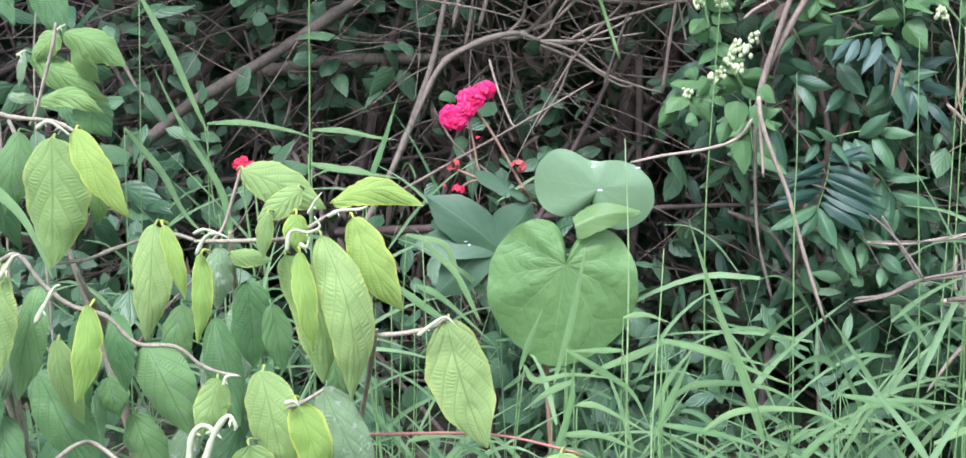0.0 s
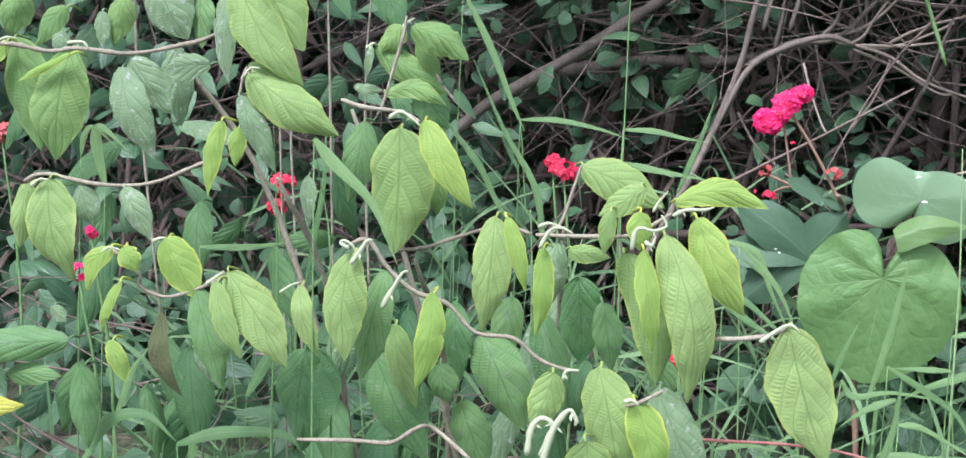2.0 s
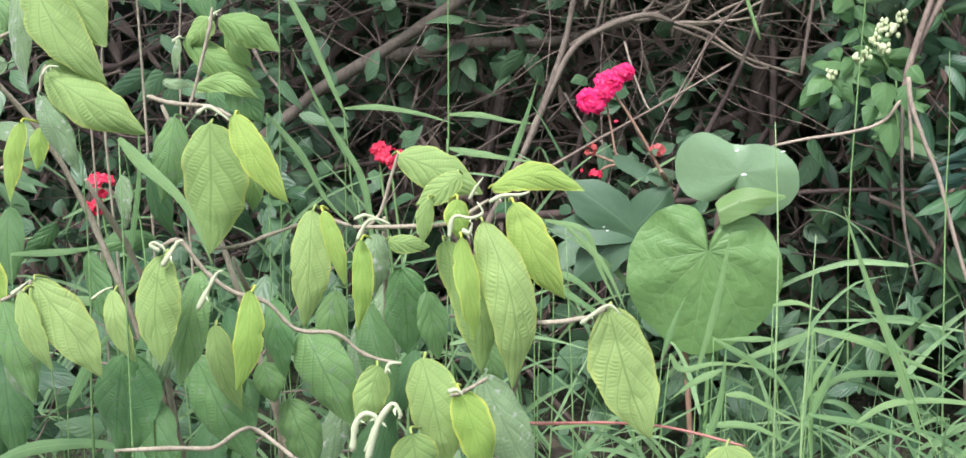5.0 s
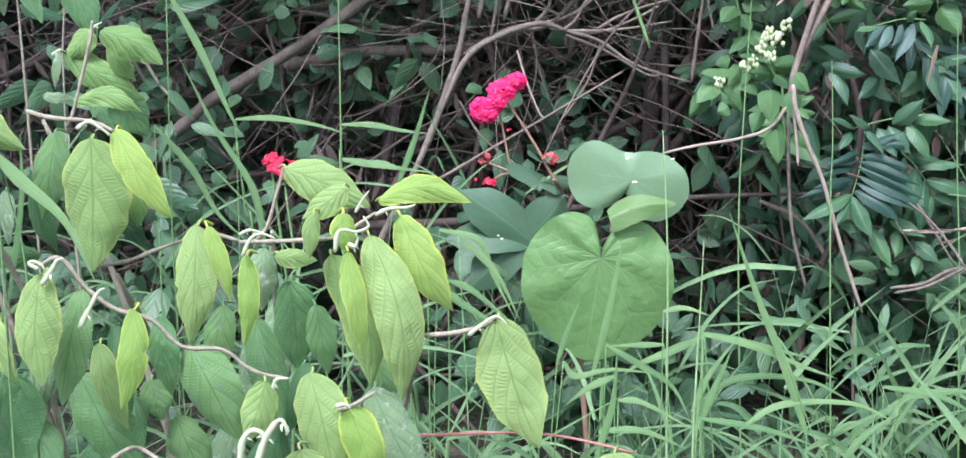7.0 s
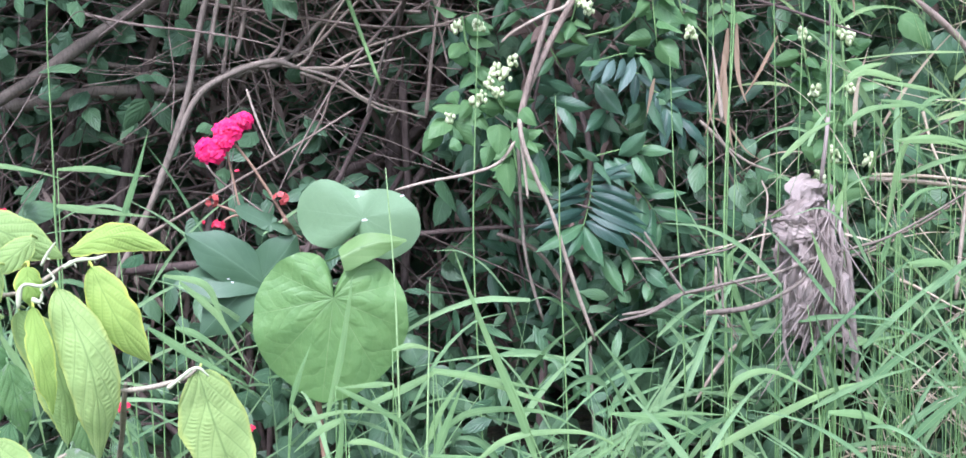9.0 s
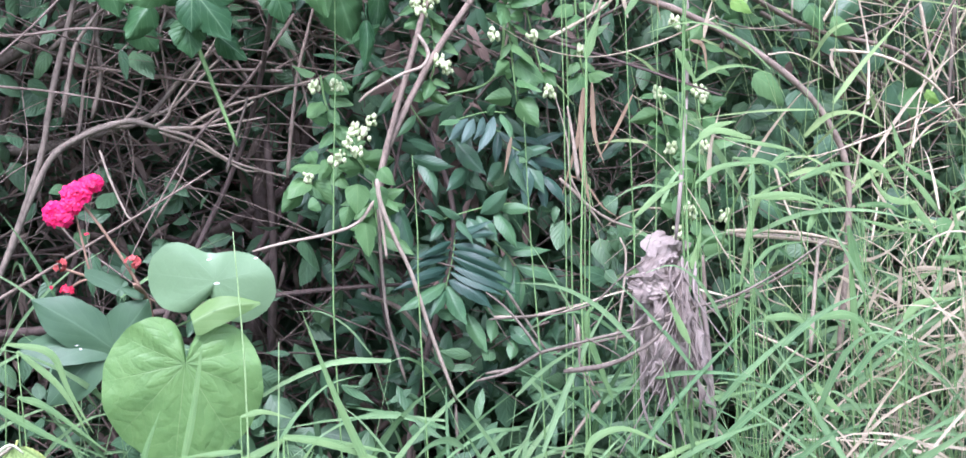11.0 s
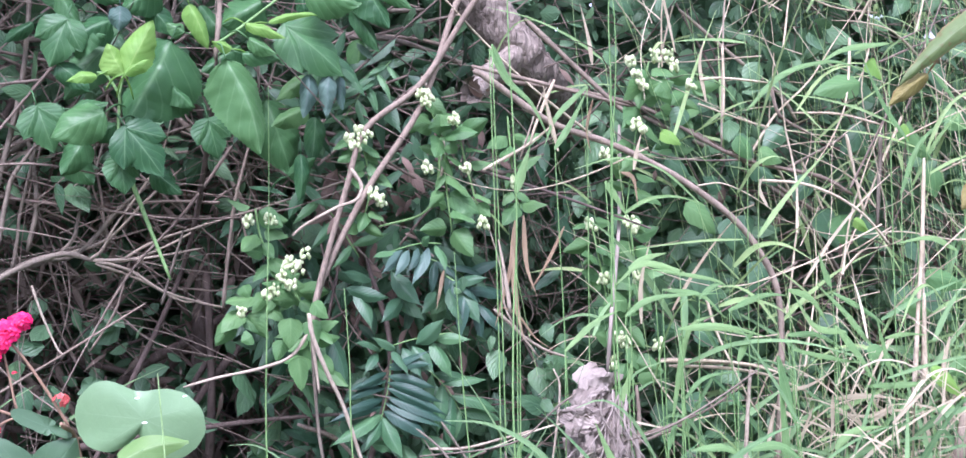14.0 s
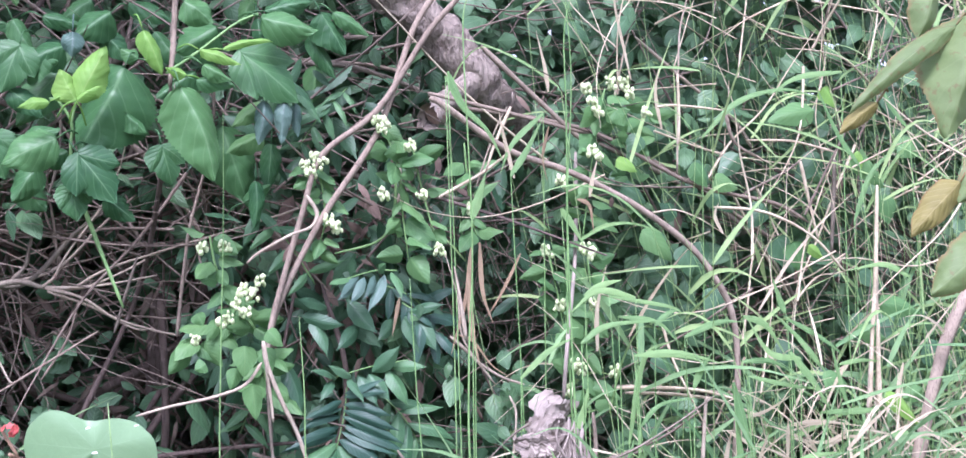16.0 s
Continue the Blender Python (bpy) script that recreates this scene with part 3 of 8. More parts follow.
velvet_leaf((-0.259, 1.340, 1.169), (-0.171, 1.340, 1.128), 0.046, VELVET)
velvet_leaf((-0.188, 1.280, 1.153), (-0.234, 1.280, 1.122), 0.029, VELVET)
velvet_leaf((-0.190, 1.250, 1.131), (-0.189, 1.250, 1.093), 0.027, YOUNG)
velvet_leaf((-0.218, 1.260, 1.130), (-0.225, 1.260, 1.086), 0.019, VELVET)
velvet_leaf((-0.322, 1.260, 1.120), (-0.302, 1.260, 1.046), 0.020, YOUNG)
velvet_leaf((-0.284, 1.250, 1.092), (-0.289, 1.250, 1.003), 0.023, YOUNG, sway=-0.1)
velvet_leaf((-0.341, 1.300, 1.117), (-0.353, 1.300, 0.996), 0.045, VELVET)
velvet_leaf((-0.265, 1.300, 1.084), (-0.222, 1.300, 1.079), 0.022, VELVET)
velvet_leaf((-0.280, 1.330, 1.090), (-0.285, 1.330, 1.023), 0.035, GREYED)
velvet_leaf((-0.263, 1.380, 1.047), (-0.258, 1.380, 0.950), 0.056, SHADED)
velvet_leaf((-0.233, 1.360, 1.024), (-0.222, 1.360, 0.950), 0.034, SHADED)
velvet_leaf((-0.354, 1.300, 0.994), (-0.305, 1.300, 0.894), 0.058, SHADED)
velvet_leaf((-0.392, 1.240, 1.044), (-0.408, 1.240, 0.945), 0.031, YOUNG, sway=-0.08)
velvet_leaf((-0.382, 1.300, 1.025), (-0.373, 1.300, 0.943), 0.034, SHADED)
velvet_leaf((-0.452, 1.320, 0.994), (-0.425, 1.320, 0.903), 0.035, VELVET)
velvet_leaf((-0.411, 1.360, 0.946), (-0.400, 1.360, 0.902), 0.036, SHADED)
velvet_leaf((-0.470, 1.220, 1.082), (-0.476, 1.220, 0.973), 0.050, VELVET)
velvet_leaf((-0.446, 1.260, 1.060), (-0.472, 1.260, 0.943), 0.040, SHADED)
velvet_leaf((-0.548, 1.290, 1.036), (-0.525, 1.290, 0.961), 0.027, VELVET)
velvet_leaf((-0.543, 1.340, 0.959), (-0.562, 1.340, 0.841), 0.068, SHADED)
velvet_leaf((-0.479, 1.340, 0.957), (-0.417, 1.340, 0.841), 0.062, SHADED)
velvet_leaf((-0.223, 1.220, 0.982), (-0.198, 1.220, 0.874), 0.056, VELVET)
velvet_leaf((-0.269, 1.250, 0.968), (-0.291, 1.250, 0.908), 0.037, VELVET)
velvet_leaf((-0.185, 1.200, 0.956), (-0.159, 1.200, 0.874), 0.042, YOUNG)
velvet_leaf((-0.169, 1.270, 0.955), (-0.118, 1.270, 0.845), 0.051, GREYED)
velvet_leaf((-0.229, 1.190, 0.917), (-0.222, 1.190, 0.865), 0.049, VELVET)
velvet_leaf((-0.045, 1.260, 1.024), (-0.004, 1.260, 0.893), 0.069, VELVET, arch=0.05)
velvet_leaf((0.067, 1.250, 0.890), (0.076, 1.250, 0.826), 0.058, VELVET)
velvet_leaf((-0.464, 1.420, 1.315), (-0.397, 1.420, 1.278), 0.041, MIDVELVET, sway=-0.2)
velvet_leaf((-0.515, 1.460, 1.295), (-0.428, 1.460, 1.239), 0.037, MIDVELVET)
velvet_leaf((-0.489, 1.400, 1.240), (-0.416, 1.400, 1.227), 0.026, MIDVELVET, sway=-0.35)
velvet_leaf((-0.464, 1.450, 1.300), (-0.435, 1.450, 1.261), 0.023, MIDVELVET)
velvet_leaf((-0.482, 1.450, 1.317), (-0.509, 1.450, 1.289), 0.033, MIDVELVET)
velvet_leaf((-0.468, 1.480, 1.246), (-0.433, 1.480, 1.200), 0.046, SHADED)
velvet_leaf((-0.515, 1.440, 1.293), (-0.521, 1.440, 1.253), 0.011, GREYED)
velvet_leaf((-0.539, 1.450, 1.247), (-0.502, 1.450, 1.243), 0.015, GREYED)
velvet_leaf((-0.452, 1.330, 1.204), (-0.456, 1.330, 1.068), 0.077, VELVET, arch=0.06)
velvet_leaf((-0.419, 1.300, 1.213), (-0.365, 1.300, 1.123), 0.036, YOUNG, sway=0.08)
velvet_leaf((-0.509, 1.400, 1.208), (-0.529, 1.400, 1.115), 0.043, SHADED)
velvet_leaf((-0.419, 1.380, 1.152), (-0.422, 1.380, 1.107), 0.022, MIDVELVET)
velvet_leaf((-0.337, 1.400, 1.018), (-0.350, 1.400, 0.936), 0.040, SHADED)
velvet_leaf((-0.174, 1.400, 0.962), (-0.165, 1.400, 0.907), 0.034, SHADED)
velvet_leaf((-0.939, 1.400, 1.296), (-0.906, 1.400, 1.164), 0.060, MIDVELVET)
velvet_leaf((-0.855, 1.380, 1.283), (-0.877, 1.380, 1.153), 0.073, MIDVELVET)
velvet_leaf((-0.936, 1.380, 1.291), (-0.974, 1.380, 1.245), 0.023, YOUNG)
velvet_leaf((-0.966, 1.400, 1.266), (-0.982, 1.400, 1.220), 0.026, MIDVELVET)
velvet_leaf((-0.846, 1.360, 1.276), (-0.911, 1.360, 1.243), 0.013, YOUNG)
velvet_leaf((-0.797, 1.380, 1.263), (-0.753, 1.380, 1.159), 0.048, GREYED)
velvet_leaf((-0.802, 1.420, 1.274), (-0.750, 1.420, 1.210), 0.045, GREYED)
velvet_leaf((-0.693, 1.400, 1.268), (-0.755, 1.400, 1.256), 0.033, GREYED)
velvet_leaf((-0.659, 1.360, 1.345), (-0.655, 1.360, 1.242), 0.030, GREYED)
velvet_leaf((-0.638, 1.340, 1.363), (-0.562, 1.340, 1.244), 0.056, VELVET, sway=0.15)
velvet_leaf((-0.621, 1.360, 1.379), (-0.568, 1.360, 1.283), 0.067, VELVET)
velvet_leaf((-0.623, 1.330, 1.256), (-0.519, 1.330, 1.193), 0.054, VELVET, sway=0.12)
velvet_leaf((-0.626, 1.340, 1.267), (-0.572, 1.340, 1.255), 0.020, VELVET)
velvet_leaf((-0.632, 1.330, 1.234), (-0.591, 1.330, 1.153), 0.032, GREYED)
velvet_leaf((-0.659, 1.350, 1.206), (-0.676, 1.350, 1.119), 0.027, YOUNG, sway=0.15)
velvet_leaf((-0.635, 1.340, 1.200), (-0.641, 1.340, 1.156), 0.023, YOUNG)
velvet_leaf((-0.895, 1.440, 1.334), (-0.934, 1.440, 1.287), 0.036, MIDVELVET)
velvet_leaf((-0.889, 1.420, 1.305), (-0.895, 1.420, 1.274), 0.025, GREYED)
velvet_leaf((-0.848, 1.440, 1.330), (-0.847, 1.440, 1.286), 0.022, GREYED)
velvet_leaf((-0.824, 1.450, 1.351), (-0.838, 1.450, 1.289), 0.036, MIDVELVET)
velvet_leaf((-0.782, 1.450, 1.373), (-0.743, 1.450, 1.298), 0.067, GREYED)
velvet_leaf((-0.732, 1.460, 1.353), (-0.729, 1.460, 1.288), 0.037, SHADED)
velvet_leaf((-1.006, 1.420, 1.318), (-0.995, 1.420, 1.268), 0.031, GREYED)
velvet_leaf((-0.853, 1.320, 1.137), (-0.824, 1.320, 1.024), 0.062, VELVET)
velvet_leaf((-0.889, 1.340, 1.129), (-0.901, 1.340, 1.054), 0.038, VELVET)
velvet_leaf((-0.836, 1.360, 1.128), (-0.818, 1.360, 1.079), 0.033, GREYED)
velvet_leaf((-0.777, 1.350, 1.127), (-0.744, 1.350, 1.068), 0.036, GREYED)
velvet_leaf((-0.756, 1.280, 1.067), (-0.785, 1.280, 1.019), 0.027, YOUNG, sway=0.3)
velvet_leaf((-0.743, 1.280, 1.069), (-0.727, 1.280, 1.043), 0.027, YOUNG)
velvet_leaf((-0.741, 1.270, 1.033), (-0.765, 1.270, 0.976), 0.015, YOUNG)
velvet_leaf((-0.704, 1.300, 1.079), (-0.665, 1.300, 1.013), 0.048, YOUNG)
velvet_leaf((-0.620, 1.270, 1.050), (-0.554, 1.270, 0.949), 0.051, VELVET)
velvet_leaf((-0.626, 1.250, 1.042), (-0.597, 1.250, 0.962), 0.026, VELVET)
velvet_leaf((-0.668, 1.300, 1.027), (-0.638, 1.300, 0.915), 0.042, SHADED)
velvet_leaf((-0.665, 1.320, 0.979), (-0.650, 1.320, 0.910), 0.035, GREYED)
velvet_leaf((-0.712, 1.310, 0.995), (-0.688, 1.310, 0.902), 0.026, BROWNED, sway=0.25)
velvet_leaf((-0.785, 1.330, 0.956), (-0.764, 1.330, 0.909), 0.025, YOUNG)
velvet_leaf((-0.937, 1.220, 0.898), (-0.826, 1.220, 0.904), 0.039, YELLOWED)
velvet_leaf((-0.885, 1.380, 0.981), (-0.865, 1.380, 0.964), 0.019, GREYED)
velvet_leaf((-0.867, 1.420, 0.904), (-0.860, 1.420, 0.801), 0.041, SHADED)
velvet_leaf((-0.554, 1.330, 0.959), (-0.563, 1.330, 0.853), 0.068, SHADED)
velvet_leaf((-0.990, 1.500, 1.362), (-1.007, 1.500, 1.300), 0.047, MIDVELVET)
velvet_leaf((-1.032, 1.450, 1.364), (-1.054, 1.450, 1.296), 0.046, MIDVELVET)
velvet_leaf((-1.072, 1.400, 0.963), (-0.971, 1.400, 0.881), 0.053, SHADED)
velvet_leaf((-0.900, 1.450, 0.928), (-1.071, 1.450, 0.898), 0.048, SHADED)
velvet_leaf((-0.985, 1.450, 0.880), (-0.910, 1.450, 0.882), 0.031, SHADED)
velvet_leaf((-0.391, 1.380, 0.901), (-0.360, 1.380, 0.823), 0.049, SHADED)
stem([(-1.020, 1.380, 1.322), (-0.956, 1.380, 1.294), (-0.928, 1.380, 1.286), (-0.884, 1.380, 1.280), (-0.845, 1.380, 1.283), (-0.784, 1.380, 1.278), (-0.723, 1.380, 1.286), (-0.682, 1.380, 1.300), (-0.635, 1.380, 1.327)], 0.0029, 0.0022, SHRUBSTEM, shrub)
stem([(-0.905, 1.360, 1.130), (-0.874, 1.360, 1.134), (-0.812, 1.360, 1.128), (-0.751, 1.360, 1.137), (-0.684, 1.360, 1.159), (-0.647, 1.360, 1.169)], 0.0025, 0.0018, SHRUBSTEM, shrub)
stem([(-0.766, 1.300, 1.064), (-0.736, 1.300, 1.033), (-0.729, 1.300, 1.020), (-0.700, 1.300, 1.018), (-0.643, 1.300, 1.035), (-0.636, 1.300, 1.045)], 0.0024, 0.0017, SHRUBSTEM, shrub)
stem([(-0.487, 1.260, 1.083), (-0.462, 1.260, 1.086), (-0.442, 1.260, 1.061), (-0.410, 1.260, 1.039), (-0.380, 1.260, 1.030), (-0.350, 1.260, 1.002), (-0.320, 1.260, 0.996), (-0.284, 1.260, 0.980), (-0.248, 1.260, 0.967)], 0.0024, 0.0018, SHRUBSTEM, shrub)
stem([(-0.526, 1.360, 1.232), (-0.500, 1.360, 1.223), (-0.461, 1.360, 1.218), (-0.436, 1.360, 1.209)], 0.0026, 0.0019, SHRUBSTEM, shrub)
stem([(-0.459, 1.380, 1.324), (-0.465, 1.380, 1.298), (-0.475, 1.380, 1.266), (-0.483, 1.380, 1.234), (-0.491, 1.380, 1.215)], 0.0019, 0.0016, SHRUBSTEM, shrub)
stem([(-0.207, 1.340, 1.001), (-0.114, 1.260, 1.010), (-0.072, 1.260, 1.016), (-0.045, 1.260, 1.025)], 0.0024, 0.0018, SHRUBSTEM, shrub)
stem([(-0.257, 1.330, 1.171), (-0.269, 1.330, 1.137), (-0.279, 1.330, 1.106), (-0.292, 1.330, 1.093)], 0.0019, 0.0016, SHRUBSTEM, shrub)
stem([(-0.296, 1.280, 1.101), (-0.247, 1.280, 1.102), (-0.198, 1.280, 1.110), (-0.161, 1.280, 1.128)], 0.0021, 0.0018, SHRUBSTEM, shrub)
stem([(-0.462, 1.360, 1.069), (-0.435, 1.360, 1.075), (-0.395, 1.360, 1.088), (-0.343, 1.360, 1.096), (-0.311, 1.360, 1.093)], 0.0020, 0.0020, SHRUBSTEM, shrub)
stem([(-0.518, 1.200, 0.895), (-0.458, 1.200, 0.900), (-0.423, 1.200, 0.906), (-0.393, 1.200, 0.911), (-0.381, 1.220, 0.908), (-0.341, 1.200, 0.887)], 0.0020, 0.0023, SHRUBSTEM, shrub)
stem([(-0.194, 1.200, 0.951), (-0.182, 1.200, 0.960), (-0.159, 1.200, 0.968)], 0.0017, 0.0017, SHRUBSTEM, shrub)
stem([(-0.208, 1.330, 0.892), (-0.119, 1.330, 0.890), (-0.039, 1.330, 0.891), (0.022, 1.330, 0.886), (0.098, 1.330, 0.867)], 0.0019, 0.0013, REDSTEM, shrub)
stem([(-0.630, 1.350, 1.266), (-0.640, 1.350, 1.244), (-0.642, 1.350, 1.210)], 0.0020, 0.0014, SHRUBSTEM, shrub)
shoot([(-0.468, 1.210, 1.072), (-0.458, 1.210, 1.086), (-0.452, 1.210, 1.095), (-0.446, 1.210, 1.097)], 0.0020)
shoot([(-0.470, 1.210, 1.087), (-0.478, 1.210, 1.092), (-0.475, 1.210, 1.095), (-0.467, 1.210, 1.091), (-0.464, 1.210, 1.086)], 0.0016)
shoot([(-0.441, 1.230, 1.027), (-0.431, 1.230, 1.045), (-0.421, 1.230, 1.062), (-0.415, 1.230, 1.065)], 0.0021)
shoot([(-0.286, 1.240, 1.092), (-0.276, 1.240, 1.110), (-0.265, 1.240, 1.113), (-0.253, 1.240, 1.108)], 0.0016)
shoot([(-0.288, 1.240, 1.113), (-0.276, 1.240, 1.117), (-0.259, 1.240, 1.111)], 0.0016)
shoot([(-0.195, 1.220, 1.097), (-0.192, 1.220, 1.114), (-0.186, 1.220, 1.118), (-0.174, 1.220, 1.116), (-0.163, 1.220, 1.121), (-0.168, 1.220, 1.131)], 0.0018)
shoot([(-0.183, 1.220, 1.105), (-0.176, 1.220, 1.102), (-0.173, 1.220, 1.111)], 0.0018)
shoot([(-0.178, 1.250, 1.131), (-0.171, 1.250, 1.143), (-0.164, 1.250, 1.152)], 0.0014)
shoot([(-0.159, 1.250, 1.128), (-0.147, 1.250, 1.134), (-0.129, 1.250, 1.135), (-0.120, 1.250, 1.138)], 0.0018)
shoot([(-0.282, 1.170, 0.905), (-0.279, 1.170, 0.930), (-0.270, 1.170, 0.941), (-0.259, 1.170, 0.936), (-0.265, 1.170, 0.919), (-0.271, 1.170, 0.905)], 0.0027)
shoot([(-0.267, 1.160, 0.899), (-0.257, 1.160, 0.933), (-0.243, 1.160, 0.953), (-0.236, 1.160, 0.944), (-0.237, 1.160, 0.939)], 0.0026)
shoot([(-0.254, 1.200, 0.972), (-0.251, 1.200, 0.981), (-0.239, 1.200, 0.982)], 0.0018)
shoot([(-0.195, 1.190, 0.957), (-0.187, 1.190, 0.959), (-0.181, 1.190, 0.954)], 0.0018)
shoot([(-0.072, 1.240, 1.012), (-0.060, 1.240, 1.021), (-0.045, 1.240, 1.030), (-0.034, 1.240, 1.021)], 0.0018)
shoot([(-0.453, 1.290, 1.214), (-0.441, 1.290, 1.221), (-0.427, 1.290, 1.213), (-0.420, 1.290, 1.207)], 0.0019)
shoot([(-0.573, 1.300, 1.025), (-0.560, 1.300, 1.034), (-0.550, 1.300, 1.038)], 0.0014)
shoot([(-0.941, 1.370, 1.290), (-0.930, 1.370, 1.294), (-0.918, 1.370, 1.293)], 0.0016)
shoot([(-0.844, 1.350, 1.288), (-0.825, 1.350, 1.289), (-0.818, 1.350, 1.281)], 0.0016)
shoot([(-0.868, 1.310, 1.128), (-0.857, 1.310, 1.136), (-0.845, 1.310, 1.136)], 0.0016)
shoot([(-0.644, 1.270, 1.035), (-0.634, 1.270, 1.042), (-0.624, 1.270, 1.050)], 0.0018)
shoot([(-0.770, 1.280, 1.060), (-0.759, 1.280, 1.068), (-0.745, 1.280, 1.065)], 0.0015)
shoot([(-0.723, 1.310, 1.073), (-0.712, 1.310, 1.077), (-0.701, 1.310, 1.076)], 0.0016)
shoot([(-0.622, 1.320, 1.254), (-0.615, 1.320, 1.263), (-0.604, 1.320, 1.263)], 0.0015)
shoot([(-0.469, 1.400, 1.312), (-0.462, 1.400, 1.319), (-0.455, 1.400, 1.323)], 0.0015)
shoot([(-0.516, 1.420, 1.290), (-0.509, 1.420, 1.295), (-0.505, 1.420, 1.296)], 0.0015)
for k, (x, y, z) in enumerate(((-0.62, 1.42, 1.14), (-0.44, 1.36, 1.06), (-0.28, 1.38, 1.1), (-0.12, 1.34, 1.0), (-0.75, 1.44, 1.28), (-0.55, 1.48, 1.22))):
    foot = (-0.35 + 0.05 * k - 0.12, 1.54 + 0.03 * (k % 3), gz(-0.3, 1.5) - 0.02)
    stem([foot, (0.6 * foot[0] + 0.4 * x, 1.56, 0.5), (0.2 * foot[0] + 0.8 * x, 1.52, 0.85 * z), (x, y, z)], 0.005, 0.003, SHRUBSTEM, shrub)
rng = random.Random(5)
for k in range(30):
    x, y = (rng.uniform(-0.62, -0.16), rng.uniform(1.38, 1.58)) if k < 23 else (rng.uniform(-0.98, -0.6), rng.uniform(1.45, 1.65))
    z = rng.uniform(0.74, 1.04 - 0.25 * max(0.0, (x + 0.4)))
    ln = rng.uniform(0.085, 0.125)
    velvet_leaf((x, y, z), (x + rng.uniform(-0.04, 0.04), y - rng.uniform(0.0, 0.06), z - ln), ln * rng.uniform(0.36, 0.48), rng.choice((INNERSHADE, INNERSHADE, INNERSHADE, GREYED)), rng.uniform(-45, 45))

# the taller shoots of the shrub that stand behind, mostly in the shade-darkened leaf colour
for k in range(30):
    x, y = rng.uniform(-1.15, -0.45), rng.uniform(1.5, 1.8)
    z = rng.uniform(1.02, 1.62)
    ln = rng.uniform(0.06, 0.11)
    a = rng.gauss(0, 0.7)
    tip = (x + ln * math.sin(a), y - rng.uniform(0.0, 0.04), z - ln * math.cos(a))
    velvet_leaf((x, y, z), tip, ln * rng.uniform(0.36, 0.5), rng.choice((INNERSHADE, INNERSHADE, INNERSHADE, GREYED)), rng.uniform(-45, 45))
    if k % 6 == 0:
        stem([(x, y + 0.02, z), (x + rng.uniform(-0.05, 0.05), y + 0.05, 0.8 * z), (0.8 * x - 0.1, y + 0.03, 0.3)], 0.0012, 0.002, SHRUBSTEM, shrub)

# ---- the red-flowered plants ----
bloom = thing("red_flowered_plant", (0.10, 2.0, gz(0.1, 2.0)), "plant with heart-shaped leaves and magenta-red flower heads", "plant")


def round_leaf(centre, tip, radii, skin, roll=0.0, cup=0.05, wave=0.02, owner=None, facing=(0, -1, 0.35), whole=False, pucker=0.0):
    SEED[0] += 1
    m = frame_of(centre, tip, roll, facing)
    bm = bmesh.new()
    disc_leaf(bm, m, radii, 14, cup, wave, SEED[0], whole, pucker)
    return part("leaf", bm, skin, owner or bloom)


def folded_edge(base, tip, width):
    """The turned-over margin of a round leaf: a half-moon that shows its paler back."""
    SEED[0] += 1
    bm = bmesh.new()
    sheet(bm, frame_of(base, tip, -8.0), (Vector(tip) - Vector(base)).length, width, lambda v: max(math.sin(math.pi * min(1.0, 0.10 + 0.9 * v) ** 0.62), 0.06) ** 0.75, 20, 5, 0.06, 0.25, -0.13, 0, 0.05, 0, 0.25, SEED[0])
    return part("leaf", bm, FOLDED, bloom)


def fingered_leaf(centre, tips, width, skin=FINGER):
    """A leaf of rounded lobes that meet at the stalk."""
    SEED[0] += 1
    bm = bmesh.new()
    for k, tip in enumerate(tips):
        a, b = Vector(centre), Vector(tip)
        foot = a - (b - a) * 0.18 + Vector((0, 0.002 * k, 0))
        sheet(bm, frame_of(foot, b, 10 * (k - 1)), (b - foot).length, width, lambda v: oval(v, 1.15, 0.55), 18, 4, 0.05, 0.1, 0.05, 0, 0.04, 0, 0.1, SEED[0] + k)
    return part("leaf", bm, skin, bloom)


def flower_head(centre, size, skin, owner, count=40, flat=(1.0, 0.6, 0.8), name="flower_head", petal=0.42):
    """A dense head of small five-petalled flowers."""
    SEED[0] += 1
    rng = random.Random(SEED[0])
    bm = bmesh.new()
    for k in range(count):
        d = Vector((rng.gauss(0, 1), rng.gauss(0, 1) - 0.5, rng.gauss(0, 1) + 0.35)).normalized()
        c = Vector(centre) + Vector((d.x * flat[0], d.y * flat[1], d.z * flat[2])) * size * rng.uniform(0.75, 1.0)
        d = (d + Vector((0, -0.5, 0.25))).normalized()
        for p in range(5):
            turn = Matrix.Rotation(2 * math.pi * p / 5 + k, 4, d)
            out = turn @ d.orthogonal().normalized()
            m = frame_of(c, c + out + d * 0.25, rng.uniform(-12, 12), d)
            sheet(bm, m, size * petal, size * petal * 0.85, lambda v: max(0.15, math.sin(math.pi * min(v * 0.8 + 0.12, 1.0))), 3, 1, 0.1, 0.2, seed=k)
    return part(name, bm, skin, owner)


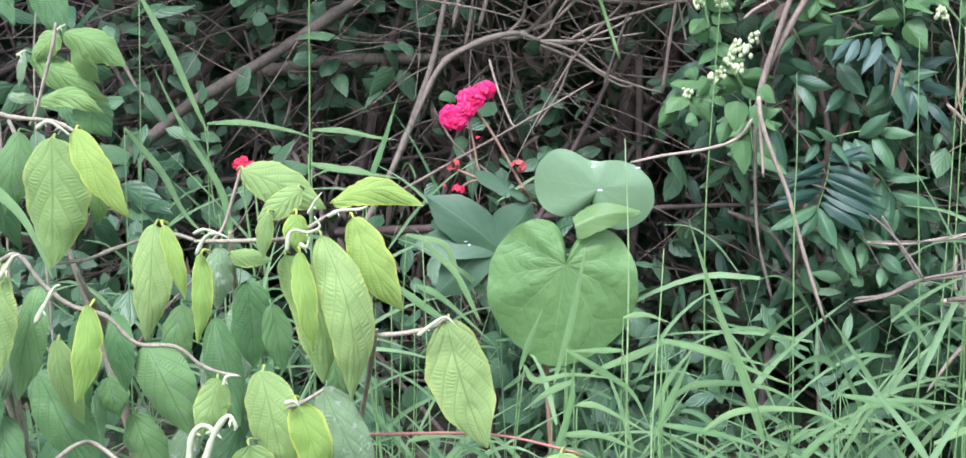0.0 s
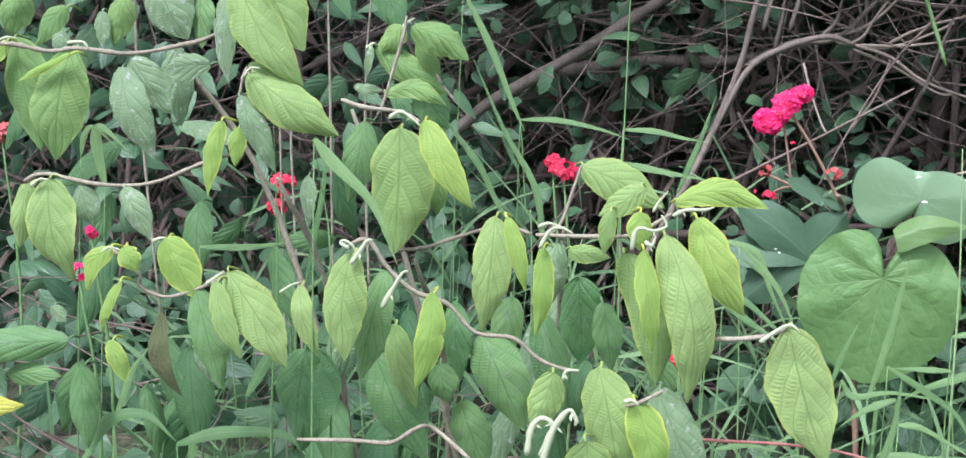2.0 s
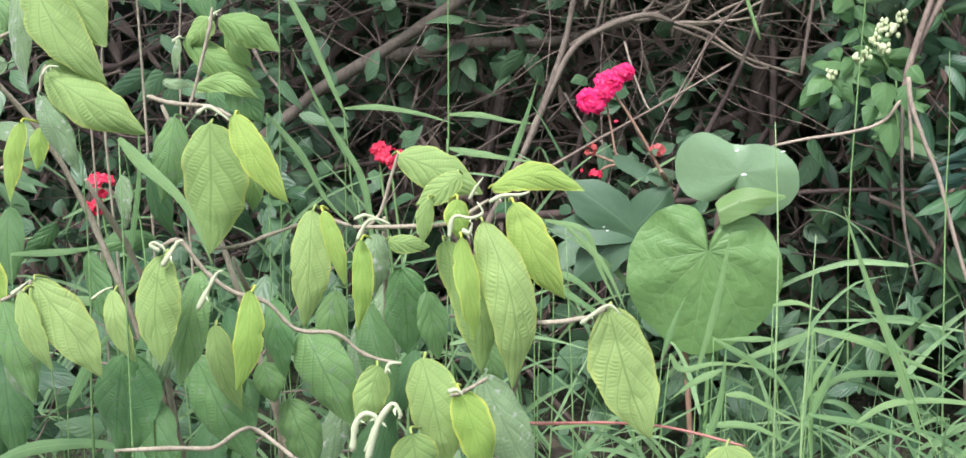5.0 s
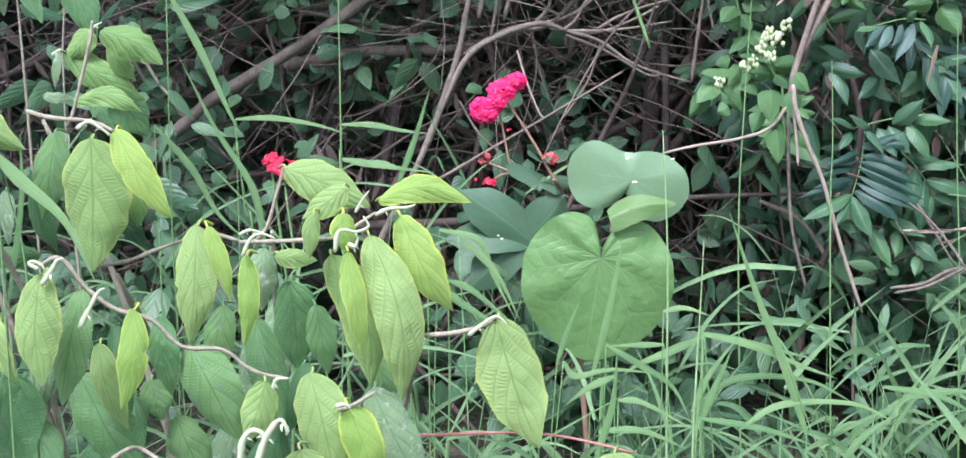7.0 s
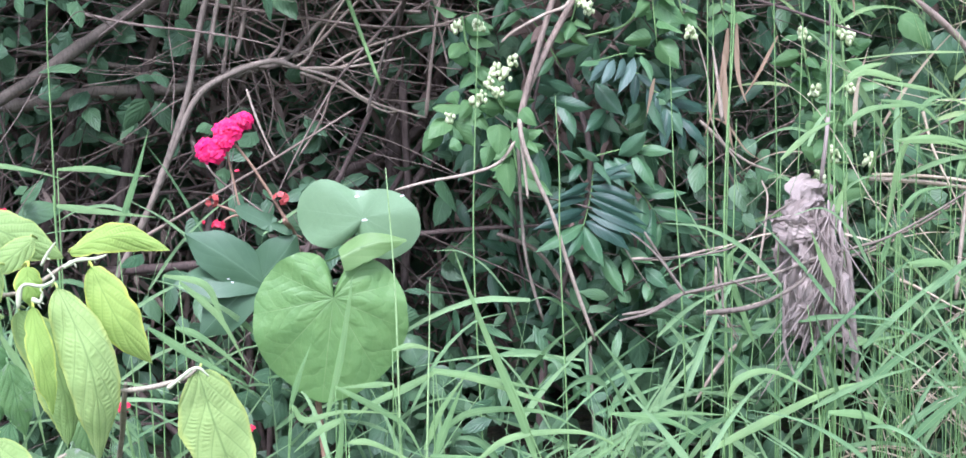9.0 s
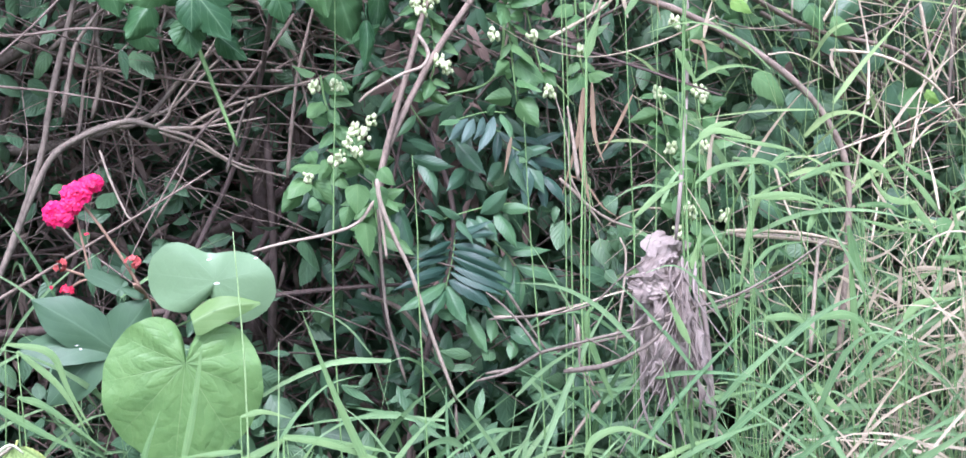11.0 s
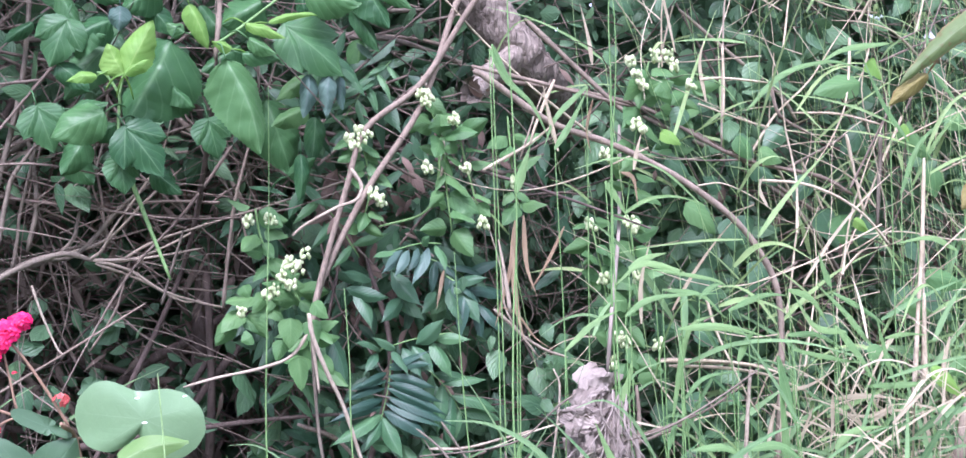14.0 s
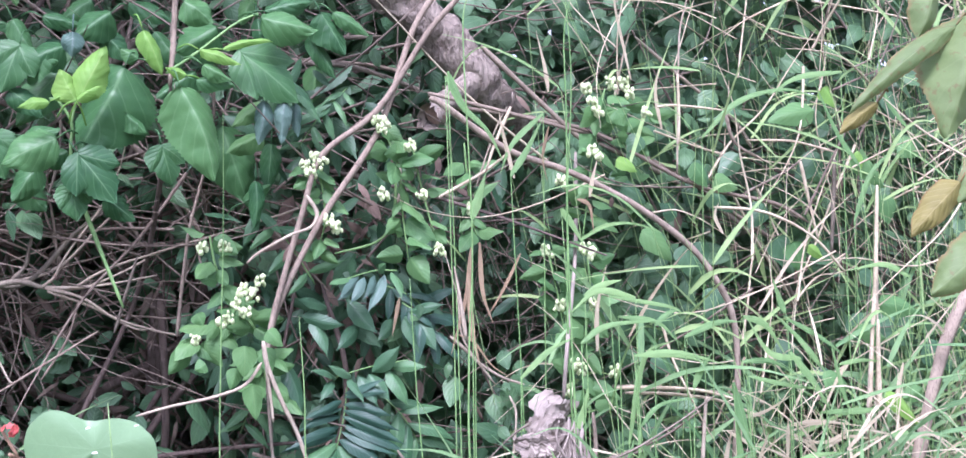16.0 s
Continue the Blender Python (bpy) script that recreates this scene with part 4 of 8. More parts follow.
def fleck(centre, size, owner):
    """A small white spot on a leaf."""
    SEED[0] += 1
    rng = random.Random(SEED[0])
    bm = bmesh.new()
    ring = [bm.verts.new(Vector(centre) + Vector((1.25 * math.cos(a) + 0.3 * math.sin(a), 0.0, 0.5 * math.sin(a))) * size * rng.uniform(0.35, 1.1)) for a in (k * math.pi / 4 for k in range(8))]
    top = bm.verts.new(Vector(centre) + Vector((0, -0.0012, 0)))
    for k in range(8):
        bm.faces.new((ring[k], ring[(k + 1) % 8], top))
    return part("fleck", bm, CHALK, owner, "small white spot on the leaf")


def bud_cluster(centre, size, count, skin, owner, name="inflorescence"):
    SEED[0] += 1
    rng = random.Random(SEED[0])
    bm = bmesh.new()
    for k in range(count):
        c = Vector(centre) + Vector((rng.uniform(-1, 1), rng.uniform(-0.6, 0.6), rng.uniform(-1, 1))) * size * 0.95
        r = size * rng.uniform(0.28, 0.50)
        q = bmesh.ops.create_icosphere(bm, subdivisions=1, radius=r, matrix=Matrix.Translation(c) @ Matrix.Diagonal((1, 1, rng.uniform(1.1, 1.8), 1)))
        for v in q["verts"]:
            v.co += Vector((rng.uniform(-1, 1), rng.uniform(-1, 1), rng.uniform(-1, 1))) * r * 0.18
    return part(name, bm, skin, owner)


round_leaf((0.118, 1.930, 0.990), (0.094, 1.930, 0.833), (0.159, 0.147, 0.1385, 0.128, 0.116, 0.104, 0.0935, 0.081, 0.057, 0.004), HEART, cup=-0.10, wave=0.035, pucker=0.035)
round_leaf((0.169, 1.960, 1.105), (0.169, 1.960, 1.147), (0.040, 0.045, 0.056, 0.071, 0.085, 0.090, 0.084, 0.070, 0.052, 0.024, 0.062, 0.087, 0.096, 0.098, 0.084, 0.048), HEARTSHEEN, cup=-0.10, wave=0.03, facing=(0, -1, 0.6), whole=True, pucker=0.008)
folded_edge((0.131, 1.926, 1.050), (0.229, 1.926, 1.071), 0.046)
fingered_leaf((0.010, 2.020, 1.010), [(-0.096, 2.020, 1.089), (-0.082, 2.020, 0.930), (0.071, 2.020, 1.078), (-0.119, 2.020, 1.012)], 0.070)
round_leaf((0.093, 2.050, 1.153), (0.088, 2.050, 1.110), (0.058, 0.019, 0.015, 0.013, 0.013, 0.013, 0.013), LOBED)
round_leaf((0.031, 2.020, 1.098), (0.002, 2.020, 1.113), (0.057, 0.024, 0.015, 0.013, 0.013, 0.013, 0.038), LOBED)
flower_head((-0.050, 2.040, 1.212), 0.0205, PINK, bloom, 54, petal=0.52)
flower_head((-0.024, 2.040, 1.241), 0.0190, PINK, bloom, 51, petal=0.52)
flower_head((-0.003, 2.040, 1.255), 0.0145, PINK, bloom, 33, petal=0.52)
flower_head((-0.033, 2.035, 1.225), 0.0150, PINK, bloom, 27, petal=0.52)
flower_head((-0.054, 2.030, 1.137), 0.0096, BUD, bloom, 7, petal=0.6)
flower_head((-0.045, 2.030, 1.099), 0.0086, RED, bloom, 8, petal=0.6)
flower_head((-0.069, 2.030, 1.104), 0.0038, RED, bloom, 4, petal=0.6)
flower_head((-0.014, 2.040, 1.177), 0.0048, RED, bloom, 4, petal=0.6)
flower_head((0.051, 2.040, 1.135), 0.0106, BUD, bloom, 9, petal=0.6)
stem([(0.061, 2.050, 1.091), (0.033, 2.050, 1.144), (0.004, 2.050, 1.193), (-0.020, 2.050, 1.227)], 0.0026, 0.0020, ORANGESTEM, bloom)
stem([(0.080, 2.050, 1.071), (0.013, 2.050, 1.106), (-0.011, 2.050, 1.121), (-0.020, 2.050, 1.164), (-0.029, 2.050, 1.213)], 0.0022, 0.0016, ORANGESTEM, bloom)
stem([(0.003, 2.050, 1.106), (-0.025, 2.050, 1.119), (-0.054, 2.050, 1.131)], 0.0024, 0.0019, ORANGESTEM, bloom)
stem([(0.003, 2.050, 1.113), (-0.026, 2.050, 1.109), (-0.045, 2.050, 1.097)], 0.0024, 0.0019, ORANGESTEM, bloom)
stem([(0.102, 1.980, 0.644), (0.086, 2.000, 0.893), (0.071, 2.050, 1.061), (0.052, 1.980, 1.106)], 0.0048, 0.0038, ORANGESTEM, bloom)
stem([(0.116, 1.970, 0.647), (0.125, 1.970, 0.841), (0.130, 1.970, 0.946), (0.125, 1.970, 0.988)], 0.0038, 0.0029, GREENSTEM, bloom)
stem([(0.136, 1.980, 0.800), (0.150, 1.980, 0.991), (0.170, 1.980, 1.067), (0.171, 1.980, 1.095)], 0.0038, 0.0028, GREENSTEM, bloom)
stem([(0.097, 2.030, 0.789), (0.050, 2.030, 0.937), (0.007, 2.030, 1.021)], 0.0039, 0.0029, GREENSTEM, bloom)
stem([(0.10, 2.0, gz(0.1, 2.0) - 0.02), (0.09, 1.99, 0.6), (0.103, 1.980, 0.703)], 0.012, 0.006, BARK, bloom)
fleck((0.169, 1.925, 1.104), 0.0041, bloom)
fleck((0.160, 1.940, 1.138), 0.0036, bloom)
fleck((0.227, 1.940, 1.136), 0.0027, bloom)
fleck((-0.028, 1.990, 1.015), 0.0033, bloom)
fleck((-0.034, 1.990, 1.020), 0.0024, bloom)
red = thing('red_flower_stalk', (-0.355, 1.950, gz(-0.355, 1.950)), 'single red flower head on a thin green stalk', 'flower', 'red flower stalks')
flower_head((-0.355, 1.950, 1.130), 0.0222, RED, red, 16)
stem([(-0.355, 1.950, gz(-0.355, 1.950) - 0.01), (-0.335, 1.970, 0.828), (-0.355, 1.950, 1.130)], 0.003, 0.0018, GREENSTEM, red)
red = thing('red_flower_stalk', (-0.373, 1.950, gz(-0.373, 1.950)), 'single red flower head on a thin green stalk', 'flower', 'red flower stalks')
flower_head((-0.373, 1.950, 1.146), 0.0129, RED, red, 16)
stem([(-0.373, 1.950, gz(-0.373, 1.950) - 0.01), (-0.353, 1.970, 0.838), (-0.373, 1.950, 1.146)], 0.003, 0.0018, GREENSTEM, red)
red = thing('red_flower_stalk', (-0.788, 1.900, gz(-0.788, 1.900)), 'single red flower head on a thin green stalk', 'flower', 'red flower stalks')
flower_head((-0.788, 1.900, 1.095), 0.0219, RED, red, 16)
stem([(-0.788, 1.900, gz(-0.788, 1.900) - 0.01), (-0.768, 1.920, 0.807), (-0.788, 1.900, 1.095)], 0.003, 0.0018, GREENSTEM, red)
red = thing('red_flower_stalk', (-0.795, 1.900, gz(-0.795, 1.900)), 'single red flower head on a thin green stalk', 'flower', 'red flower stalks')
flower_head((-0.795, 1.900, 1.063), 0.0146, RED, red, 16)
stem([(-0.795, 1.900, gz(-0.795, 1.900) - 0.01), (-0.775, 1.920, 0.788), (-0.795, 1.900, 1.063)], 0.003, 0.0018, GREENSTEM, red)
red = thing('red_flower_stalk', (-0.914, 1.500, gz(-0.914, 1.500)), 'single red flower head on a thin green stalk', 'flower', 'red flower stalks')
flower_head((-0.914, 1.500, 1.005), 0.0142, PINK, red, 16)
stem([(-0.914, 1.500, gz(-0.914, 1.500) - 0.01), (-0.894, 1.520, 0.753), (-0.914, 1.500, 1.005)], 0.003, 0.0018, GREENSTEM, red)
red = thing('red_flower_stalk', (-0.896, 1.500, gz(-0.896, 1.500)), 'single red flower head on a thin green stalk', 'flower', 'red flower stalks')
flower_head((-0.896, 1.500, 1.057), 0.0094, PINK, red, 16)
stem([(-0.896, 1.500, gz(-0.896, 1.500) - 0.01), (-0.876, 1.520, 0.784), (-0.896, 1.500, 1.057)], 0.003, 0.0018, GREENSTEM, red)
red = thing('red_flower_stalk', (-1.262, 1.900, gz(-1.262, 1.900)), 'single red flower head on a thin green stalk', 'flower', 'red flower stalks')
flower_head((-1.262, 1.900, 1.165), 0.0180, BUD, red, 16)
stem([(-1.262, 1.900, gz(-1.262, 1.900) - 0.01), (-1.242, 1.920, 0.849), (-1.262, 1.900, 1.165)], 0.003, 0.0018, GREENSTEM, red)
red = thing('red_flower_stalk', (-0.165, 1.700, gz(-0.165, 1.700)), 'single red flower head on a thin green stalk', 'flower', 'red flower stalks')
flower_head((-0.165, 1.700, 0.899), 0.0107, RED, red, 16)
stem([(-0.165, 1.700, gz(-0.165, 1.700) - 0.01), (-0.145, 1.720, 0.689), (-0.165, 1.700, 0.899)], 0.003, 0.0018, GREENSTEM, red)
red = thing('red_flower_stalk', (-0.010, 1.800, gz(-0.010, 1.800)), 'single red flower head on a thin green stalk', 'flower', 'red flower stalks')
flower_head((-0.010, 1.800, 0.834), 0.0075, RED, red, 16)
stem([(-0.010, 1.800, gz(-0.010, 1.800) - 0.01), (0.010, 1.820, 0.650), (-0.010, 1.800, 0.834)], 0.003, 0.0018, GREENSTEM, red)

# ---- the hedge: woody shrub, its branches and its mass of small leaves ----
hedge = thing("woody_hedge_shrub", (-0.2, 2.75, gz(-0.2, 2.75)), "tangled grey-brown woody shrub with bare leaning branches", "shrub")


def branch(points, r0, r1, skin=BARK, knots=0.18, owner=None, name="branch"):
    return stem(points, r0, r1, skin, owner or hedge, name, knots, 8 if r0 < 0.02 else 26)


def sawn_stub(foot, end, r, owner):
    """The stump of a limb on the log: torn bark about a sunken, dark sawn face."""
    rng = random.Random(3)
    a, b = Vector(foot), Vector(end)
    way = (b - a).normalized()
    bm = bmesh.new()
    tube(bm, [a, (a + b) / 2 + Vector((0, 0.004, 0.006)), b], r * 1.15, r, 26, 0.1, 12, rng)
    bm.faces.remove(max(bm.faces, key=lambda f: f.calc_center_median().dot(way) if len(f.verts) > 8 else -1e9))
    for v in bm.verts:
        v.co += noise.noise_vector(v.co * 30.0) * r * 0.3 + noise.noise_vector(v.co * 90.0) * r * 0.2
        if (v.co - b).dot(way) > -0.004:
            v.co += way * rng.uniform(-0.006, 0.016)
    bark = part("stub", bm, LOGBARK, owner)
    bm = bmesh.new()
    tube(bm, [b - way * 0.02, b - way * 0.008], r * 0.95, r * 0.85, 26, 0.06, 4, rng)
    return bark, part("cut_end", bm, CUTWOOD, owner, "dark weathered sawn end")


branch([(-0.695, 2.500, 1.132), (-0.627, 2.500, 1.185), (-0.571, 2.500, 1.231), (-0.414, 2.500, 1.322), (-0.318, 2.500, 1.384), (-0.223, 2.500, 1.446), (0.071, 2.500, 1.628), (0.274, 2.500, 1.806)], 0.0119, 0.0095)
branch([(-0.460, 2.600, 1.296), (-0.380, 2.600, 1.305), (-0.281, 2.600, 1.320), (-0.147, 2.600, 1.321), (-0.061, 2.600, 1.331), (0.085, 2.600, 1.377)], 0.0123, 0.0074, BARK, 0.35)
branch([(-0.257, 2.350, 0.948), (-0.198, 2.350, 1.060), (-0.170, 2.350, 1.116), (-0.129, 2.350, 1.209), (-0.084, 2.350, 1.296), (-0.028, 2.350, 1.335), (0.048, 2.350, 1.358), (0.098, 2.350, 1.344)], 0.0067, 0.0045)
branch([(0.098, 2.350, 1.344), (0.157, 2.350, 1.325), (0.212, 2.350, 1.286), (0.272, 2.350, 1.263), (0.321, 2.350, 1.249)], 0.0033, 0.0016, PALETWIG)
branch([(0.103, 2.350, 1.344), (0.158, 2.350, 1.343), (0.212, 2.350, 1.347), (0.286, 2.350, 1.358)], 0.0033, 0.0013, PALETWIG)
branch([(0.092, 2.350, 1.346), (0.114, 2.350, 1.363), (0.136, 2.350, 1.401), (0.214, 2.350, 1.511), (0.250, 2.350, 1.621)], 0.0027, 0.0013, PALETWIG)
branch([(0.147, 2.350, 1.343), (0.201, 2.350, 1.372), (0.288, 2.350, 1.398), (0.558, 2.350, 1.473), (0.745, 2.350, 1.548)], 0.0027, 0.0013, PALETWIG)
branch([(-0.158, 2.350, 1.138), (-0.129, 2.350, 1.215), (-0.095, 2.350, 1.313), (-0.071, 2.350, 1.421), (-0.007, 2.350, 1.659), (0.019, 2.350, 1.892)], 0.0056, 0.0044)
branch([(-0.039, 2.380, 1.329), (-0.027, 2.380, 1.389), (-0.021, 2.380, 1.433), (0.010, 2.380, 1.562), (0.008, 2.380, 1.690)], 0.0033, 0.0022)
branch([(0.039, 2.380, 1.357), (0.067, 2.380, 1.387), (0.078, 2.380, 1.431), (0.125, 2.380, 1.560), (0.136, 2.380, 1.687)], 0.0033, 0.0022)
branch([(-0.190, 2.200, 1.062), (-0.127, 2.200, 1.095), (-0.033, 2.200, 1.148), (0.040, 2.200, 1.188), (0.133, 2.200, 1.241), (0.182, 2.200, 1.269)], 0.0028, 0.0015, VINE)
branch([(0.088, 2.300, 1.190), (0.131, 2.300, 1.254), (0.153, 2.300, 1.318)], 0.0022, 0.0016, VINE)
branch([(0.005, 2.200, 1.307), (0.020, 2.200, 1.255), (0.040, 2.200, 1.204), (0.048, 2.200, 1.193)], 0.0021, 0.0015, PALETWIG)
branch([(-0.158, 2.600, 1.351), (-0.256, 2.600, 1.371), (-0.426, 2.600, 1.404)], 0.0061, 0.0037)
branch([(-0.743, 2.700, 1.206), (-0.624, 2.700, 1.268), (-0.492, 2.700, 1.392), (-0.413, 2.700, 1.453), (-0.167, 2.700, 1.633), (-0.003, 2.700, 1.811)], 0.0103, 0.0077, DARKBARK)
branch([(-1.127, 2.600, 1.276), (-1.001, 2.600, 1.286), (-0.873, 2.600, 1.345), (-0.746, 2.600, 1.404)], 0.0062, 0.0062, DARKBARK)
branch([(-0.290, 2.750, 0.870), (-0.274, 2.750, 1.029), (-0.244, 2.750, 1.224), (-0.230, 2.750, 1.288)], 0.0119, 0.0092, DARKBARK)
branch([(0.242, 2.700, 0.767), (0.267, 2.700, 0.962), (0.292, 2.700, 1.153), (0.304, 2.700, 1.328)], 0.0181, 0.0155, DARKBARK)
branch([(-0.453, 2.700, 0.970), (-0.396, 2.700, 1.137), (-0.342, 2.700, 1.264), (-0.327, 2.700, 1.339)], 0.0077, 0.0065, DARKBARK)
branch([(-0.793, 2.550, 1.414), (-0.737, 2.550, 1.317), (-0.691, 2.550, 1.245), (-0.620, 2.550, 1.183), (-0.549, 2.550, 1.110)], 0.0048, 0.0036, BARK)
branch([(-0.699, 2.500, 1.315), (-0.666, 2.500, 1.256), (-0.603, 2.500, 1.190)], 0.0035, 0.0024, PALETWIG)
branch([(-0.998, 2.600, 1.347), (-0.997, 2.600, 1.237), (-0.998, 2.600, 1.113)], 0.0049, 0.0037, DARKBARK)
branch([(-0.420, 2.750, 0.991), (-0.376, 2.750, 1.161), (-0.333, 2.750, 1.289), (-0.293, 2.750, 1.353)], 0.0210, 0.0131, DARKBARK)
branch([(-0.087, 2.400, 1.306), (-0.004, 2.400, 1.350), (0.069, 2.400, 1.357), (0.147, 2.400, 1.436), (0.213, 2.400, 1.489)], 0.0054, 0.0032)
branch([(0.048, 2.400, 1.357), (0.123, 2.400, 1.382), (0.190, 2.400, 1.446), (0.257, 2.400, 1.505)], 0.0033, 0.0016, PALETWIG)
branch([(0.069, 2.400, 1.352), (0.153, 2.400, 1.342), (0.229, 2.400, 1.367), (0.296, 2.400, 1.403)], 0.0033, 0.0016, PALETWIG)
branch([(0.100, 2.400, 1.339), (0.173, 2.400, 1.308), (0.246, 2.400, 1.265), (0.279, 2.400, 1.264)], 0.0027, 0.0016, PALETWIG)
branch([(-0.059, 2.350, 1.368), (-0.041, 2.350, 1.451), (-0.029, 2.350, 1.493), (0.008, 2.350, 1.545)], 0.0042, 0.0032)
branch([(-0.013, 2.400, 1.367), (0.006, 2.400, 1.452), (-0.004, 2.400, 1.561), (-0.021, 2.400, 1.637)], 0.0043, 0.0032)
branch([(-0.083, 2.450, 1.491), (0.002, 2.450, 1.550), (0.109, 2.450, 1.564), (0.240, 2.450, 1.561)], 0.0055, 0.0044)
branch([(0.253, 2.450, 1.606), (0.317, 2.450, 1.536), (0.369, 2.450, 1.442), (0.395, 2.450, 1.389)], 0.0057, 0.0034, VINE)
branch([(0.346, 2.500, 1.349), (0.356, 2.500, 1.434), (0.320, 2.500, 1.529)], 0.0035, 0.0023, BARK)
branch([(0.068, 2.700, 1.036), (0.167, 2.700, 1.127), (0.279, 2.700, 1.182), (0.408, 2.700, 1.263)], 0.0111, 0.0086, DARKBARK)
branch([(0.288, 2.550, 0.911), (0.302, 2.550, 1.081), (0.303, 2.550, 1.224), (0.301, 2.550, 1.319)], 0.0083, 0.0071, DARKBARK)
branch([(-0.051, 2.450, 1.744), (0.032, 2.450, 1.749), (0.215, 2.450, 1.737)], 0.0055, 0.0044, BARK)
branch([(0.547, 2.450, 1.754), (0.666, 2.450, 1.748), (0.763, 2.450, 1.717), (0.849, 2.450, 1.680)], 0.0047, 0.0047, BARK)
branch([(0.031, 2.500, 1.792), (0.138, 2.500, 1.782), (0.362, 2.500, 1.789), (0.539, 2.500, 1.808), (0.748, 2.500, 1.816)], 0.0056, 0.0045, BARK)
branch([(0.454, 2.500, 1.771), (0.597, 2.500, 1.766), (0.745, 2.500, 1.754), (0.896, 2.500, 1.703)], 0.0047, 0.0036, VINE)
branch([(0.147, 2.750, 1.017), (0.213, 2.750, 1.115), (0.291, 2.750, 1.174), (0.376, 2.750, 1.252), (0.420, 2.750, 1.394)], 0.0158, 0.0119, DARKBARK, 0.2)
branch([(0.313, 2.300, 1.250), (0.323, 2.300, 1.326), (0.333, 2.300, 1.391), (0.343, 2.300, 1.444), (0.387, 2.300, 1.604), (0.395, 2.300, 1.760)], 0.0033, 0.0022, VINE)
branch([(0.209, 2.300, 1.262), (0.230, 2.300, 1.327), (0.252, 2.300, 1.391)], 0.0027, 0.0022, BARK)
log = thing('fallen_log', (0.85, 2.6, gz(0.85, 2.6)), 'pale rough-barked log with a sawn-off side stub', 'log')
branch([(0.575, 2.300, 2.023), (0.728, 2.300, 1.862), (0.807, 2.300, 1.782), (0.875, 2.300, 1.707), (0.942, 2.360, 1.640), (1.020, 2.500, 1.563)], 0.0447, 0.0335, LOGBARK, 0.16, owner=log, name='trunk')
sawn_stub((0.893, 2.300, 1.702), (0.765, 2.220, 1.616), 0.0220, log)

# ---- climbers, ferny shrub, broad-leaved sapling, dead leaf, log ----
climber = thing("white_flowered_climber", (0.75, 2.3, gz(0.75, 2.3)), "climbing vine with small green leaves and cream-white flower clusters", "vine")


def climber_leaf(base, tip, width, skin=VINELEAF, roll=0.0, owner=None):
    SEED[0] += 1
    rng = random.Random(SEED[0])
    bm = bmesh.new()
    m = frame_of(base, tip, roll)
    sheet(bm, m, (Vector(tip) - Vector(base)).length, width, pointed, 12, 3, rng.uniform(0.02, 0.12), rng.uniform(0.1, 0.4), rng.uniform(-0.05, 0.05), 0, 0.04, 0, rng.uniform(-0.4, 0.4), SEED[0])
    return part("leaf", bm, skin, owner or climber)


def leafy_vine(points, r, pairs, size, skin=GREENSTEM, leaf=VINELEAF, owner=None):
    """A thin vine with paired leaves along it."""
    stem(points, r, r * 0.6, skin, owner or climber, "stem", 0.1, 6)
    path = smooth_path(points, 8)
    SEED[0] += 1
    rng = random.Random(SEED[0])
    for k in range(pairs):
        q = path[int((k + rng.uniform(0.1, 0.9)) / pairs * (len(path) - 1))]
        for side in (-1, 1):
            ln = size * rng.uniform(0.6, 1.15)
            way = Vector((side * rng.uniform(0.3, 1.0), rng.uniform(-0.7, 0.1), rng.uniform(-1.0, 0.3))).normalized()
            climber_leaf(q + way * 0.008, q + way * (ln + 0.008), ln * rng.uniform(0.5, 0.7), leaf, rng.uniform(-40, 40), owner)


ferny = thing("dark_feathery_shrub", (0.5, 2.35, gz(0.5, 2.35)), "shrub with dark glossy blue-green feather-shaped leaves", "shrub")


def frond(base, tip, leaflet, pairs, droop=0.5, skin=FEATHER, wide=0.26):
    """A feather-shaped leaf: a thin axis with paired narrow leaflets."""
    SEED[0] += 1
    rng = random.Random(SEED[0])
    a, b = Vector(base), Vector(tip)
    sag = (a + b) / 2 + Vector((0, -0.01, 0.08 * (b - a).length))
    axis = stem([a, sag, b], 0.0016, 0.0009, GREENSTEM, ferny, "leaf_axis", 0, 5)
    path = smooth_path([a, sag, b], 12)
    way = (b - a).normalized()
    out = way.cross(Vector((0, -1, 0.2))).normalized()
    for k in range(pairs):
        q = path[int((k + 0.6) / pairs * (len(path) - 1))]
        for side in (-1, 1):
            ln = leaflet * (0.7 + 0.3 * math.sin(math.pi * (k + 0.5) / pairs)) * rng.uniform(0.85, 1.15)
            d = (out * side * rng.uniform(0.75, 1.1) + way * rng.uniform(0.05, 0.65) + Vector((rng.gauss(0, 0.14), -rng.uniform(0.1, 0.45), -droop * rng.uniform(0.7, 1.2)))).normalized()
            bm = bmesh.new()
            sheet(bm, frame_of(q, q + d, side * rng.uniform(-5, 25)), ln, ln * wide * rng.uniform(0.85, 1.15), lance, 12, 3, rng.uniform(0.06, 0.16), 0.25, rng.uniform(-0.08, 0.08), 0, 0.03, 0, rng.uniform(-0.3, 0.3), SEED[0] + k)
            part("leaflet", bm, skin, axis)


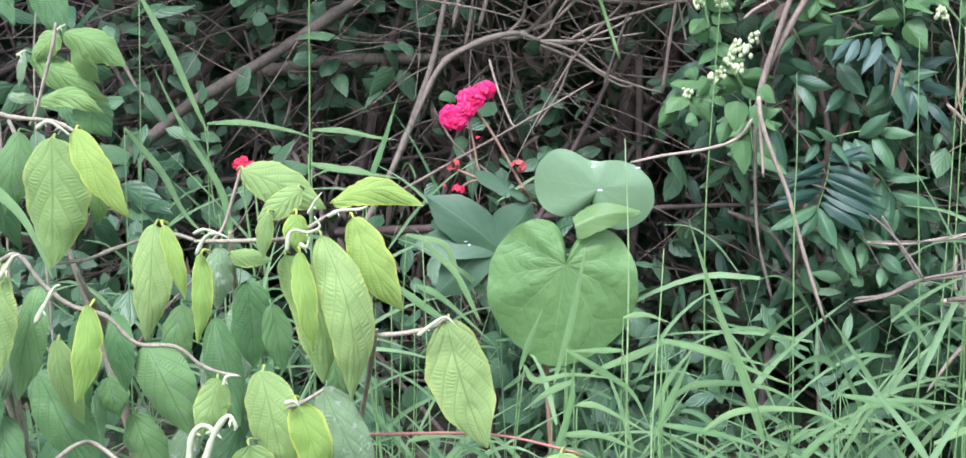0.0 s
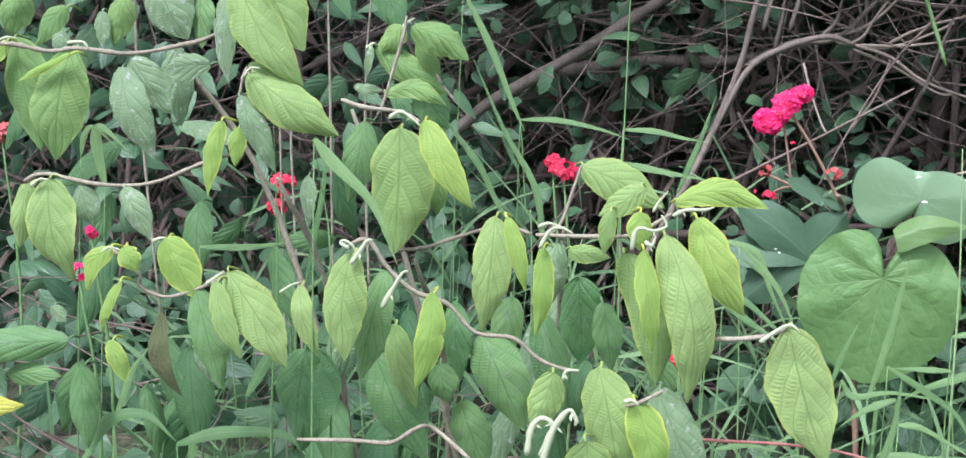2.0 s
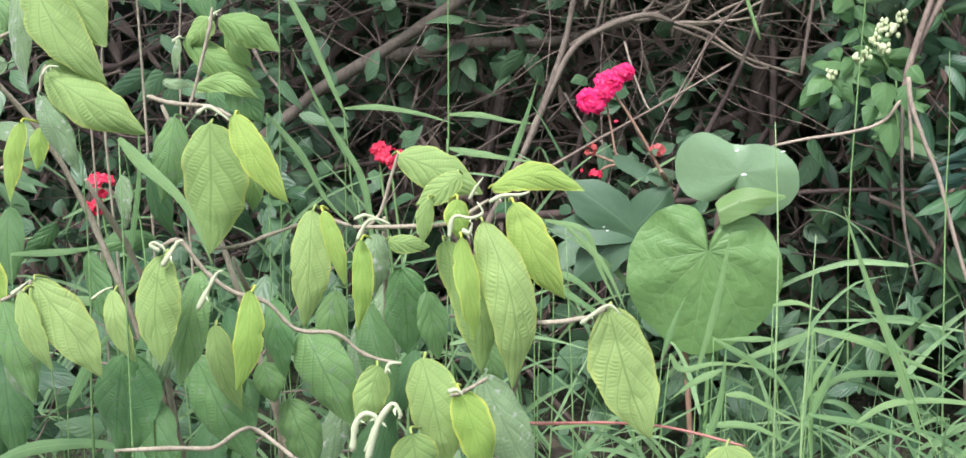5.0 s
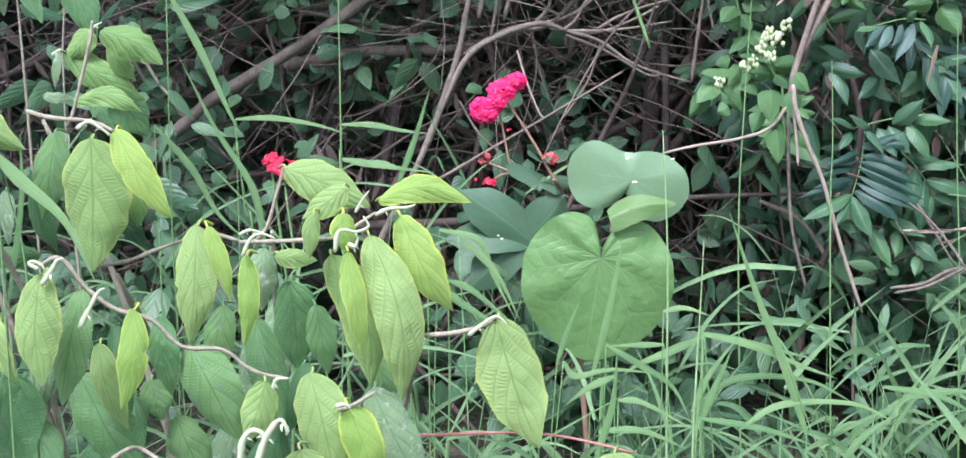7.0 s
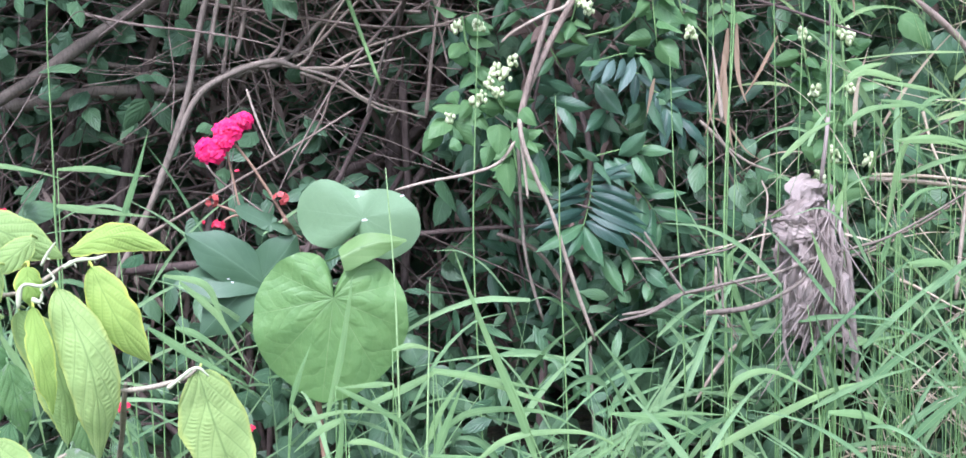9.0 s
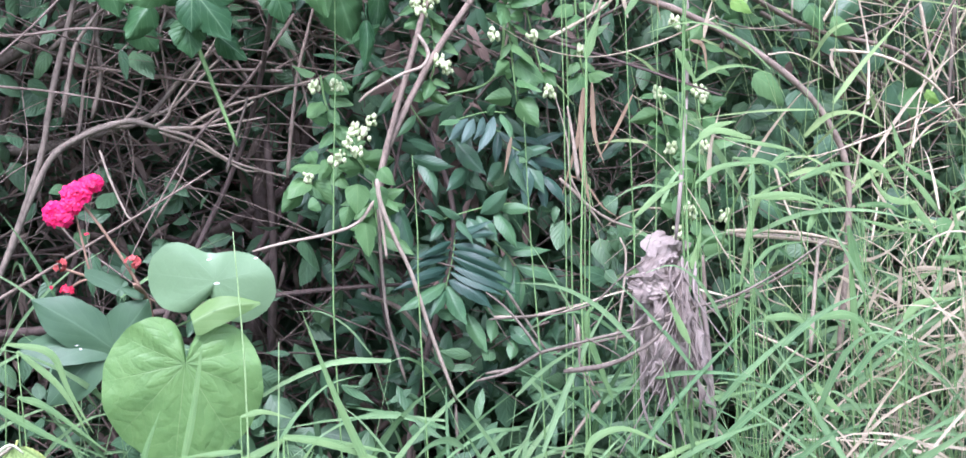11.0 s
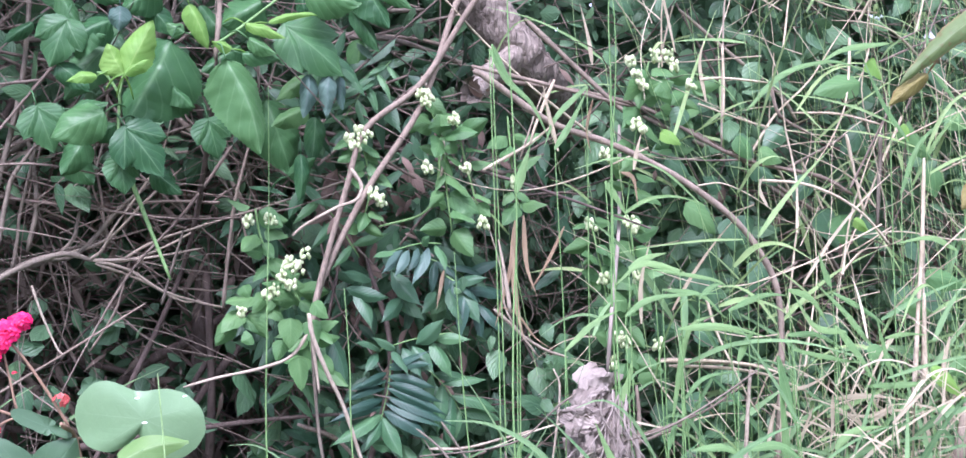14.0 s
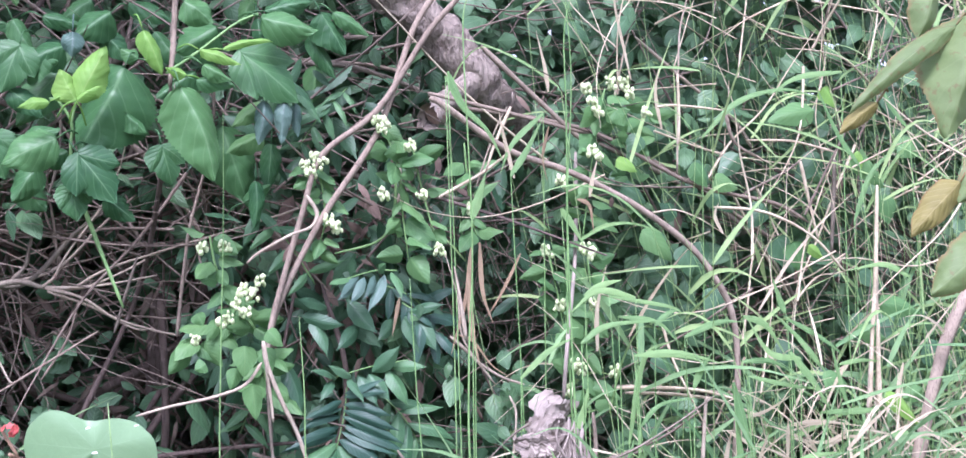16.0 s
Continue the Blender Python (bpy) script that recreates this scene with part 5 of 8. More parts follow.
def leaf_rib(base, tip):
    a, b = Vector(base), Vector(tip)
    return stem([a, (a + b) / 2 + Vector((0.004, -0.004, 0.006)), b], 0.0016, 0.0009, GREENSTEM, ferny, "leaf_axis", 0, 5)


def leaflet(base, tip, width, skin=FEATHER, owner=None):
    """One narrow drooping leaflet of the feathery shrub."""
    SEED[0] += 1
    rng = random.Random(SEED[0])
    bm = bmesh.new()
    sheet(bm, frame_of(base, tip, rng.uniform(-30, 30)), (Vector(tip) - Vector(base)).length, width, lance, 14, 3, rng.uniform(0.05, 0.13), rng.uniform(0.15, 0.35), rng.uniform(-0.1, 0.1), 0, 0.04, 0, rng.uniform(-0.35, 0.35), SEED[0])
    return part("leaflet", bm, skin, owner or ferny)


sapling = thing("broad_leaved_sapling", (0.0, 2.45, gz(0.0, 2.45)), "sapling with broad toothed green leaves and bright young tips", "sapling")


def toothed_leaf(base, tip, width, skin=MULBERRY, roll=0.0, arch=0.06, owner=None):
    SEED[0] += 1
    rng = random.Random(SEED[0])
    bm = bmesh.new()
    a, b = Vector(base), Vector(tip)
    sheet(bm, frame_of(a, b, roll + rng.uniform(-8, 8)), (b - a).length, width, toothed_outline, 44, 6, arch * rng.uniform(0.7, 1.8), rng.uniform(0.22, 0.55), rng.uniform(-0.08, 0.08), 0.016, 0.07, 0.035, rng.uniform(-0.3, 0.3), SEED[0], 0.25)
    bm.normal_update()
    for v in bm.verts:
        v.co += v.normal * (noise.noise(v.co * 45.0 + Vector((SEED[0], 0, 0))) * 0.002 + noise.noise(v.co * 120.0) * 0.001)
    tube(bm, [a, a - (b - a).normalized() * 0.02 + Vector((0, 0.005, 0.004)), a - (b - a).normalized() * 0.035 + Vector((0, 0.02, -0.005))], 0.0014, 0.0016, 5, steps=3)
    return part("leaf", bm, skin, owner or sapling)


def lobed_leaf(base, tip, width, skin=MULBERRY, owner=None):
    """A leaf of three pointed, toothed lobes that run together at the foot."""
    SEED[0] += 1
    rng = random.Random(SEED[0])
    a, b = Vector(base), Vector(tip)
    way = b - a
    m = frame_of(a, b, rng.uniform(-10, 10))
    bm = bmesh.new()
    for k, turn in enumerate((0.0, rng.uniform(34, 44), -rng.uniform(34, 44))):
        ln = way.length * (1.0 if k == 0 else rng.uniform(0.68, 0.8))
        lobe = m @ Matrix.Rotation(radians(turn), 4, "Z") @ Matrix.Translation((0, -0.04 * ln, 0.0012 * k))
        sheet(bm, lobe, ln, width * (0.62 if k == 0 else 0.5), lambda v: oval(v, 0.95, 0.62), 26, 4, rng.uniform(0.03, 0.10), 0.2, rng.uniform(-0.06, 0.06), 0, 0.05, 0.05, 0.0, SEED[0] + k)
    tube(bm, [a, a - way.normalized() * 0.02 + Vector((0, 0.005, 0.004)), a - way.normalized() * 0.035 + Vector((0, 0.02, -0.005))], 0.0014, 0.0016, 5, steps=3)
    return part("leaf", bm, skin, owner or sapling)


def grass_ribbon(bm, points, width, lean=0.3, seed=0, skew=0.0):
    """A narrow blade along a curve, folded at its mid line."""
    uv = bm.loops.layers.uv.verify()
    path = smooth_path(points, 6)
    n, rows = len(path), []
    face = Vector((skew, -1, lean)).normalized()
    for k, q in enumerate(path):
        v = k / (n - 1)
        way = (path[min(k + 1, n - 1)] - path[max(k - 1, 0)]).normalized()
        side = way.cross(face).normalized()
        up = side.cross(way)
        h = max(width / 2 * ribbon(v), width * 0.02)
        rows.append([(bm.verts.new(q + side * h * u + up * (-0.3 * h * abs(u))), (u + 1) / 2, v) for u in (-1, 0, 1)])
    for r, s in zip(rows, rows[1:]):
        for j in (0, 1):
            c = (r[j], r[j + 1], s[j + 1], s[j])
            f = bm.faces.new([e[0] for e in c])
            for loop, e in zip(f.loops, c):
                loop[uv].uv = (e[1], e[2])


def grass_stalk(points, width, skin=BLADE, lean=0.3, skew=0.0):
    """One grass stalk: a thin culm from the ground and the broad blade that leaves it."""
    SEED[0] += 1
    rng = random.Random(SEED[0])
    top = Vector(points[0])
    x, y = top.x + rng.uniform(-0.05, 0.05), top.y + rng.uniform(0.0, 0.05)
    own = thing("grass_stalk", (x, y, gz(x, y)), "green grass stalk with a long tapering blade", "grass", "grass stalks")
    foot = Vector((x, y, gz(x, y) - 0.01))
    stem([foot, foot.lerp(top, 0.55) + Vector((rng.uniform(-0.015, 0.015), 0.0, 0.0)), top], 0.0014, 0.0009, GREENSTEM, own, "culm", 0.0, 5)
    bm = bmesh.new()
    grass_ribbon(bm, points, width, lean, 0, skew)
    return part("blade", bm, skin, own)


def grass_culm(points, r0, r1, skin=GREENSTEM):
    """A bare flowering culm, rooted in the ground."""
    low = Vector(points[0])
    own = thing("grass_culm", (low.x, low.y, gz(low.x, low.y)), "slender upright green grass stem", "grass", "grass stems")
    foot = Vector((low.x + 0.01, low.y, gz(low.x, low.y) - 0.01))
    ends = points if low.z < foot.z + 0.05 else [foot, *points]
    return stem(ends, r0, r1, skin, own, "culm", 0.0, 6)


def dead_sheet(base, tip, width):
    """A crumpled, curled shred of dry leaf."""
    SEED[0] += 1
    rng = random.Random(SEED[0])
    bm = bmesh.new()
    a, b = Vector(base), Vector(tip)
    sheet(bm, frame_of(a, b, rng.uniform(-40, 40)), (b - a).length, width, lambda v: 0.55 + 0.45 * math.sin(math.pi * min(1.0, v + 0.15)) if v < 0.97 else 0.3, 26, 8, rng.uniform(0.0, 0.1), rng.uniform(0.2, 0.6), rng.uniform(-0.15, 0.15), 0.05, 0.12, 0.02, rng.uniform(-1.2, 1.2), SEED[0])
    for v in bm.verts:
        n = noise.noise_vector(v.co * 40.0) * 0.008 + noise.noise_vector(v.co * 85.0) * 0.005 + noise.noise_vector(Vector((v.co.x * 170, v.co.y * 170, v.co.z * 60))) * 0.004
        v.co += n
    return part("shred", bm, DEADLEAF, dead)


def straw_blade(points, width, skin=STRAW):
    """A flat dry blade, bleached and bent."""
    SEED[0] += 1
    bm = bmesh.new()
    grass_ribbon(bm, points, width, 0.2, 0, random.Random(SEED[0]).uniform(-0.5, 0.5))
    return part("blade", bm, skin, dry_grass)


dry_grass = thing("dry_grass_clump", (1.3, 2.05, gz(1.3, 2.05)), "clump of pale dry straw and bent stalks", "grass")
climber_leaf((0.401, 2.070, 1.236), (0.398, 2.070, 1.186), 0.039, VINELEAF)
climber_leaf((0.434, 2.080, 1.231), (0.441, 2.080, 1.186), 0.032, VINELEAF)
climber_leaf((0.410, 2.070, 1.173), (0.414, 2.070, 1.117), 0.032, VINELEAF)
climber_leaf((0.437, 2.060, 1.259), (0.461, 2.060, 1.231), 0.027, VINELEAF)
climber_leaf((0.390, 2.100, 1.200), (0.379, 2.100, 1.165), 0.026, VINELEAF)
climber_leaf((0.451, 2.100, 1.169), (0.470, 2.100, 1.137), 0.026, VINELEAF)
climber_leaf((0.344, 2.120, 1.209), (0.326, 2.120, 1.199), 0.026, VINELEAF)
climber_leaf((0.333, 2.120, 1.290), (0.343, 2.120, 1.270), 0.026, VINELEAF)
stem([(0.474, 2.120, 0.903), (0.449, 2.120, 1.006), (0.442, 2.120, 1.108), (0.441, 2.120, 1.219)], 0.0025, 0.0030, BARK, climber)
stem([(0.440, 2.120, 1.209), (0.458, 2.120, 1.289), (0.511, 2.120, 1.449), (0.547, 2.120, 1.541), (0.645, 2.120, 1.616), (0.738, 2.120, 1.747), (0.804, 2.120, 1.821), (0.832, 2.120, 1.896)], 0.0050, 0.0050, VINE, climber)
stem([(0.445, 2.130, 1.219), (0.464, 2.130, 1.294), (0.544, 2.130, 1.437), (0.646, 2.130, 1.581), (0.713, 2.130, 1.749), (0.757, 2.130, 1.823), (0.766, 2.130, 1.897)], 0.0061, 0.0051, VINE, climber)
stem([(0.424, 2.020, 1.243), (0.429, 2.020, 1.204), (0.450, 2.020, 1.145), (0.473, 2.020, 1.090), (0.501, 2.020, 0.991), (0.536, 2.020, 0.885)], 0.0038, 0.0029, PALETWIG, climber)
stem([(0.428, 2.030, 1.214), (0.433, 2.030, 1.155), (0.436, 2.030, 1.116)], 0.0029, 0.0019, PALETWIG, climber)
stem([(0.431, 2.080, 1.211), (0.401, 2.080, 1.174), (0.352, 2.080, 1.158), (0.284, 2.080, 1.148), (0.231, 2.080, 1.137)], 0.0030, 0.0020, PALETWIG, climber)
stem([(0.511, 2.080, 1.472), (0.527, 2.080, 1.444), (0.518, 2.080, 1.421), (0.482, 2.080, 1.408), (0.431, 2.080, 1.382), (0.411, 2.080, 1.366)], 0.0035, 0.0020, PALETWIG, climber)
stem([(0.525, 2.300, 1.338), (0.469, 2.300, 1.090), (0.483, 2.300, 0.931)], 0.0033, 0.0022, DARKBARK, climber)
stem([(0.433, 2.300, 1.038), (0.509, 2.300, 0.999), (0.571, 2.300, 0.905)], 0.0044, 0.0033, VINE, climber)
stem([(0.715, 2.040, 1.624), (0.741, 2.040, 1.609), (0.844, 2.040, 1.536), (0.951, 2.040, 1.497), (1.061, 2.040, 1.442), (1.161, 2.040, 1.370), (1.216, 2.040, 1.303), (1.247, 2.040, 1.226), (1.246, 2.040, 1.097), (1.216, 2.040, 0.842)], 0.0055, 0.0055, VINE, climber)
stem([(0.791, 2.250, 1.641), (0.979, 2.250, 1.614), (1.112, 2.250, 1.578), (1.285, 2.250, 1.487), (1.411, 2.250, 1.400), (1.542, 2.250, 1.322)], 0.0045, 0.0033, VINE, climber)
stem([(1.120, 2.300, 1.572), (1.271, 2.300, 1.497), (1.438, 2.300, 1.383), (1.540, 2.300, 1.231)], 0.0047, 0.0035, BARK, climber)
stem([(0.676, 2.250, 1.646), (0.707, 2.250, 1.574), (0.708, 2.250, 1.485), (0.681, 2.250, 1.409)], 0.0028, 0.0022, PALETWIG, climber)
stem([(0.704, 2.250, 1.519), (0.694, 2.250, 1.442), (0.664, 2.250, 1.399), (0.585, 2.250, 1.380)], 0.0028, 0.0022, GREENSTEM, climber)
stem([(0.605, 2.100, 0.910), (0.659, 2.100, 0.916), (0.708, 2.100, 0.939), (0.791, 2.100, 0.947), (0.948, 2.100, 0.970), (1.111, 2.100, 1.016)], 0.0031, 0.0031, BARK, climber)
stem([(0.624, 2.100, 1.004), (0.683, 2.100, 1.000), (0.749, 2.100, 1.010), (0.815, 2.100, 1.021)], 0.0026, 0.0021, PALETWIG, climber)
stem([(0.730, 2.050, 0.913), (0.771, 2.050, 0.913), (0.826, 2.050, 0.922), (0.892, 2.050, 0.940)], 0.0051, 0.0031, PALETWIG, climber)
stem([(0.647, 2.100, 1.047), (0.683, 2.100, 0.988), (0.711, 2.100, 0.942)], 0.0026, 0.0021, BARK, climber)
stem([(0.747, 2.100, 1.229), (0.777, 2.100, 1.200), (0.798, 2.100, 1.179), (0.835, 2.100, 1.154), (0.874, 2.100, 1.139)], 0.0031, 0.0021, PALETWIG, climber)
stem([(0.770, 2.100, 0.982), (0.773, 2.100, 0.919), (0.804, 2.100, 0.853)], 0.0031, 0.0021, PALETWIG, climber)
stem([(0.804, 2.100, 0.847), (0.764, 2.100, 0.803), (0.729, 2.100, 0.752)], 0.0042, 0.0021, PALETWIG, climber)
stem([(0.574, 2.200, 0.843), (0.575, 2.200, 0.723), (0.578, 2.200, 0.645)], 0.0032, 0.0021, BARK, climber)
stem([(1.078, 2.200, 1.115), (1.213, 2.200, 1.100), (1.313, 2.200, 1.082), (1.416, 2.200, 1.051)], 0.0045, 0.0034, PALETWIG, climber)
stem([(1.627, 1.900, 1.262), (1.568, 1.900, 1.159), (1.513, 1.900, 1.005), (1.489, 1.900, 0.924)], 0.0107, 0.0118, VINE, climber)
stem([(1.183, 2.250, 1.770), (1.282, 2.250, 1.687), (1.383, 2.250, 1.608), (1.420, 2.250, 1.553)], 0.0035, 0.0035, PALETWIG, climber)
bud_cluster((0.347, 2.120, 1.393), 0.0090, 13, CREAM, climber, 'flower_head')
bud_cluster((0.382, 2.120, 1.395), 0.0090, 13, CREAM, climber, 'flower_head')
bud_cluster((0.435, 2.120, 1.339), 0.0091, 13, CREAM, climber, 'flower_head')
bud_cluster((0.423, 2.120, 1.316), 0.0091, 13, CREAM, climber, 'flower_head')
bud_cluster((0.406, 2.120, 1.324), 0.0090, 13, CREAM, climber, 'flower_head')
bud_cluster((0.398, 2.120, 1.302), 0.0090, 13, CREAM, climber, 'flower_head')
bud_cluster((0.382, 2.120, 1.281), 0.0090, 13, CREAM, climber, 'flower_head')
bud_cluster((0.410, 2.120, 1.287), 0.0091, 13, CREAM, climber, 'flower_head')
bud_cluster((0.371, 2.120, 1.274), 0.0090, 13, CREAM, climber, 'flower_head')
bud_cluster((0.331, 2.120, 1.248), 0.0090, 13, CREAM, climber, 'flower_head')
bud_cluster((0.517, 2.120, 1.528), 0.0092, 13, CREAM, climber, 'flower_head')
bud_cluster((0.536, 2.120, 1.539), 0.0092, 13, CREAM, climber, 'flower_head')
bud_cluster((0.546, 2.120, 1.525), 0.0092, 13, CREAM, climber, 'flower_head')
bud_cluster((0.527, 2.120, 1.515), 0.0092, 13, CREAM, climber, 'flower_head')
bud_cluster((0.552, 2.120, 1.433), 0.0092, 13, CREAM, climber, 'flower_head')
bud_cluster((0.567, 2.120, 1.421), 0.0092, 13, CREAM, climber, 'flower_head')
bud_cluster((0.644, 2.120, 1.599), 0.0093, 13, CREAM, climber, 'flower_head')
bud_cluster((0.657, 2.120, 1.592), 0.0093, 13, CREAM, climber, 'flower_head')
bud_cluster((0.651, 2.120, 1.585), 0.0093, 13, CREAM, climber, 'flower_head')
bud_cluster((0.698, 2.120, 1.556), 0.0094, 13, CREAM, climber, 'flower_head')
bud_cluster((0.741, 2.120, 1.377), 0.0094, 13, CREAM, climber, 'flower_head')
bud_cluster((0.713, 2.120, 1.469), 0.0094, 13, CREAM, climber, 'flower_head')
bud_cluster((0.988, 2.030, 1.636), 0.0093, 13, CREAM, climber, 'flower_head')
bud_cluster((0.998, 2.030, 1.610), 0.0094, 13, CREAM, climber, 'flower_head')
bud_cluster((1.006, 2.030, 1.599), 0.0094, 13, CREAM, climber, 'flower_head')
bud_cluster((1.033, 2.030, 1.646), 0.0094, 13, CREAM, climber, 'flower_head')
bud_cluster((1.058, 2.030, 1.646), 0.0094, 13, CREAM, climber, 'flower_head')
bud_cluster((1.066, 2.030, 1.630), 0.0094, 13, CREAM, climber, 'flower_head')
bud_cluster((0.993, 2.030, 1.530), 0.0094, 13, CREAM, climber, 'flower_head')
bud_cluster((1.004, 2.030, 1.521), 0.0094, 13, CREAM, climber, 'flower_head')
bud_cluster((1.099, 2.030, 1.598), 0.0095, 13, CREAM, climber, 'flower_head')
bud_cluster((0.935, 2.030, 1.478), 0.0093, 13, CREAM, climber, 'flower_head')
bud_cluster((0.902, 2.030, 1.364), 0.0092, 13, CREAM, climber, 'flower_head')
bud_cluster((0.971, 2.030, 1.366), 0.0093, 13, CREAM, climber, 'flower_head')
bud_cluster((0.980, 2.030, 1.356), 0.0093, 13, CREAM, climber, 'flower_head')
bud_cluster((0.919, 2.030, 1.274), 0.0093, 13, CREAM, climber, 'flower_head')
bud_cluster((0.982, 2.030, 1.272), 0.0093, 13, CREAM, climber, 'flower_head')
bud_cluster((0.941, 2.030, 1.171), 0.0093, 13, CREAM, climber, 'flower_head')
bud_cluster((0.952, 2.030, 1.164), 0.0093, 13, CREAM, climber, 'flower_head')
bud_cluster((1.013, 2.030, 1.156), 0.0094, 13, CREAM, climber, 'flower_head')
bud_cluster((0.804, 2.120, 1.442), 0.0095, 13, CREAM, climber, 'flower_head')
bud_cluster((0.649, 2.120, 1.474), 0.0093, 13, CREAM, climber, 'flower_head')
bud_cluster((0.928, 2.030, 1.131), 0.0093, 13, CREAM, climber, 'flower_head')
leafy_vine([(0.364, 2.180, 1.417), (0.372, 2.180, 1.365), (0.395, 2.180, 1.313), (0.438, 2.180, 1.248)], 0.0022, 9, 0.050)
leafy_vine([(0.325, 2.180, 1.234), (0.368, 2.180, 1.273), (0.409, 2.180, 1.291), (0.438, 2.180, 1.248)], 0.0022, 8, 0.050)
leafy_vine([(0.442, 2.170, 1.238), (0.444, 2.170, 1.186), (0.452, 2.170, 1.134)], 0.0021, 5, 0.060)
leafy_vine([(0.537, 2.150, 1.539), (0.550, 2.150, 1.492), (0.552, 2.150, 1.429), (0.534, 2.150, 1.378)], 0.0021, 7, 0.050)
leafy_vine([(0.659, 2.180, 1.609), (0.688, 2.180, 1.534), (0.694, 2.180, 1.448), (0.701, 2.180, 1.362)], 0.0022, 9, 0.055)
leafy_vine([(0.717, 2.180, 1.565), (0.730, 2.180, 1.490), (0.757, 2.180, 1.370)], 0.0022, 6, 0.050)
leafy_vine([(1.052, 2.100, 1.647), (1.037, 2.100, 1.593), (1.022, 2.100, 1.529), (1.006, 2.100, 1.443), (0.990, 2.100, 1.358)], 0.0021, 10, 0.055)
leafy_vine([(1.002, 2.100, 1.357), (1.003, 2.100, 1.271), (0.980, 2.100, 1.165), (0.998, 2.100, 1.068)], 0.0021, 9, 0.055)
leafy_vine([(0.936, 2.120, 1.371), (0.953, 2.120, 1.274), (0.965, 2.120, 1.176)], 0.0021, 8, 0.050)
leafy_vine([(0.818, 2.200, 1.566), (0.824, 2.200, 1.445), (0.833, 2.200, 1.401)], 0.0022, 6, 0.050)
leafy_vine([(1.156, 2.150, 1.615), (1.116, 2.150, 1.554), (1.121, 2.150, 1.432)], 0.0021, 8, 0.050)
rib = leaf_rib((0.583, 2.180, 1.152), (0.557, 2.170, 1.045))
leaflet((0.575, 2.170, 1.134), (0.649, 2.140, 1.139), 0.017, FEATHER, rib)
leaflet((0.574, 2.170, 1.123), (0.653, 2.140, 1.099), 0.019, FEATHER, rib)
leaflet((0.572, 2.170, 1.113), (0.665, 2.140, 1.072), 0.019, FEATHER, rib)
leaflet((0.570, 2.170, 1.103), (0.672, 2.140, 1.049), 0.020, FEATHER, rib)
leaflet((0.567, 2.170, 1.090), (0.679, 2.140, 1.032), 0.020, FEATHER, rib)
leaflet((0.566, 2.170, 1.078), (0.660, 2.140, 1.030), 0.020, FEATHER, rib)
leaflet((0.563, 2.170, 1.064), (0.635, 2.140, 1.009), 0.028, FEATHER, rib)
leaflet((0.576, 2.170, 1.140), (0.643, 2.140, 1.163), 0.016, FEATHER, rib)
leaflet((0.572, 2.170, 1.129), (0.510, 2.140, 1.109), 0.015, FEATHER, rib)
leaflet((0.571, 2.170, 1.115), (0.495, 2.140, 1.104), 0.016, FEATHER, rib)
leaflet((0.568, 2.170, 1.103), (0.488, 2.140, 1.085), 0.016, FEATHER, rib)
leaflet((0.565, 2.170, 1.086), (0.480, 2.140, 1.071), 0.016, FEATHER, rib)
leaflet((0.562, 2.170, 1.072), (0.458, 2.140, 1.054), 0.019, FEATHER, rib)
leaflet((0.560, 2.170, 1.059), (0.463, 2.140, 1.015), 0.026, LEAFLET, rib)
leaflet((0.559, 2.170, 1.049), (0.521, 2.140, 1.003), 0.019, LEAFLET, rib)
leaflet((0.561, 2.170, 1.055), (0.588, 2.140, 0.984), 0.029, LEAFLET, rib)
rib = leaf_rib((0.692, 2.180, 1.189), (0.548, 2.170, 1.165))
leaflet((0.625, 2.170, 1.173), (0.669, 2.140, 1.217), 0.030, GLOSSY, rib)
leaflet((0.656, 2.170, 1.181), (0.717, 2.140, 1.177), 0.020, LEAFLET, rib)
leaflet((0.651, 2.170, 1.179), (0.680, 2.140, 1.111), 0.030, LEAFLET, rib)
leaflet((0.619, 2.170, 1.171), (0.648, 2.140, 1.124), 0.030, GLOSSY, rib)
leaflet((0.601, 2.170, 1.168), (0.626, 2.140, 1.117), 0.026, GLOSSY, rib)
leaflet((0.582, 2.170, 1.166), (0.603, 2.140, 1.123), 0.021, GLOSSY, rib)
leaflet((0.591, 2.170, 1.168), (0.543, 2.140, 1.192), 0.019, GLOSSY, rib)
leaflet((0.564, 2.170, 1.166), (0.512, 2.140, 1.184), 0.017, GLOSSY, rib)
leaflet((0.558, 2.170, 1.164), (0.528, 2.140, 1.131), 0.017, GLOSSY, rib)
rib = leaf_rib((0.675, 2.160, 1.344), (0.586, 2.150, 1.335))
leaflet((0.606, 2.150, 1.336), (0.562, 2.120, 1.298), 0.020, BLUISH, rib)
leaflet((0.616, 2.150, 1.336), (0.582, 2.120, 1.291), 0.018, BLUISH, rib)
leaflet((0.633, 2.150, 1.338), (0.605, 2.120, 1.298), 0.017, BLUISH, rib)
leaflet((0.651, 2.150, 1.338), (0.611, 2.120, 1.273), 0.022, BLUISH, rib)
leaflet((0.662, 2.150, 1.342), (0.671, 2.120, 1.295), 0.020, LEAFLET, rib)
leaflet((0.595, 2.150, 1.334), (0.546, 2.120, 1.324), 0.016, LEAFLET, rib)
leaflet((0.640, 2.150, 1.340), (0.648, 2.120, 1.358), 0.016, LEAFLET, rib)
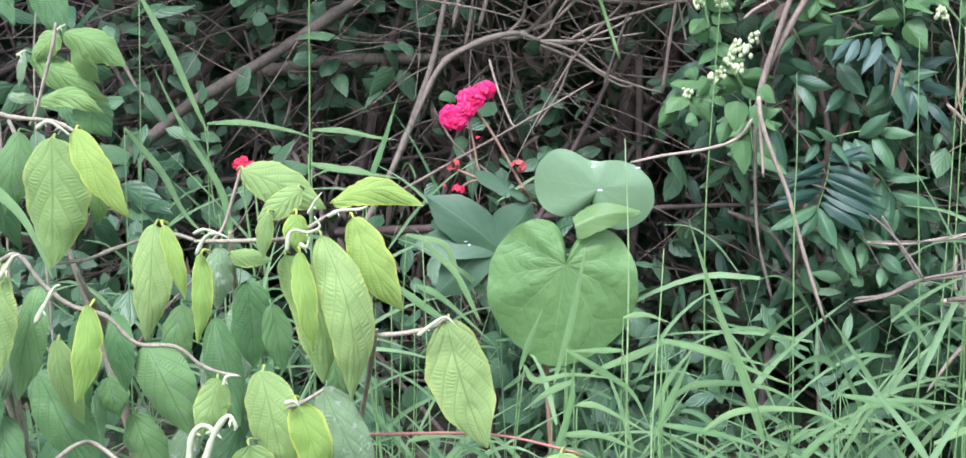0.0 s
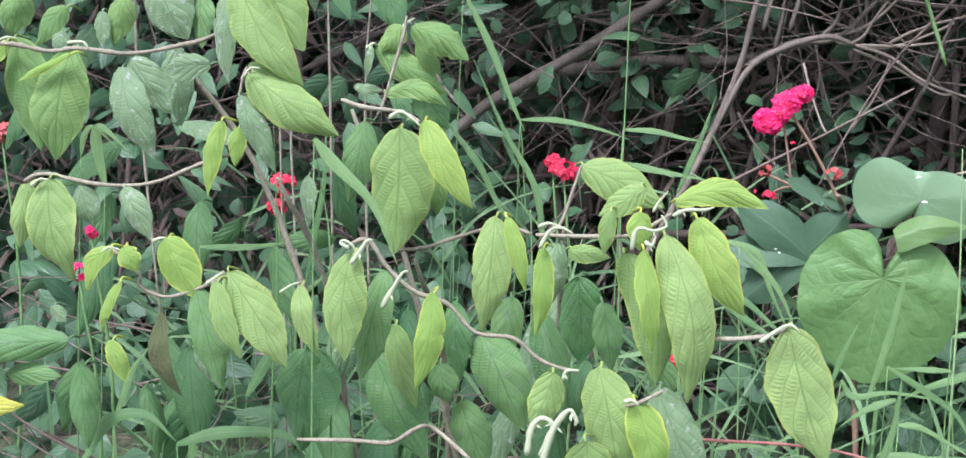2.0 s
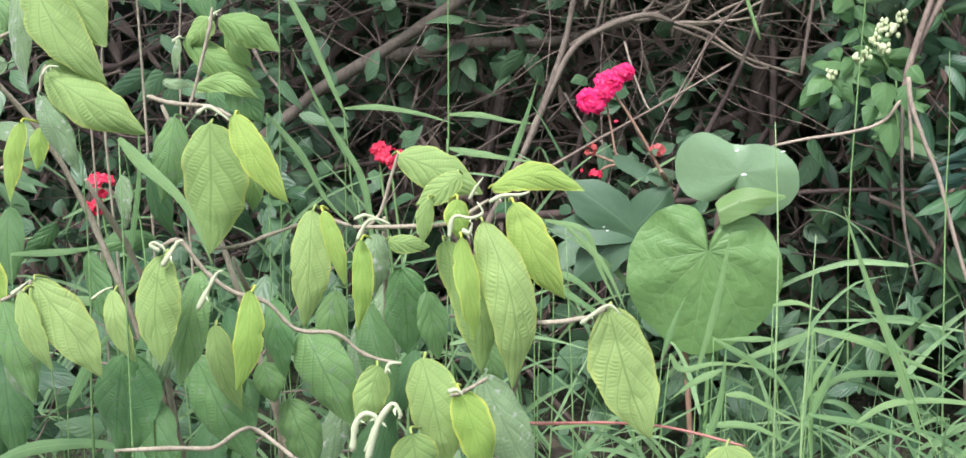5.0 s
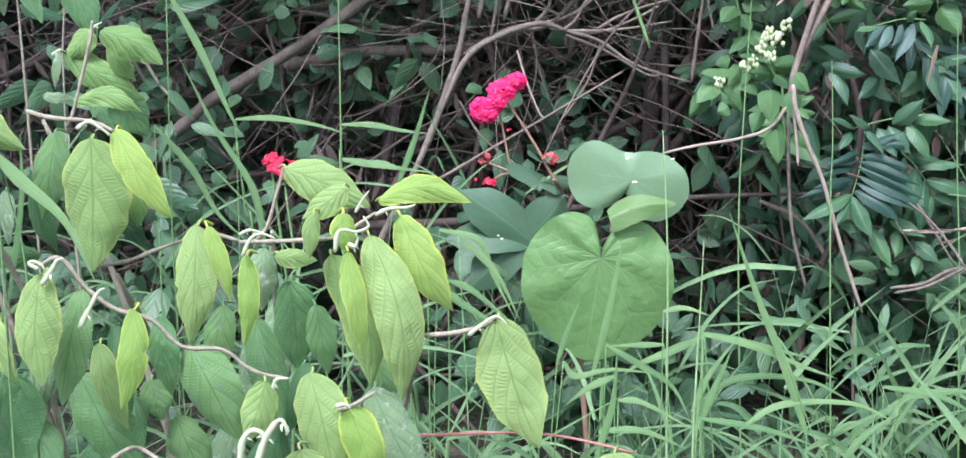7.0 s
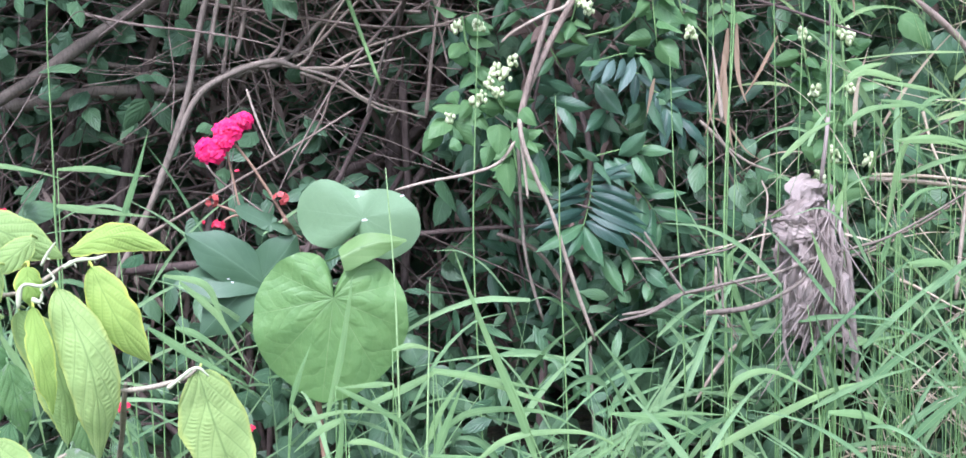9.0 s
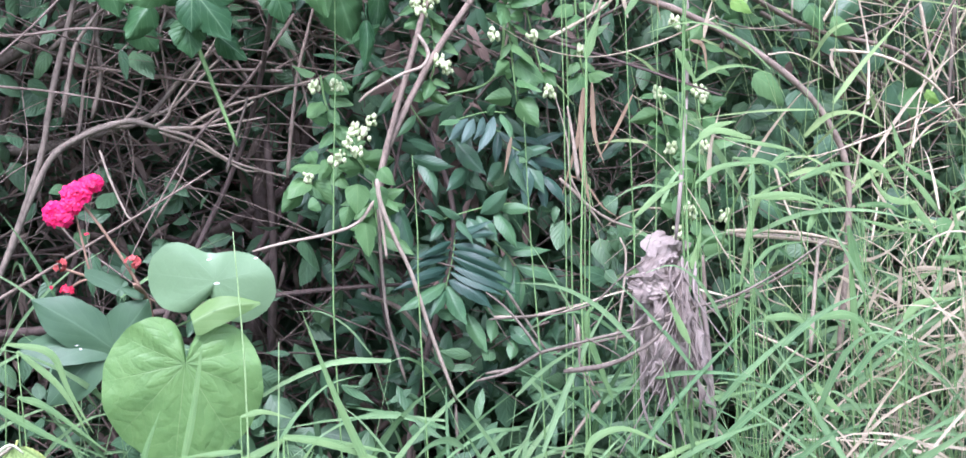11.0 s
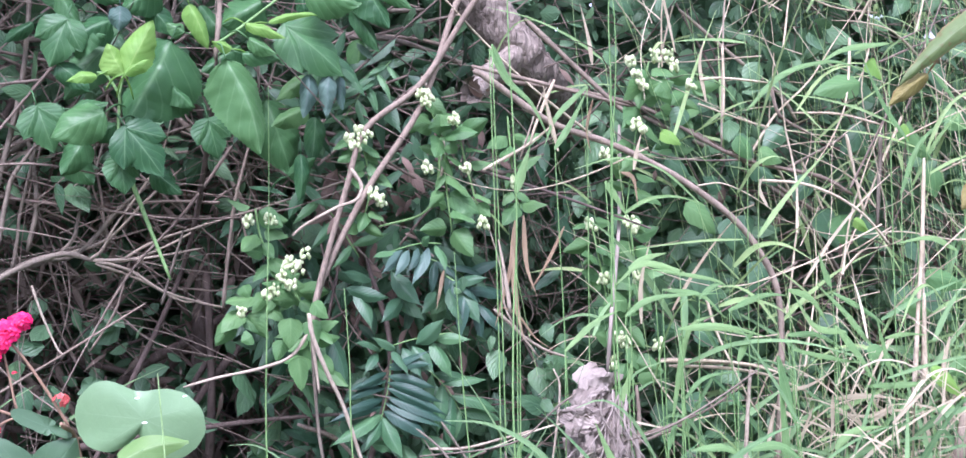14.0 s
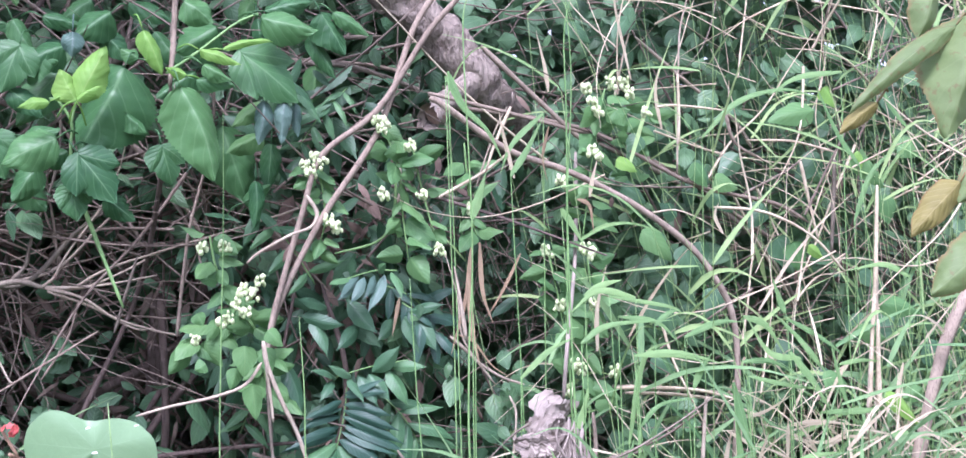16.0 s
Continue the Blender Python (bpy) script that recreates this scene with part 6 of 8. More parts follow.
leaflet((0.693, 2.190, 1.266), (0.707, 2.160, 1.200), 0.030, GLOSSY)
leaflet((0.712, 2.190, 1.263), (0.739, 2.160, 1.201), 0.030, GLOSSY)
leaflet((0.593, 2.190, 1.299), (0.637, 2.160, 1.238), 0.033, GLOSSY)
leaflet((0.512, 2.190, 1.276), (0.585, 2.160, 1.256), 0.026, GLOSSY)
leaflet((0.527, 2.190, 1.271), (0.548, 2.160, 1.204), 0.028, GLOSSY)
leaflet((0.699, 2.190, 1.272), (0.758, 2.160, 1.282), 0.021, GLOSSY)
leaflet((0.610, 2.190, 1.253), (0.564, 2.160, 1.214), 0.028, GLOSSY)
leaflet((0.671, 2.190, 1.260), (0.634, 2.160, 1.225), 0.026, GLOSSY)
leaflet((0.479, 2.190, 1.202), (0.500, 2.160, 1.103), 0.035, GLOSSY)
leaflet((0.558, 2.190, 1.287), (0.500, 2.160, 1.304), 0.023, GLOSSY)
leaflet((0.630, 2.190, 1.011), (0.682, 2.160, 0.984), 0.023, LEAFLET)
leaflet((0.646, 2.190, 0.994), (0.631, 2.160, 0.951), 0.028, LEAFLET)
leaflet((0.673, 2.190, 0.975), (0.707, 2.160, 0.939), 0.026, LEAFLET)
leaflet((0.682, 2.190, 0.953), (0.664, 2.160, 0.917), 0.023, LEAFLET)
leaflet((0.543, 2.190, 1.008), (0.591, 2.160, 1.002), 0.021, LEAFLET)
leaflet((0.597, 2.190, 1.003), (0.628, 2.160, 0.930), 0.026, LEAFLET)
frond((0.463, 2.200, 1.698), (0.534, 2.200, 1.640), 0.079, 4, 1.30, LEAFLET)
frond((0.549, 2.250, 1.327), (0.443, 2.250, 1.471), 0.081, 4, 1.00, LEAFLET)
frond((0.650, 2.200, 1.128), (0.712, 2.200, 1.037), 0.091, 4, 0.60, LEAFLET)
frond((0.674, 2.260, 1.321), (0.773, 2.260, 1.249), 0.077, 4, 0.90)
frond((0.622, 2.250, 1.674), (0.528, 2.250, 1.566), 0.066, 5, 0.80, LEAFLET)
frond((0.691, 2.200, 1.288), (0.756, 2.200, 1.222), 0.085, 3, 1.00)
frond((0.471, 2.280, 1.201), (0.411, 2.280, 1.075), 0.076, 4, 0.60, LEAFLET)
stem([(0.5, 2.35, gz(0.5, 2.35) - 0.02), (0.52, 2.33, 0.8), (0.595, 2.250, 1.129), (0.564, 2.270, 1.327)], 0.008, 0.004, DARKBARK, ferny)
toothed_leaf((0.237, 2.120, 1.689), (0.160, 2.120, 1.552), 0.128, MULBERRY)
toothed_leaf((0.314, 2.020, 1.641), (0.360, 2.020, 1.494), 0.084, BROADLIGHT)
toothed_leaf((0.160, 2.050, 1.625), (0.139, 2.050, 1.673), 0.044, FRESH)
toothed_leaf((0.165, 2.050, 1.627), (0.208, 2.050, 1.708), 0.052, FRESH)
toothed_leaf((0.122, 2.050, 1.623), (0.076, 2.050, 1.614), 0.020, FRESH)
toothed_leaf((0.162, 2.040, 1.623), (0.199, 2.040, 1.645), 0.018, FRESH)
toothed_leaf((0.130, 2.080, 1.570), (0.047, 2.080, 1.531), 0.067, BROADLIGHT)
toothed_leaf((0.145, 2.200, 1.737), (0.084, 2.200, 1.709), 0.056, MULBERRY)
toothed_leaf((0.140, 2.260, 1.706), (0.064, 2.260, 1.613), 0.068, MULBERRY)
toothed_leaf((0.160, 2.100, 1.741), (0.157, 2.100, 1.700), 0.035, BLUISH)
toothed_leaf((0.146, 2.100, 1.553), (0.109, 2.100, 1.532), 0.037, MULBERRY)
lobed_leaf((0.160, 2.080, 1.546), (0.217, 2.080, 1.463), 0.093, MULBERRY)
lobed_leaf((0.151, 2.100, 1.502), (0.156, 2.100, 1.440), 0.074, MULBERRY)
lobed_leaf((0.416, 2.100, 1.709), (0.515, 2.100, 1.622), 0.115, MULBERRY)
toothed_leaf((0.448, 2.060, 1.758), (0.539, 2.060, 1.737), 0.062, BROADLIGHT)
toothed_leaf((0.463, 2.120, 1.781), (0.544, 2.120, 1.799), 0.041, MULBERRY)
toothed_leaf((0.331, 2.100, 1.791), (0.378, 2.100, 1.756), 0.053, BROADLIGHT)
toothed_leaf((0.392, 2.200, 1.769), (0.324, 2.200, 1.728), 0.082, MULBERRY)
toothed_leaf((0.349, 2.040, 1.700), (0.411, 2.040, 1.677), 0.022, FRESH)
toothed_leaf((0.385, 2.050, 1.704), (0.463, 2.050, 1.717), 0.013, FRESH)
toothed_leaf((0.352, 2.040, 1.677), (0.395, 2.040, 1.652), 0.028, BROADLIGHT)
toothed_leaf((0.326, 2.050, 1.663), (0.295, 2.050, 1.675), 0.020, FRESH)
toothed_leaf((0.265, 2.080, 1.740), (0.292, 2.080, 1.668), 0.032, FRESH)
toothed_leaf((0.341, 2.050, 1.655), (0.400, 2.050, 1.646), 0.030, MULBERRY)
lobed_leaf((0.289, 2.120, 1.560), (0.304, 2.120, 1.493), 0.072, MULBERRY)
toothed_leaf((0.454, 2.100, 1.630), (0.440, 2.100, 1.557), 0.031, BLUISH)
toothed_leaf((0.486, 2.100, 1.630), (0.478, 2.100, 1.558), 0.029, BLUISH)
toothed_leaf((0.507, 2.120, 1.628), (0.509, 2.120, 1.570), 0.020, BLUISH)
toothed_leaf((0.440, 2.150, 1.504), (0.434, 2.150, 1.422), 0.027, MULBERRY)
toothed_leaf((0.404, 2.300, 1.614), (0.442, 2.300, 1.477), 0.090, MULBERRY)
toothed_leaf((0.236, 2.120, 1.613), (0.268, 2.120, 1.580), 0.035, MULBERRY)
toothed_leaf((0.080, 2.200, 1.590), (0.137, 2.200, 1.600), 0.032, MULBERRY)
toothed_leaf((0.065, 2.250, 1.791), (0.101, 2.250, 1.720), 0.037, MULBERRY)
toothed_leaf((0.210, 2.220, 1.761), (0.243, 2.220, 1.715), 0.043, MULBERRY)
toothed_leaf((0.262, 2.200, 1.716), (0.233, 2.200, 1.732), 0.030, BROADLIGHT)
toothed_leaf((0.064, 2.300, 1.530), (0.106, 2.300, 1.472), 0.056, MULBERRY)
toothed_leaf((0.592, 2.200, 1.798), (0.655, 2.200, 1.756), 0.030, MULBERRY)
toothed_leaf((0.550, 2.220, 1.759), (0.596, 2.220, 1.683), 0.032, MULBERRY)
toothed_leaf((0.424, 2.200, 1.471), (0.472, 2.200, 1.501), 0.028, MULBERRY)
toothed_leaf((0.084, 2.200, 1.721), (0.136, 2.200, 1.711), 0.070, MULBERRY)
toothed_leaf((0.472, 2.200, 1.744), (0.453, 2.200, 1.659), 0.074, MULBERRY)
toothed_leaf((0.221, 2.200, 1.793), (0.161, 2.200, 1.751), 0.061, MULBERRY)
toothed_leaf((0.097, 2.200, 1.540), (0.057, 2.200, 1.482), 0.050, MULBERRY)
toothed_leaf((0.200, 2.180, 1.486), (0.246, 2.180, 1.444), 0.040, MULBERRY)
toothed_leaf((0.570, 2.200, 1.798), (0.610, 2.200, 1.723), 0.064, MULBERRY)
stem([(0.152, 2.100, 1.596), (0.157, 2.100, 1.616), (0.162, 2.100, 1.635)], 0.0029, 0.0019, GREENSTEM, sapling)
stem([(0.151, 2.100, 1.510), (0.150, 2.100, 1.558), (0.153, 2.100, 1.596), (0.135, 2.100, 1.630), (0.121, 2.100, 1.635)], 0.0029, 0.0019, GREENSTEM, sapling)
stem([(0.322, 2.120, 1.838), (0.315, 2.120, 1.737), (0.305, 2.120, 1.657)], 0.0050, 0.0040, VINE, sapling)
stem([(0.299, 2.100, 1.674), (0.349, 2.100, 1.708), (0.410, 2.100, 1.754), (0.450, 2.100, 1.773)], 0.0025, 0.0020, GREENSTEM, sapling)
stem([(0.151, 2.150, 1.514), (0.187, 2.150, 1.405), (0.221, 2.150, 1.305)], 0.0039, 0.0029, GREENSTEM, sapling)
stem([(0.0, 2.45, gz(0.0, 2.45) - 0.02), (0.05, 2.4, 0.9), (0.245, 2.450, 1.302), (0.295, 2.250, 1.530), (0.309, 2.130, 1.669)], 0.006, 0.0035, DARKBARK, sapling)
edge_shrub = thing('olive_leaved_shrub', (0.95, 1.3, gz(0.95, 1.3)), 'shrub edge with olive-green and brown-margined leaves', 'shrub')
toothed_leaf((1.215, 1.300, 1.613), (1.146, 1.300, 1.461), 0.096, OLIVE, owner=edge_shrub)
toothed_leaf((1.187, 1.320, 1.602), (1.024, 1.320, 1.491), 0.028, OLIVE, owner=edge_shrub)
toothed_leaf((1.069, 1.320, 1.508), (1.014, 1.320, 1.470), 0.020, TAWNY, owner=edge_shrub)
toothed_leaf((1.163, 1.300, 1.409), (1.088, 1.300, 1.346), 0.039, TAWNY, owner=edge_shrub)
toothed_leaf((1.202, 1.300, 1.345), (1.112, 1.300, 1.276), 0.058, OLIVE, owner=edge_shrub)
toothed_leaf((1.162, 1.320, 1.655), (1.131, 1.320, 1.583), 0.042, OLIVE, owner=edge_shrub)
toothed_leaf((1.210, 1.300, 1.441), (1.158, 1.300, 1.383), 0.044, OLIVE, owner=edge_shrub)
stem([(0.95, 1.3, gz(0.95, 1.3) - 0.02), (1.234, 1.330, 1.104), (1.252, 1.330, 1.329), (1.265, 1.330, 1.482), (1.277, 1.330, 1.636)], 0.007, 0.004, BARK, edge_shrub)
grass_stalk([(-0.530, 1.280, 1.191), (-0.508, 1.280, 1.166), (-0.467, 1.280, 1.126), (-0.439, 1.280, 1.064)], 0.0164)
grass_stalk([(-0.506, 1.900, 1.395), (-0.464, 1.900, 1.315), (-0.426, 1.900, 1.226), (-0.409, 1.900, 1.190)], 0.0133)
grass_stalk([(-0.367, 1.850, 0.987), (-0.381, 1.850, 1.103), (-0.431, 1.850, 1.192), (-0.480, 1.850, 1.297)], 0.0124)
grass_stalk([(-0.181, 1.900, 1.105), (-0.153, 1.900, 1.177), (-0.130, 1.900, 1.248)], 0.0117)
grass_stalk([(-0.432, 2.000, 1.205), (-0.375, 2.000, 1.206), (-0.309, 2.000, 1.194), (-0.262, 2.000, 1.179)], 0.0114)
grass_stalk([(-0.271, 2.000, 1.194), (-0.224, 2.000, 1.193), (-0.177, 2.000, 1.183), (-0.139, 2.000, 1.178)], 0.0113)
grass_stalk([(-0.262, 1.900, 1.147), (-0.208, 1.900, 1.137), (-0.127, 1.900, 1.124)], 0.0135)
grass_stalk([(0.370, 1.700, 0.779), (0.345, 1.700, 0.862), (0.303, 1.700, 0.969), (0.266, 1.700, 1.079)], 0.0163)
grass_stalk([(0.235, 1.720, 0.913), (0.292, 1.720, 0.900), (0.374, 1.720, 0.866), (0.415, 1.720, 0.851)], 0.0106)
grass_stalk([(0.220, 1.720, 0.808), (0.244, 1.720, 0.859), (0.284, 1.720, 0.912)], 0.0115)
grass_stalk([(0.048, 1.720, 0.881), (0.064, 1.720, 0.860), (0.113, 1.720, 0.868), (0.195, 1.720, 0.859)], 0.0107)
grass_stalk([(0.105, 1.720, 0.902), (0.154, 1.720, 0.872), (0.195, 1.720, 0.842), (0.220, 1.720, 0.792)], 0.0115)
grass_stalk([(0.241, 1.750, 0.818), (0.291, 1.750, 0.847), (0.382, 1.750, 0.842), (0.448, 1.750, 0.808)], 0.0117)
grass_stalk([(0.182, 1.720, 0.946), (0.211, 1.720, 0.950), (0.247, 1.720, 0.938)], 0.0098)
grass_stalk([(-0.090, 1.750, 1.049), (-0.041, 1.750, 0.998), (-0.008, 1.750, 0.930)], 0.0108)
grass_stalk([(-0.133, 1.750, 0.991), (-0.075, 1.750, 0.948), (-0.008, 1.750, 0.905)], 0.0133)
grass_stalk([(0.115, 1.700, 0.864), (0.079, 1.700, 0.848), (0.046, 1.700, 0.823)], 0.0122)
grass_stalk([(0.117, 1.680, 0.836), (0.149, 1.680, 0.832), (0.217, 1.680, 0.794)], 0.0105)
grass_stalk([(0.093, 1.680, 0.795), (0.149, 1.680, 0.794), (0.206, 1.680, 0.769)], 0.0121)
grass_stalk([(0.225, 1.700, 0.805), (0.314, 1.700, 0.788), (0.387, 1.700, 0.762)], 0.0114)
grass_stalk([(0.281, 1.700, 0.788), (0.337, 1.700, 0.821), (0.434, 1.700, 0.820), (0.498, 1.700, 0.787)], 0.0114)
grass_stalk([(0.390, 1.600, 0.772), (0.420, 1.600, 0.807), (0.470, 1.600, 0.838)], 0.0122)
grass_stalk([(0.180, 1.700, 0.905), (0.143, 1.700, 0.905), (0.103, 1.700, 0.904)], 0.0097)
grass_stalk([(-0.110, 1.700, 0.782), (-0.068, 1.700, 0.790), (-0.019, 1.700, 0.782)], 0.0099)
grass_stalk([(-0.506, 1.800, 1.203), (-0.457, 1.800, 1.142), (-0.425, 1.800, 1.082), (-0.383, 1.800, 1.038)], 0.0119)
grass_stalk([(-0.317, 1.750, 0.993), (-0.285, 1.750, 0.925), (-0.270, 1.750, 0.839)], 0.0126)
grass_stalk([(0.078, 1.600, 0.774), (0.101, 1.600, 0.848), (0.108, 1.600, 0.918)], 0.0116)
grass_stalk([(-0.883, 1.450, 0.776), (-0.849, 1.450, 0.829), (-0.800, 1.450, 0.841), (-0.759, 1.450, 0.810)], 0.0200)
grass_stalk([(-0.736, 1.400, 0.821), (-0.682, 1.400, 0.839), (-0.606, 1.400, 0.843), (-0.575, 1.400, 0.820)], 0.0185)
grass_stalk([(-0.909, 1.500, 1.155), (-0.905, 1.500, 1.178), (-0.892, 1.500, 1.190), (-0.859, 1.500, 1.164)], 0.0109)
grass_stalk([(-0.793, 1.600, 1.032), (-0.714, 1.600, 1.036), (-0.647, 1.600, 1.048)], 0.0115)
grass_stalk([(-0.866, 1.500, 0.816), (-0.841, 1.500, 0.882), (-0.816, 1.500, 0.916)], 0.0119)
grass_stalk([(-0.757, 1.600, 0.976), (-0.662, 1.600, 0.974), (-0.612, 1.600, 1.009)], 0.0147)
grass_stalk([(-0.549, 1.500, 0.995), (-0.535, 1.500, 0.904), (-0.505, 1.500, 0.796)], 0.0083)
grass_stalk([(-0.646, 1.600, 0.991), (-0.623, 1.600, 1.121), (-0.620, 1.600, 1.201)], 0.0097)
grass_stalk([(-0.121, 1.900, 1.041), (-0.064, 1.900, 1.024), (-0.042, 1.900, 0.970), (-0.012, 1.900, 0.906)], 0.0128)
grass_stalk([(-0.109, 1.900, 0.966), (-0.069, 1.900, 0.946), (0.011, 1.900, 0.873)], 0.0129)
grass_stalk([(0.845, 1.800, 0.982), (0.827, 1.800, 1.020), (0.808, 1.800, 1.067)], 0.0155)
grass_stalk([(0.637, 1.800, 0.748), (0.733, 1.800, 0.788), (0.832, 1.800, 0.826), (0.901, 1.800, 0.839)], 0.0162)
grass_stalk([(0.659, 1.750, 0.842), (0.678, 1.750, 0.867), (0.725, 1.750, 0.874), (0.800, 1.750, 0.834)], 0.0140)
grass_stalk([(0.487, 1.750, 0.831), (0.567, 1.750, 0.815), (0.620, 1.750, 0.784)], 0.0129)
grass_stalk([(0.526, 1.800, 0.799), (0.592, 1.800, 0.811), (0.676, 1.800, 0.803)], 0.0124)
grass_stalk([(0.809, 1.750, 0.809), (0.876, 1.750, 0.796), (0.924, 1.750, 0.754)], 0.0151)
grass_stalk([(1.045, 1.800, 0.907), (1.075, 1.800, 0.871), (1.106, 1.800, 0.840)], 0.0150)
grass_stalk([(0.835, 1.850, 0.873), (0.907, 1.850, 0.886), (0.989, 1.850, 0.894)], 0.0131)
grass_stalk([(0.991, 1.850, 1.004), (1.043, 1.850, 1.001), (1.085, 1.850, 0.969)], 0.0152)
grass_stalk([(1.056, 1.800, 1.005), (1.118, 1.800, 1.001), (1.189, 1.800, 0.920)], 0.0168)
grass_stalk([(0.884, 1.850, 1.217), (0.935, 1.850, 1.242), (1.047, 1.850, 1.243)], 0.0121)
grass_stalk([(0.784, 1.850, 1.170), (0.834, 1.850, 1.210), (0.874, 1.850, 1.226)], 0.0120)
grass_stalk([(0.863, 1.900, 1.075), (0.841, 1.900, 1.018), (0.779, 1.900, 0.994)], 0.0134)
grass_stalk([(0.756, 1.900, 0.890), (0.719, 1.900, 1.007), (0.740, 1.900, 1.044)], 0.0133)
grass_stalk([(0.976, 1.900, 1.049), (1.010, 1.900, 1.182), (1.064, 1.900, 1.209)], 0.0126)
grass_stalk([(0.978, 1.850, 1.282), (0.917, 1.850, 1.295), (0.864, 1.850, 1.260)], 0.0133)
grass_stalk([(0.973, 1.850, 1.192), (1.046, 1.850, 1.192), (1.130, 1.850, 1.167)], 0.0124)
grass_stalk([(1.262, 1.850, 1.169), (1.207, 1.850, 1.182), (1.167, 1.850, 1.243)], 0.0139)
grass_stalk([(1.305, 1.850, 1.146), (1.263, 1.850, 1.199), (1.211, 1.850, 1.251)], 0.0139)
grass_stalk([(1.149, 1.850, 0.938), (1.144, 1.850, 1.040), (1.138, 1.850, 1.118)], 0.0156)
grass_stalk([(0.732, 2.000, 1.653), (0.760, 2.000, 1.603), (0.800, 2.000, 1.562), (0.828, 2.000, 1.501)], 0.0139)
grass_stalk([(0.897, 2.000, 1.591), (0.841, 2.000, 1.541), (0.817, 2.000, 1.492)], 0.0122)
grass_stalk([(1.185, 2.000, 1.546), (1.259, 2.000, 1.608), (1.355, 2.000, 1.629), (1.427, 2.000, 1.607)], 0.0126)
grass_stalk([(1.434, 1.950, 1.652), (1.349, 1.950, 1.642), (1.289, 1.950, 1.611)], 0.0138)
grass_stalk([(0.096, 1.850, 0.828), (0.119, 1.850, 0.911), (0.135, 1.850, 0.991), (0.142, 1.850, 1.031)], 0.0127)
grass_stalk([(0.046, 1.850, 0.847), (0.061, 1.850, 0.894), (0.080, 1.850, 0.939)], 0.0106)
grass_stalk([(0.242, 1.750, 0.906), (0.197, 1.750, 0.886), (0.155, 1.750, 0.869), (0.130, 1.750, 0.853)], 0.0141)
grass_stalk([(0.230, 1.720, 0.790), (0.251, 1.720, 0.840), (0.275, 1.720, 0.895)], 0.0138)
grass_stalk([(0.239, 1.750, 0.910), (0.315, 1.750, 0.892), (0.399, 1.750, 0.869)], 0.0121)
grass_stalk([(-0.707, 1.550, 0.848), (-0.674, 1.550, 0.907), (-0.642, 1.550, 0.949)], 0.0196)
grass_stalk([(-0.762, 1.500, 0.772), (-0.754, 1.500, 0.840), (-0.779, 1.500, 0.886)], 0.0224)
grass_stalk([(-0.928, 1.600, 1.108), (-0.942, 1.600, 1.170), (-0.933, 1.600, 1.187), (-0.897, 1.600, 1.159)], 0.0202)
grass_culm([(-0.263, 1.900, 1.097), (-0.262, 1.900, 1.143), (-0.260, 1.900, 1.276), (-0.258, 1.900, 1.390), (-0.245, 1.900, 1.584), (-0.254, 1.900, 1.773)], 0.0018, 0.0006)
grass_culm([(0.191, 1.750, 0.680), (0.191, 1.750, 0.852), (0.192, 1.750, 1.021), (0.186, 1.750, 1.186)], 0.0024, 0.0008, PALESTEM)
grass_culm([(0.221, 1.720, 0.690), (0.226, 1.720, 0.859), (0.231, 1.720, 0.942), (0.236, 1.720, 1.040)], 0.0021, 0.0007, PALESTEM)
grass_culm([(-0.393, 1.900, 1.008), (-0.404, 1.900, 1.072), (-0.414, 1.900, 1.190), (-0.426, 1.900, 1.235)], 0.0018, 0.0006)
grass_culm([(-0.618, 1.400, 0.798), (-0.613, 1.400, 1.007), (-0.614, 1.400, 1.109), (-0.618, 1.400, 1.203)], 0.0019, 0.0005)
grass_culm([(-0.541, 1.380, 0.942), (-0.544, 1.380, 1.077), (-0.556, 1.380, 1.143), (-0.562, 1.380, 1.186)], 0.0018, 0.0005)
grass_culm([(0.404, 1.700, 0.695), (0.378, 1.700, 0.779), (0.336, 1.700, 0.895)], 0.0016, 0.0006)
grass_culm([(0.823, 1.800, 0.677), (0.813, 1.800, 0.865), (0.801, 1.800, 0.958)], 0.0022, 0.0006)
grass_culm([(0.866, 1.850, 0.658), (0.867, 1.850, 0.946), (0.869, 1.850, 1.227), (0.874, 1.850, 1.437), (0.891, 1.850, 1.639), (0.882, 1.850, 1.838)], 0.0019, 0.0007)
grass_culm([(0.648, 1.900, 0.667), (0.643, 1.900, 0.955), (0.635, 1.900, 1.144), (0.632, 1.900, 1.328)], 0.0019, 0.0007)
grass_culm([(0.700, 1.850, 0.676), (0.704, 1.850, 0.958), (0.716, 1.850, 1.233)], 0.0019, 0.0007)
grass_culm([(0.712, 1.900, 0.971), (0.719, 1.900, 1.201), (0.734, 1.900, 1.389), (0.735, 1.900, 1.702), (0.747, 1.900, 1.769), (0.734, 1.900, 1.835)], 0.0019, 0.0007)
grass_culm([(0.882, 1.900, 1.133), (0.890, 1.900, 1.383), (0.899, 1.900, 1.577), (0.902, 1.900, 1.703), (0.917, 1.900, 1.771), (0.904, 1.900, 1.839)], 0.0019, 0.0007)
grass_culm([(0.357, 2.100, 0.974), (0.366, 2.100, 1.215), (0.378, 2.100, 1.413), (0.386, 2.100, 1.611)], 0.0017, 0.0007)
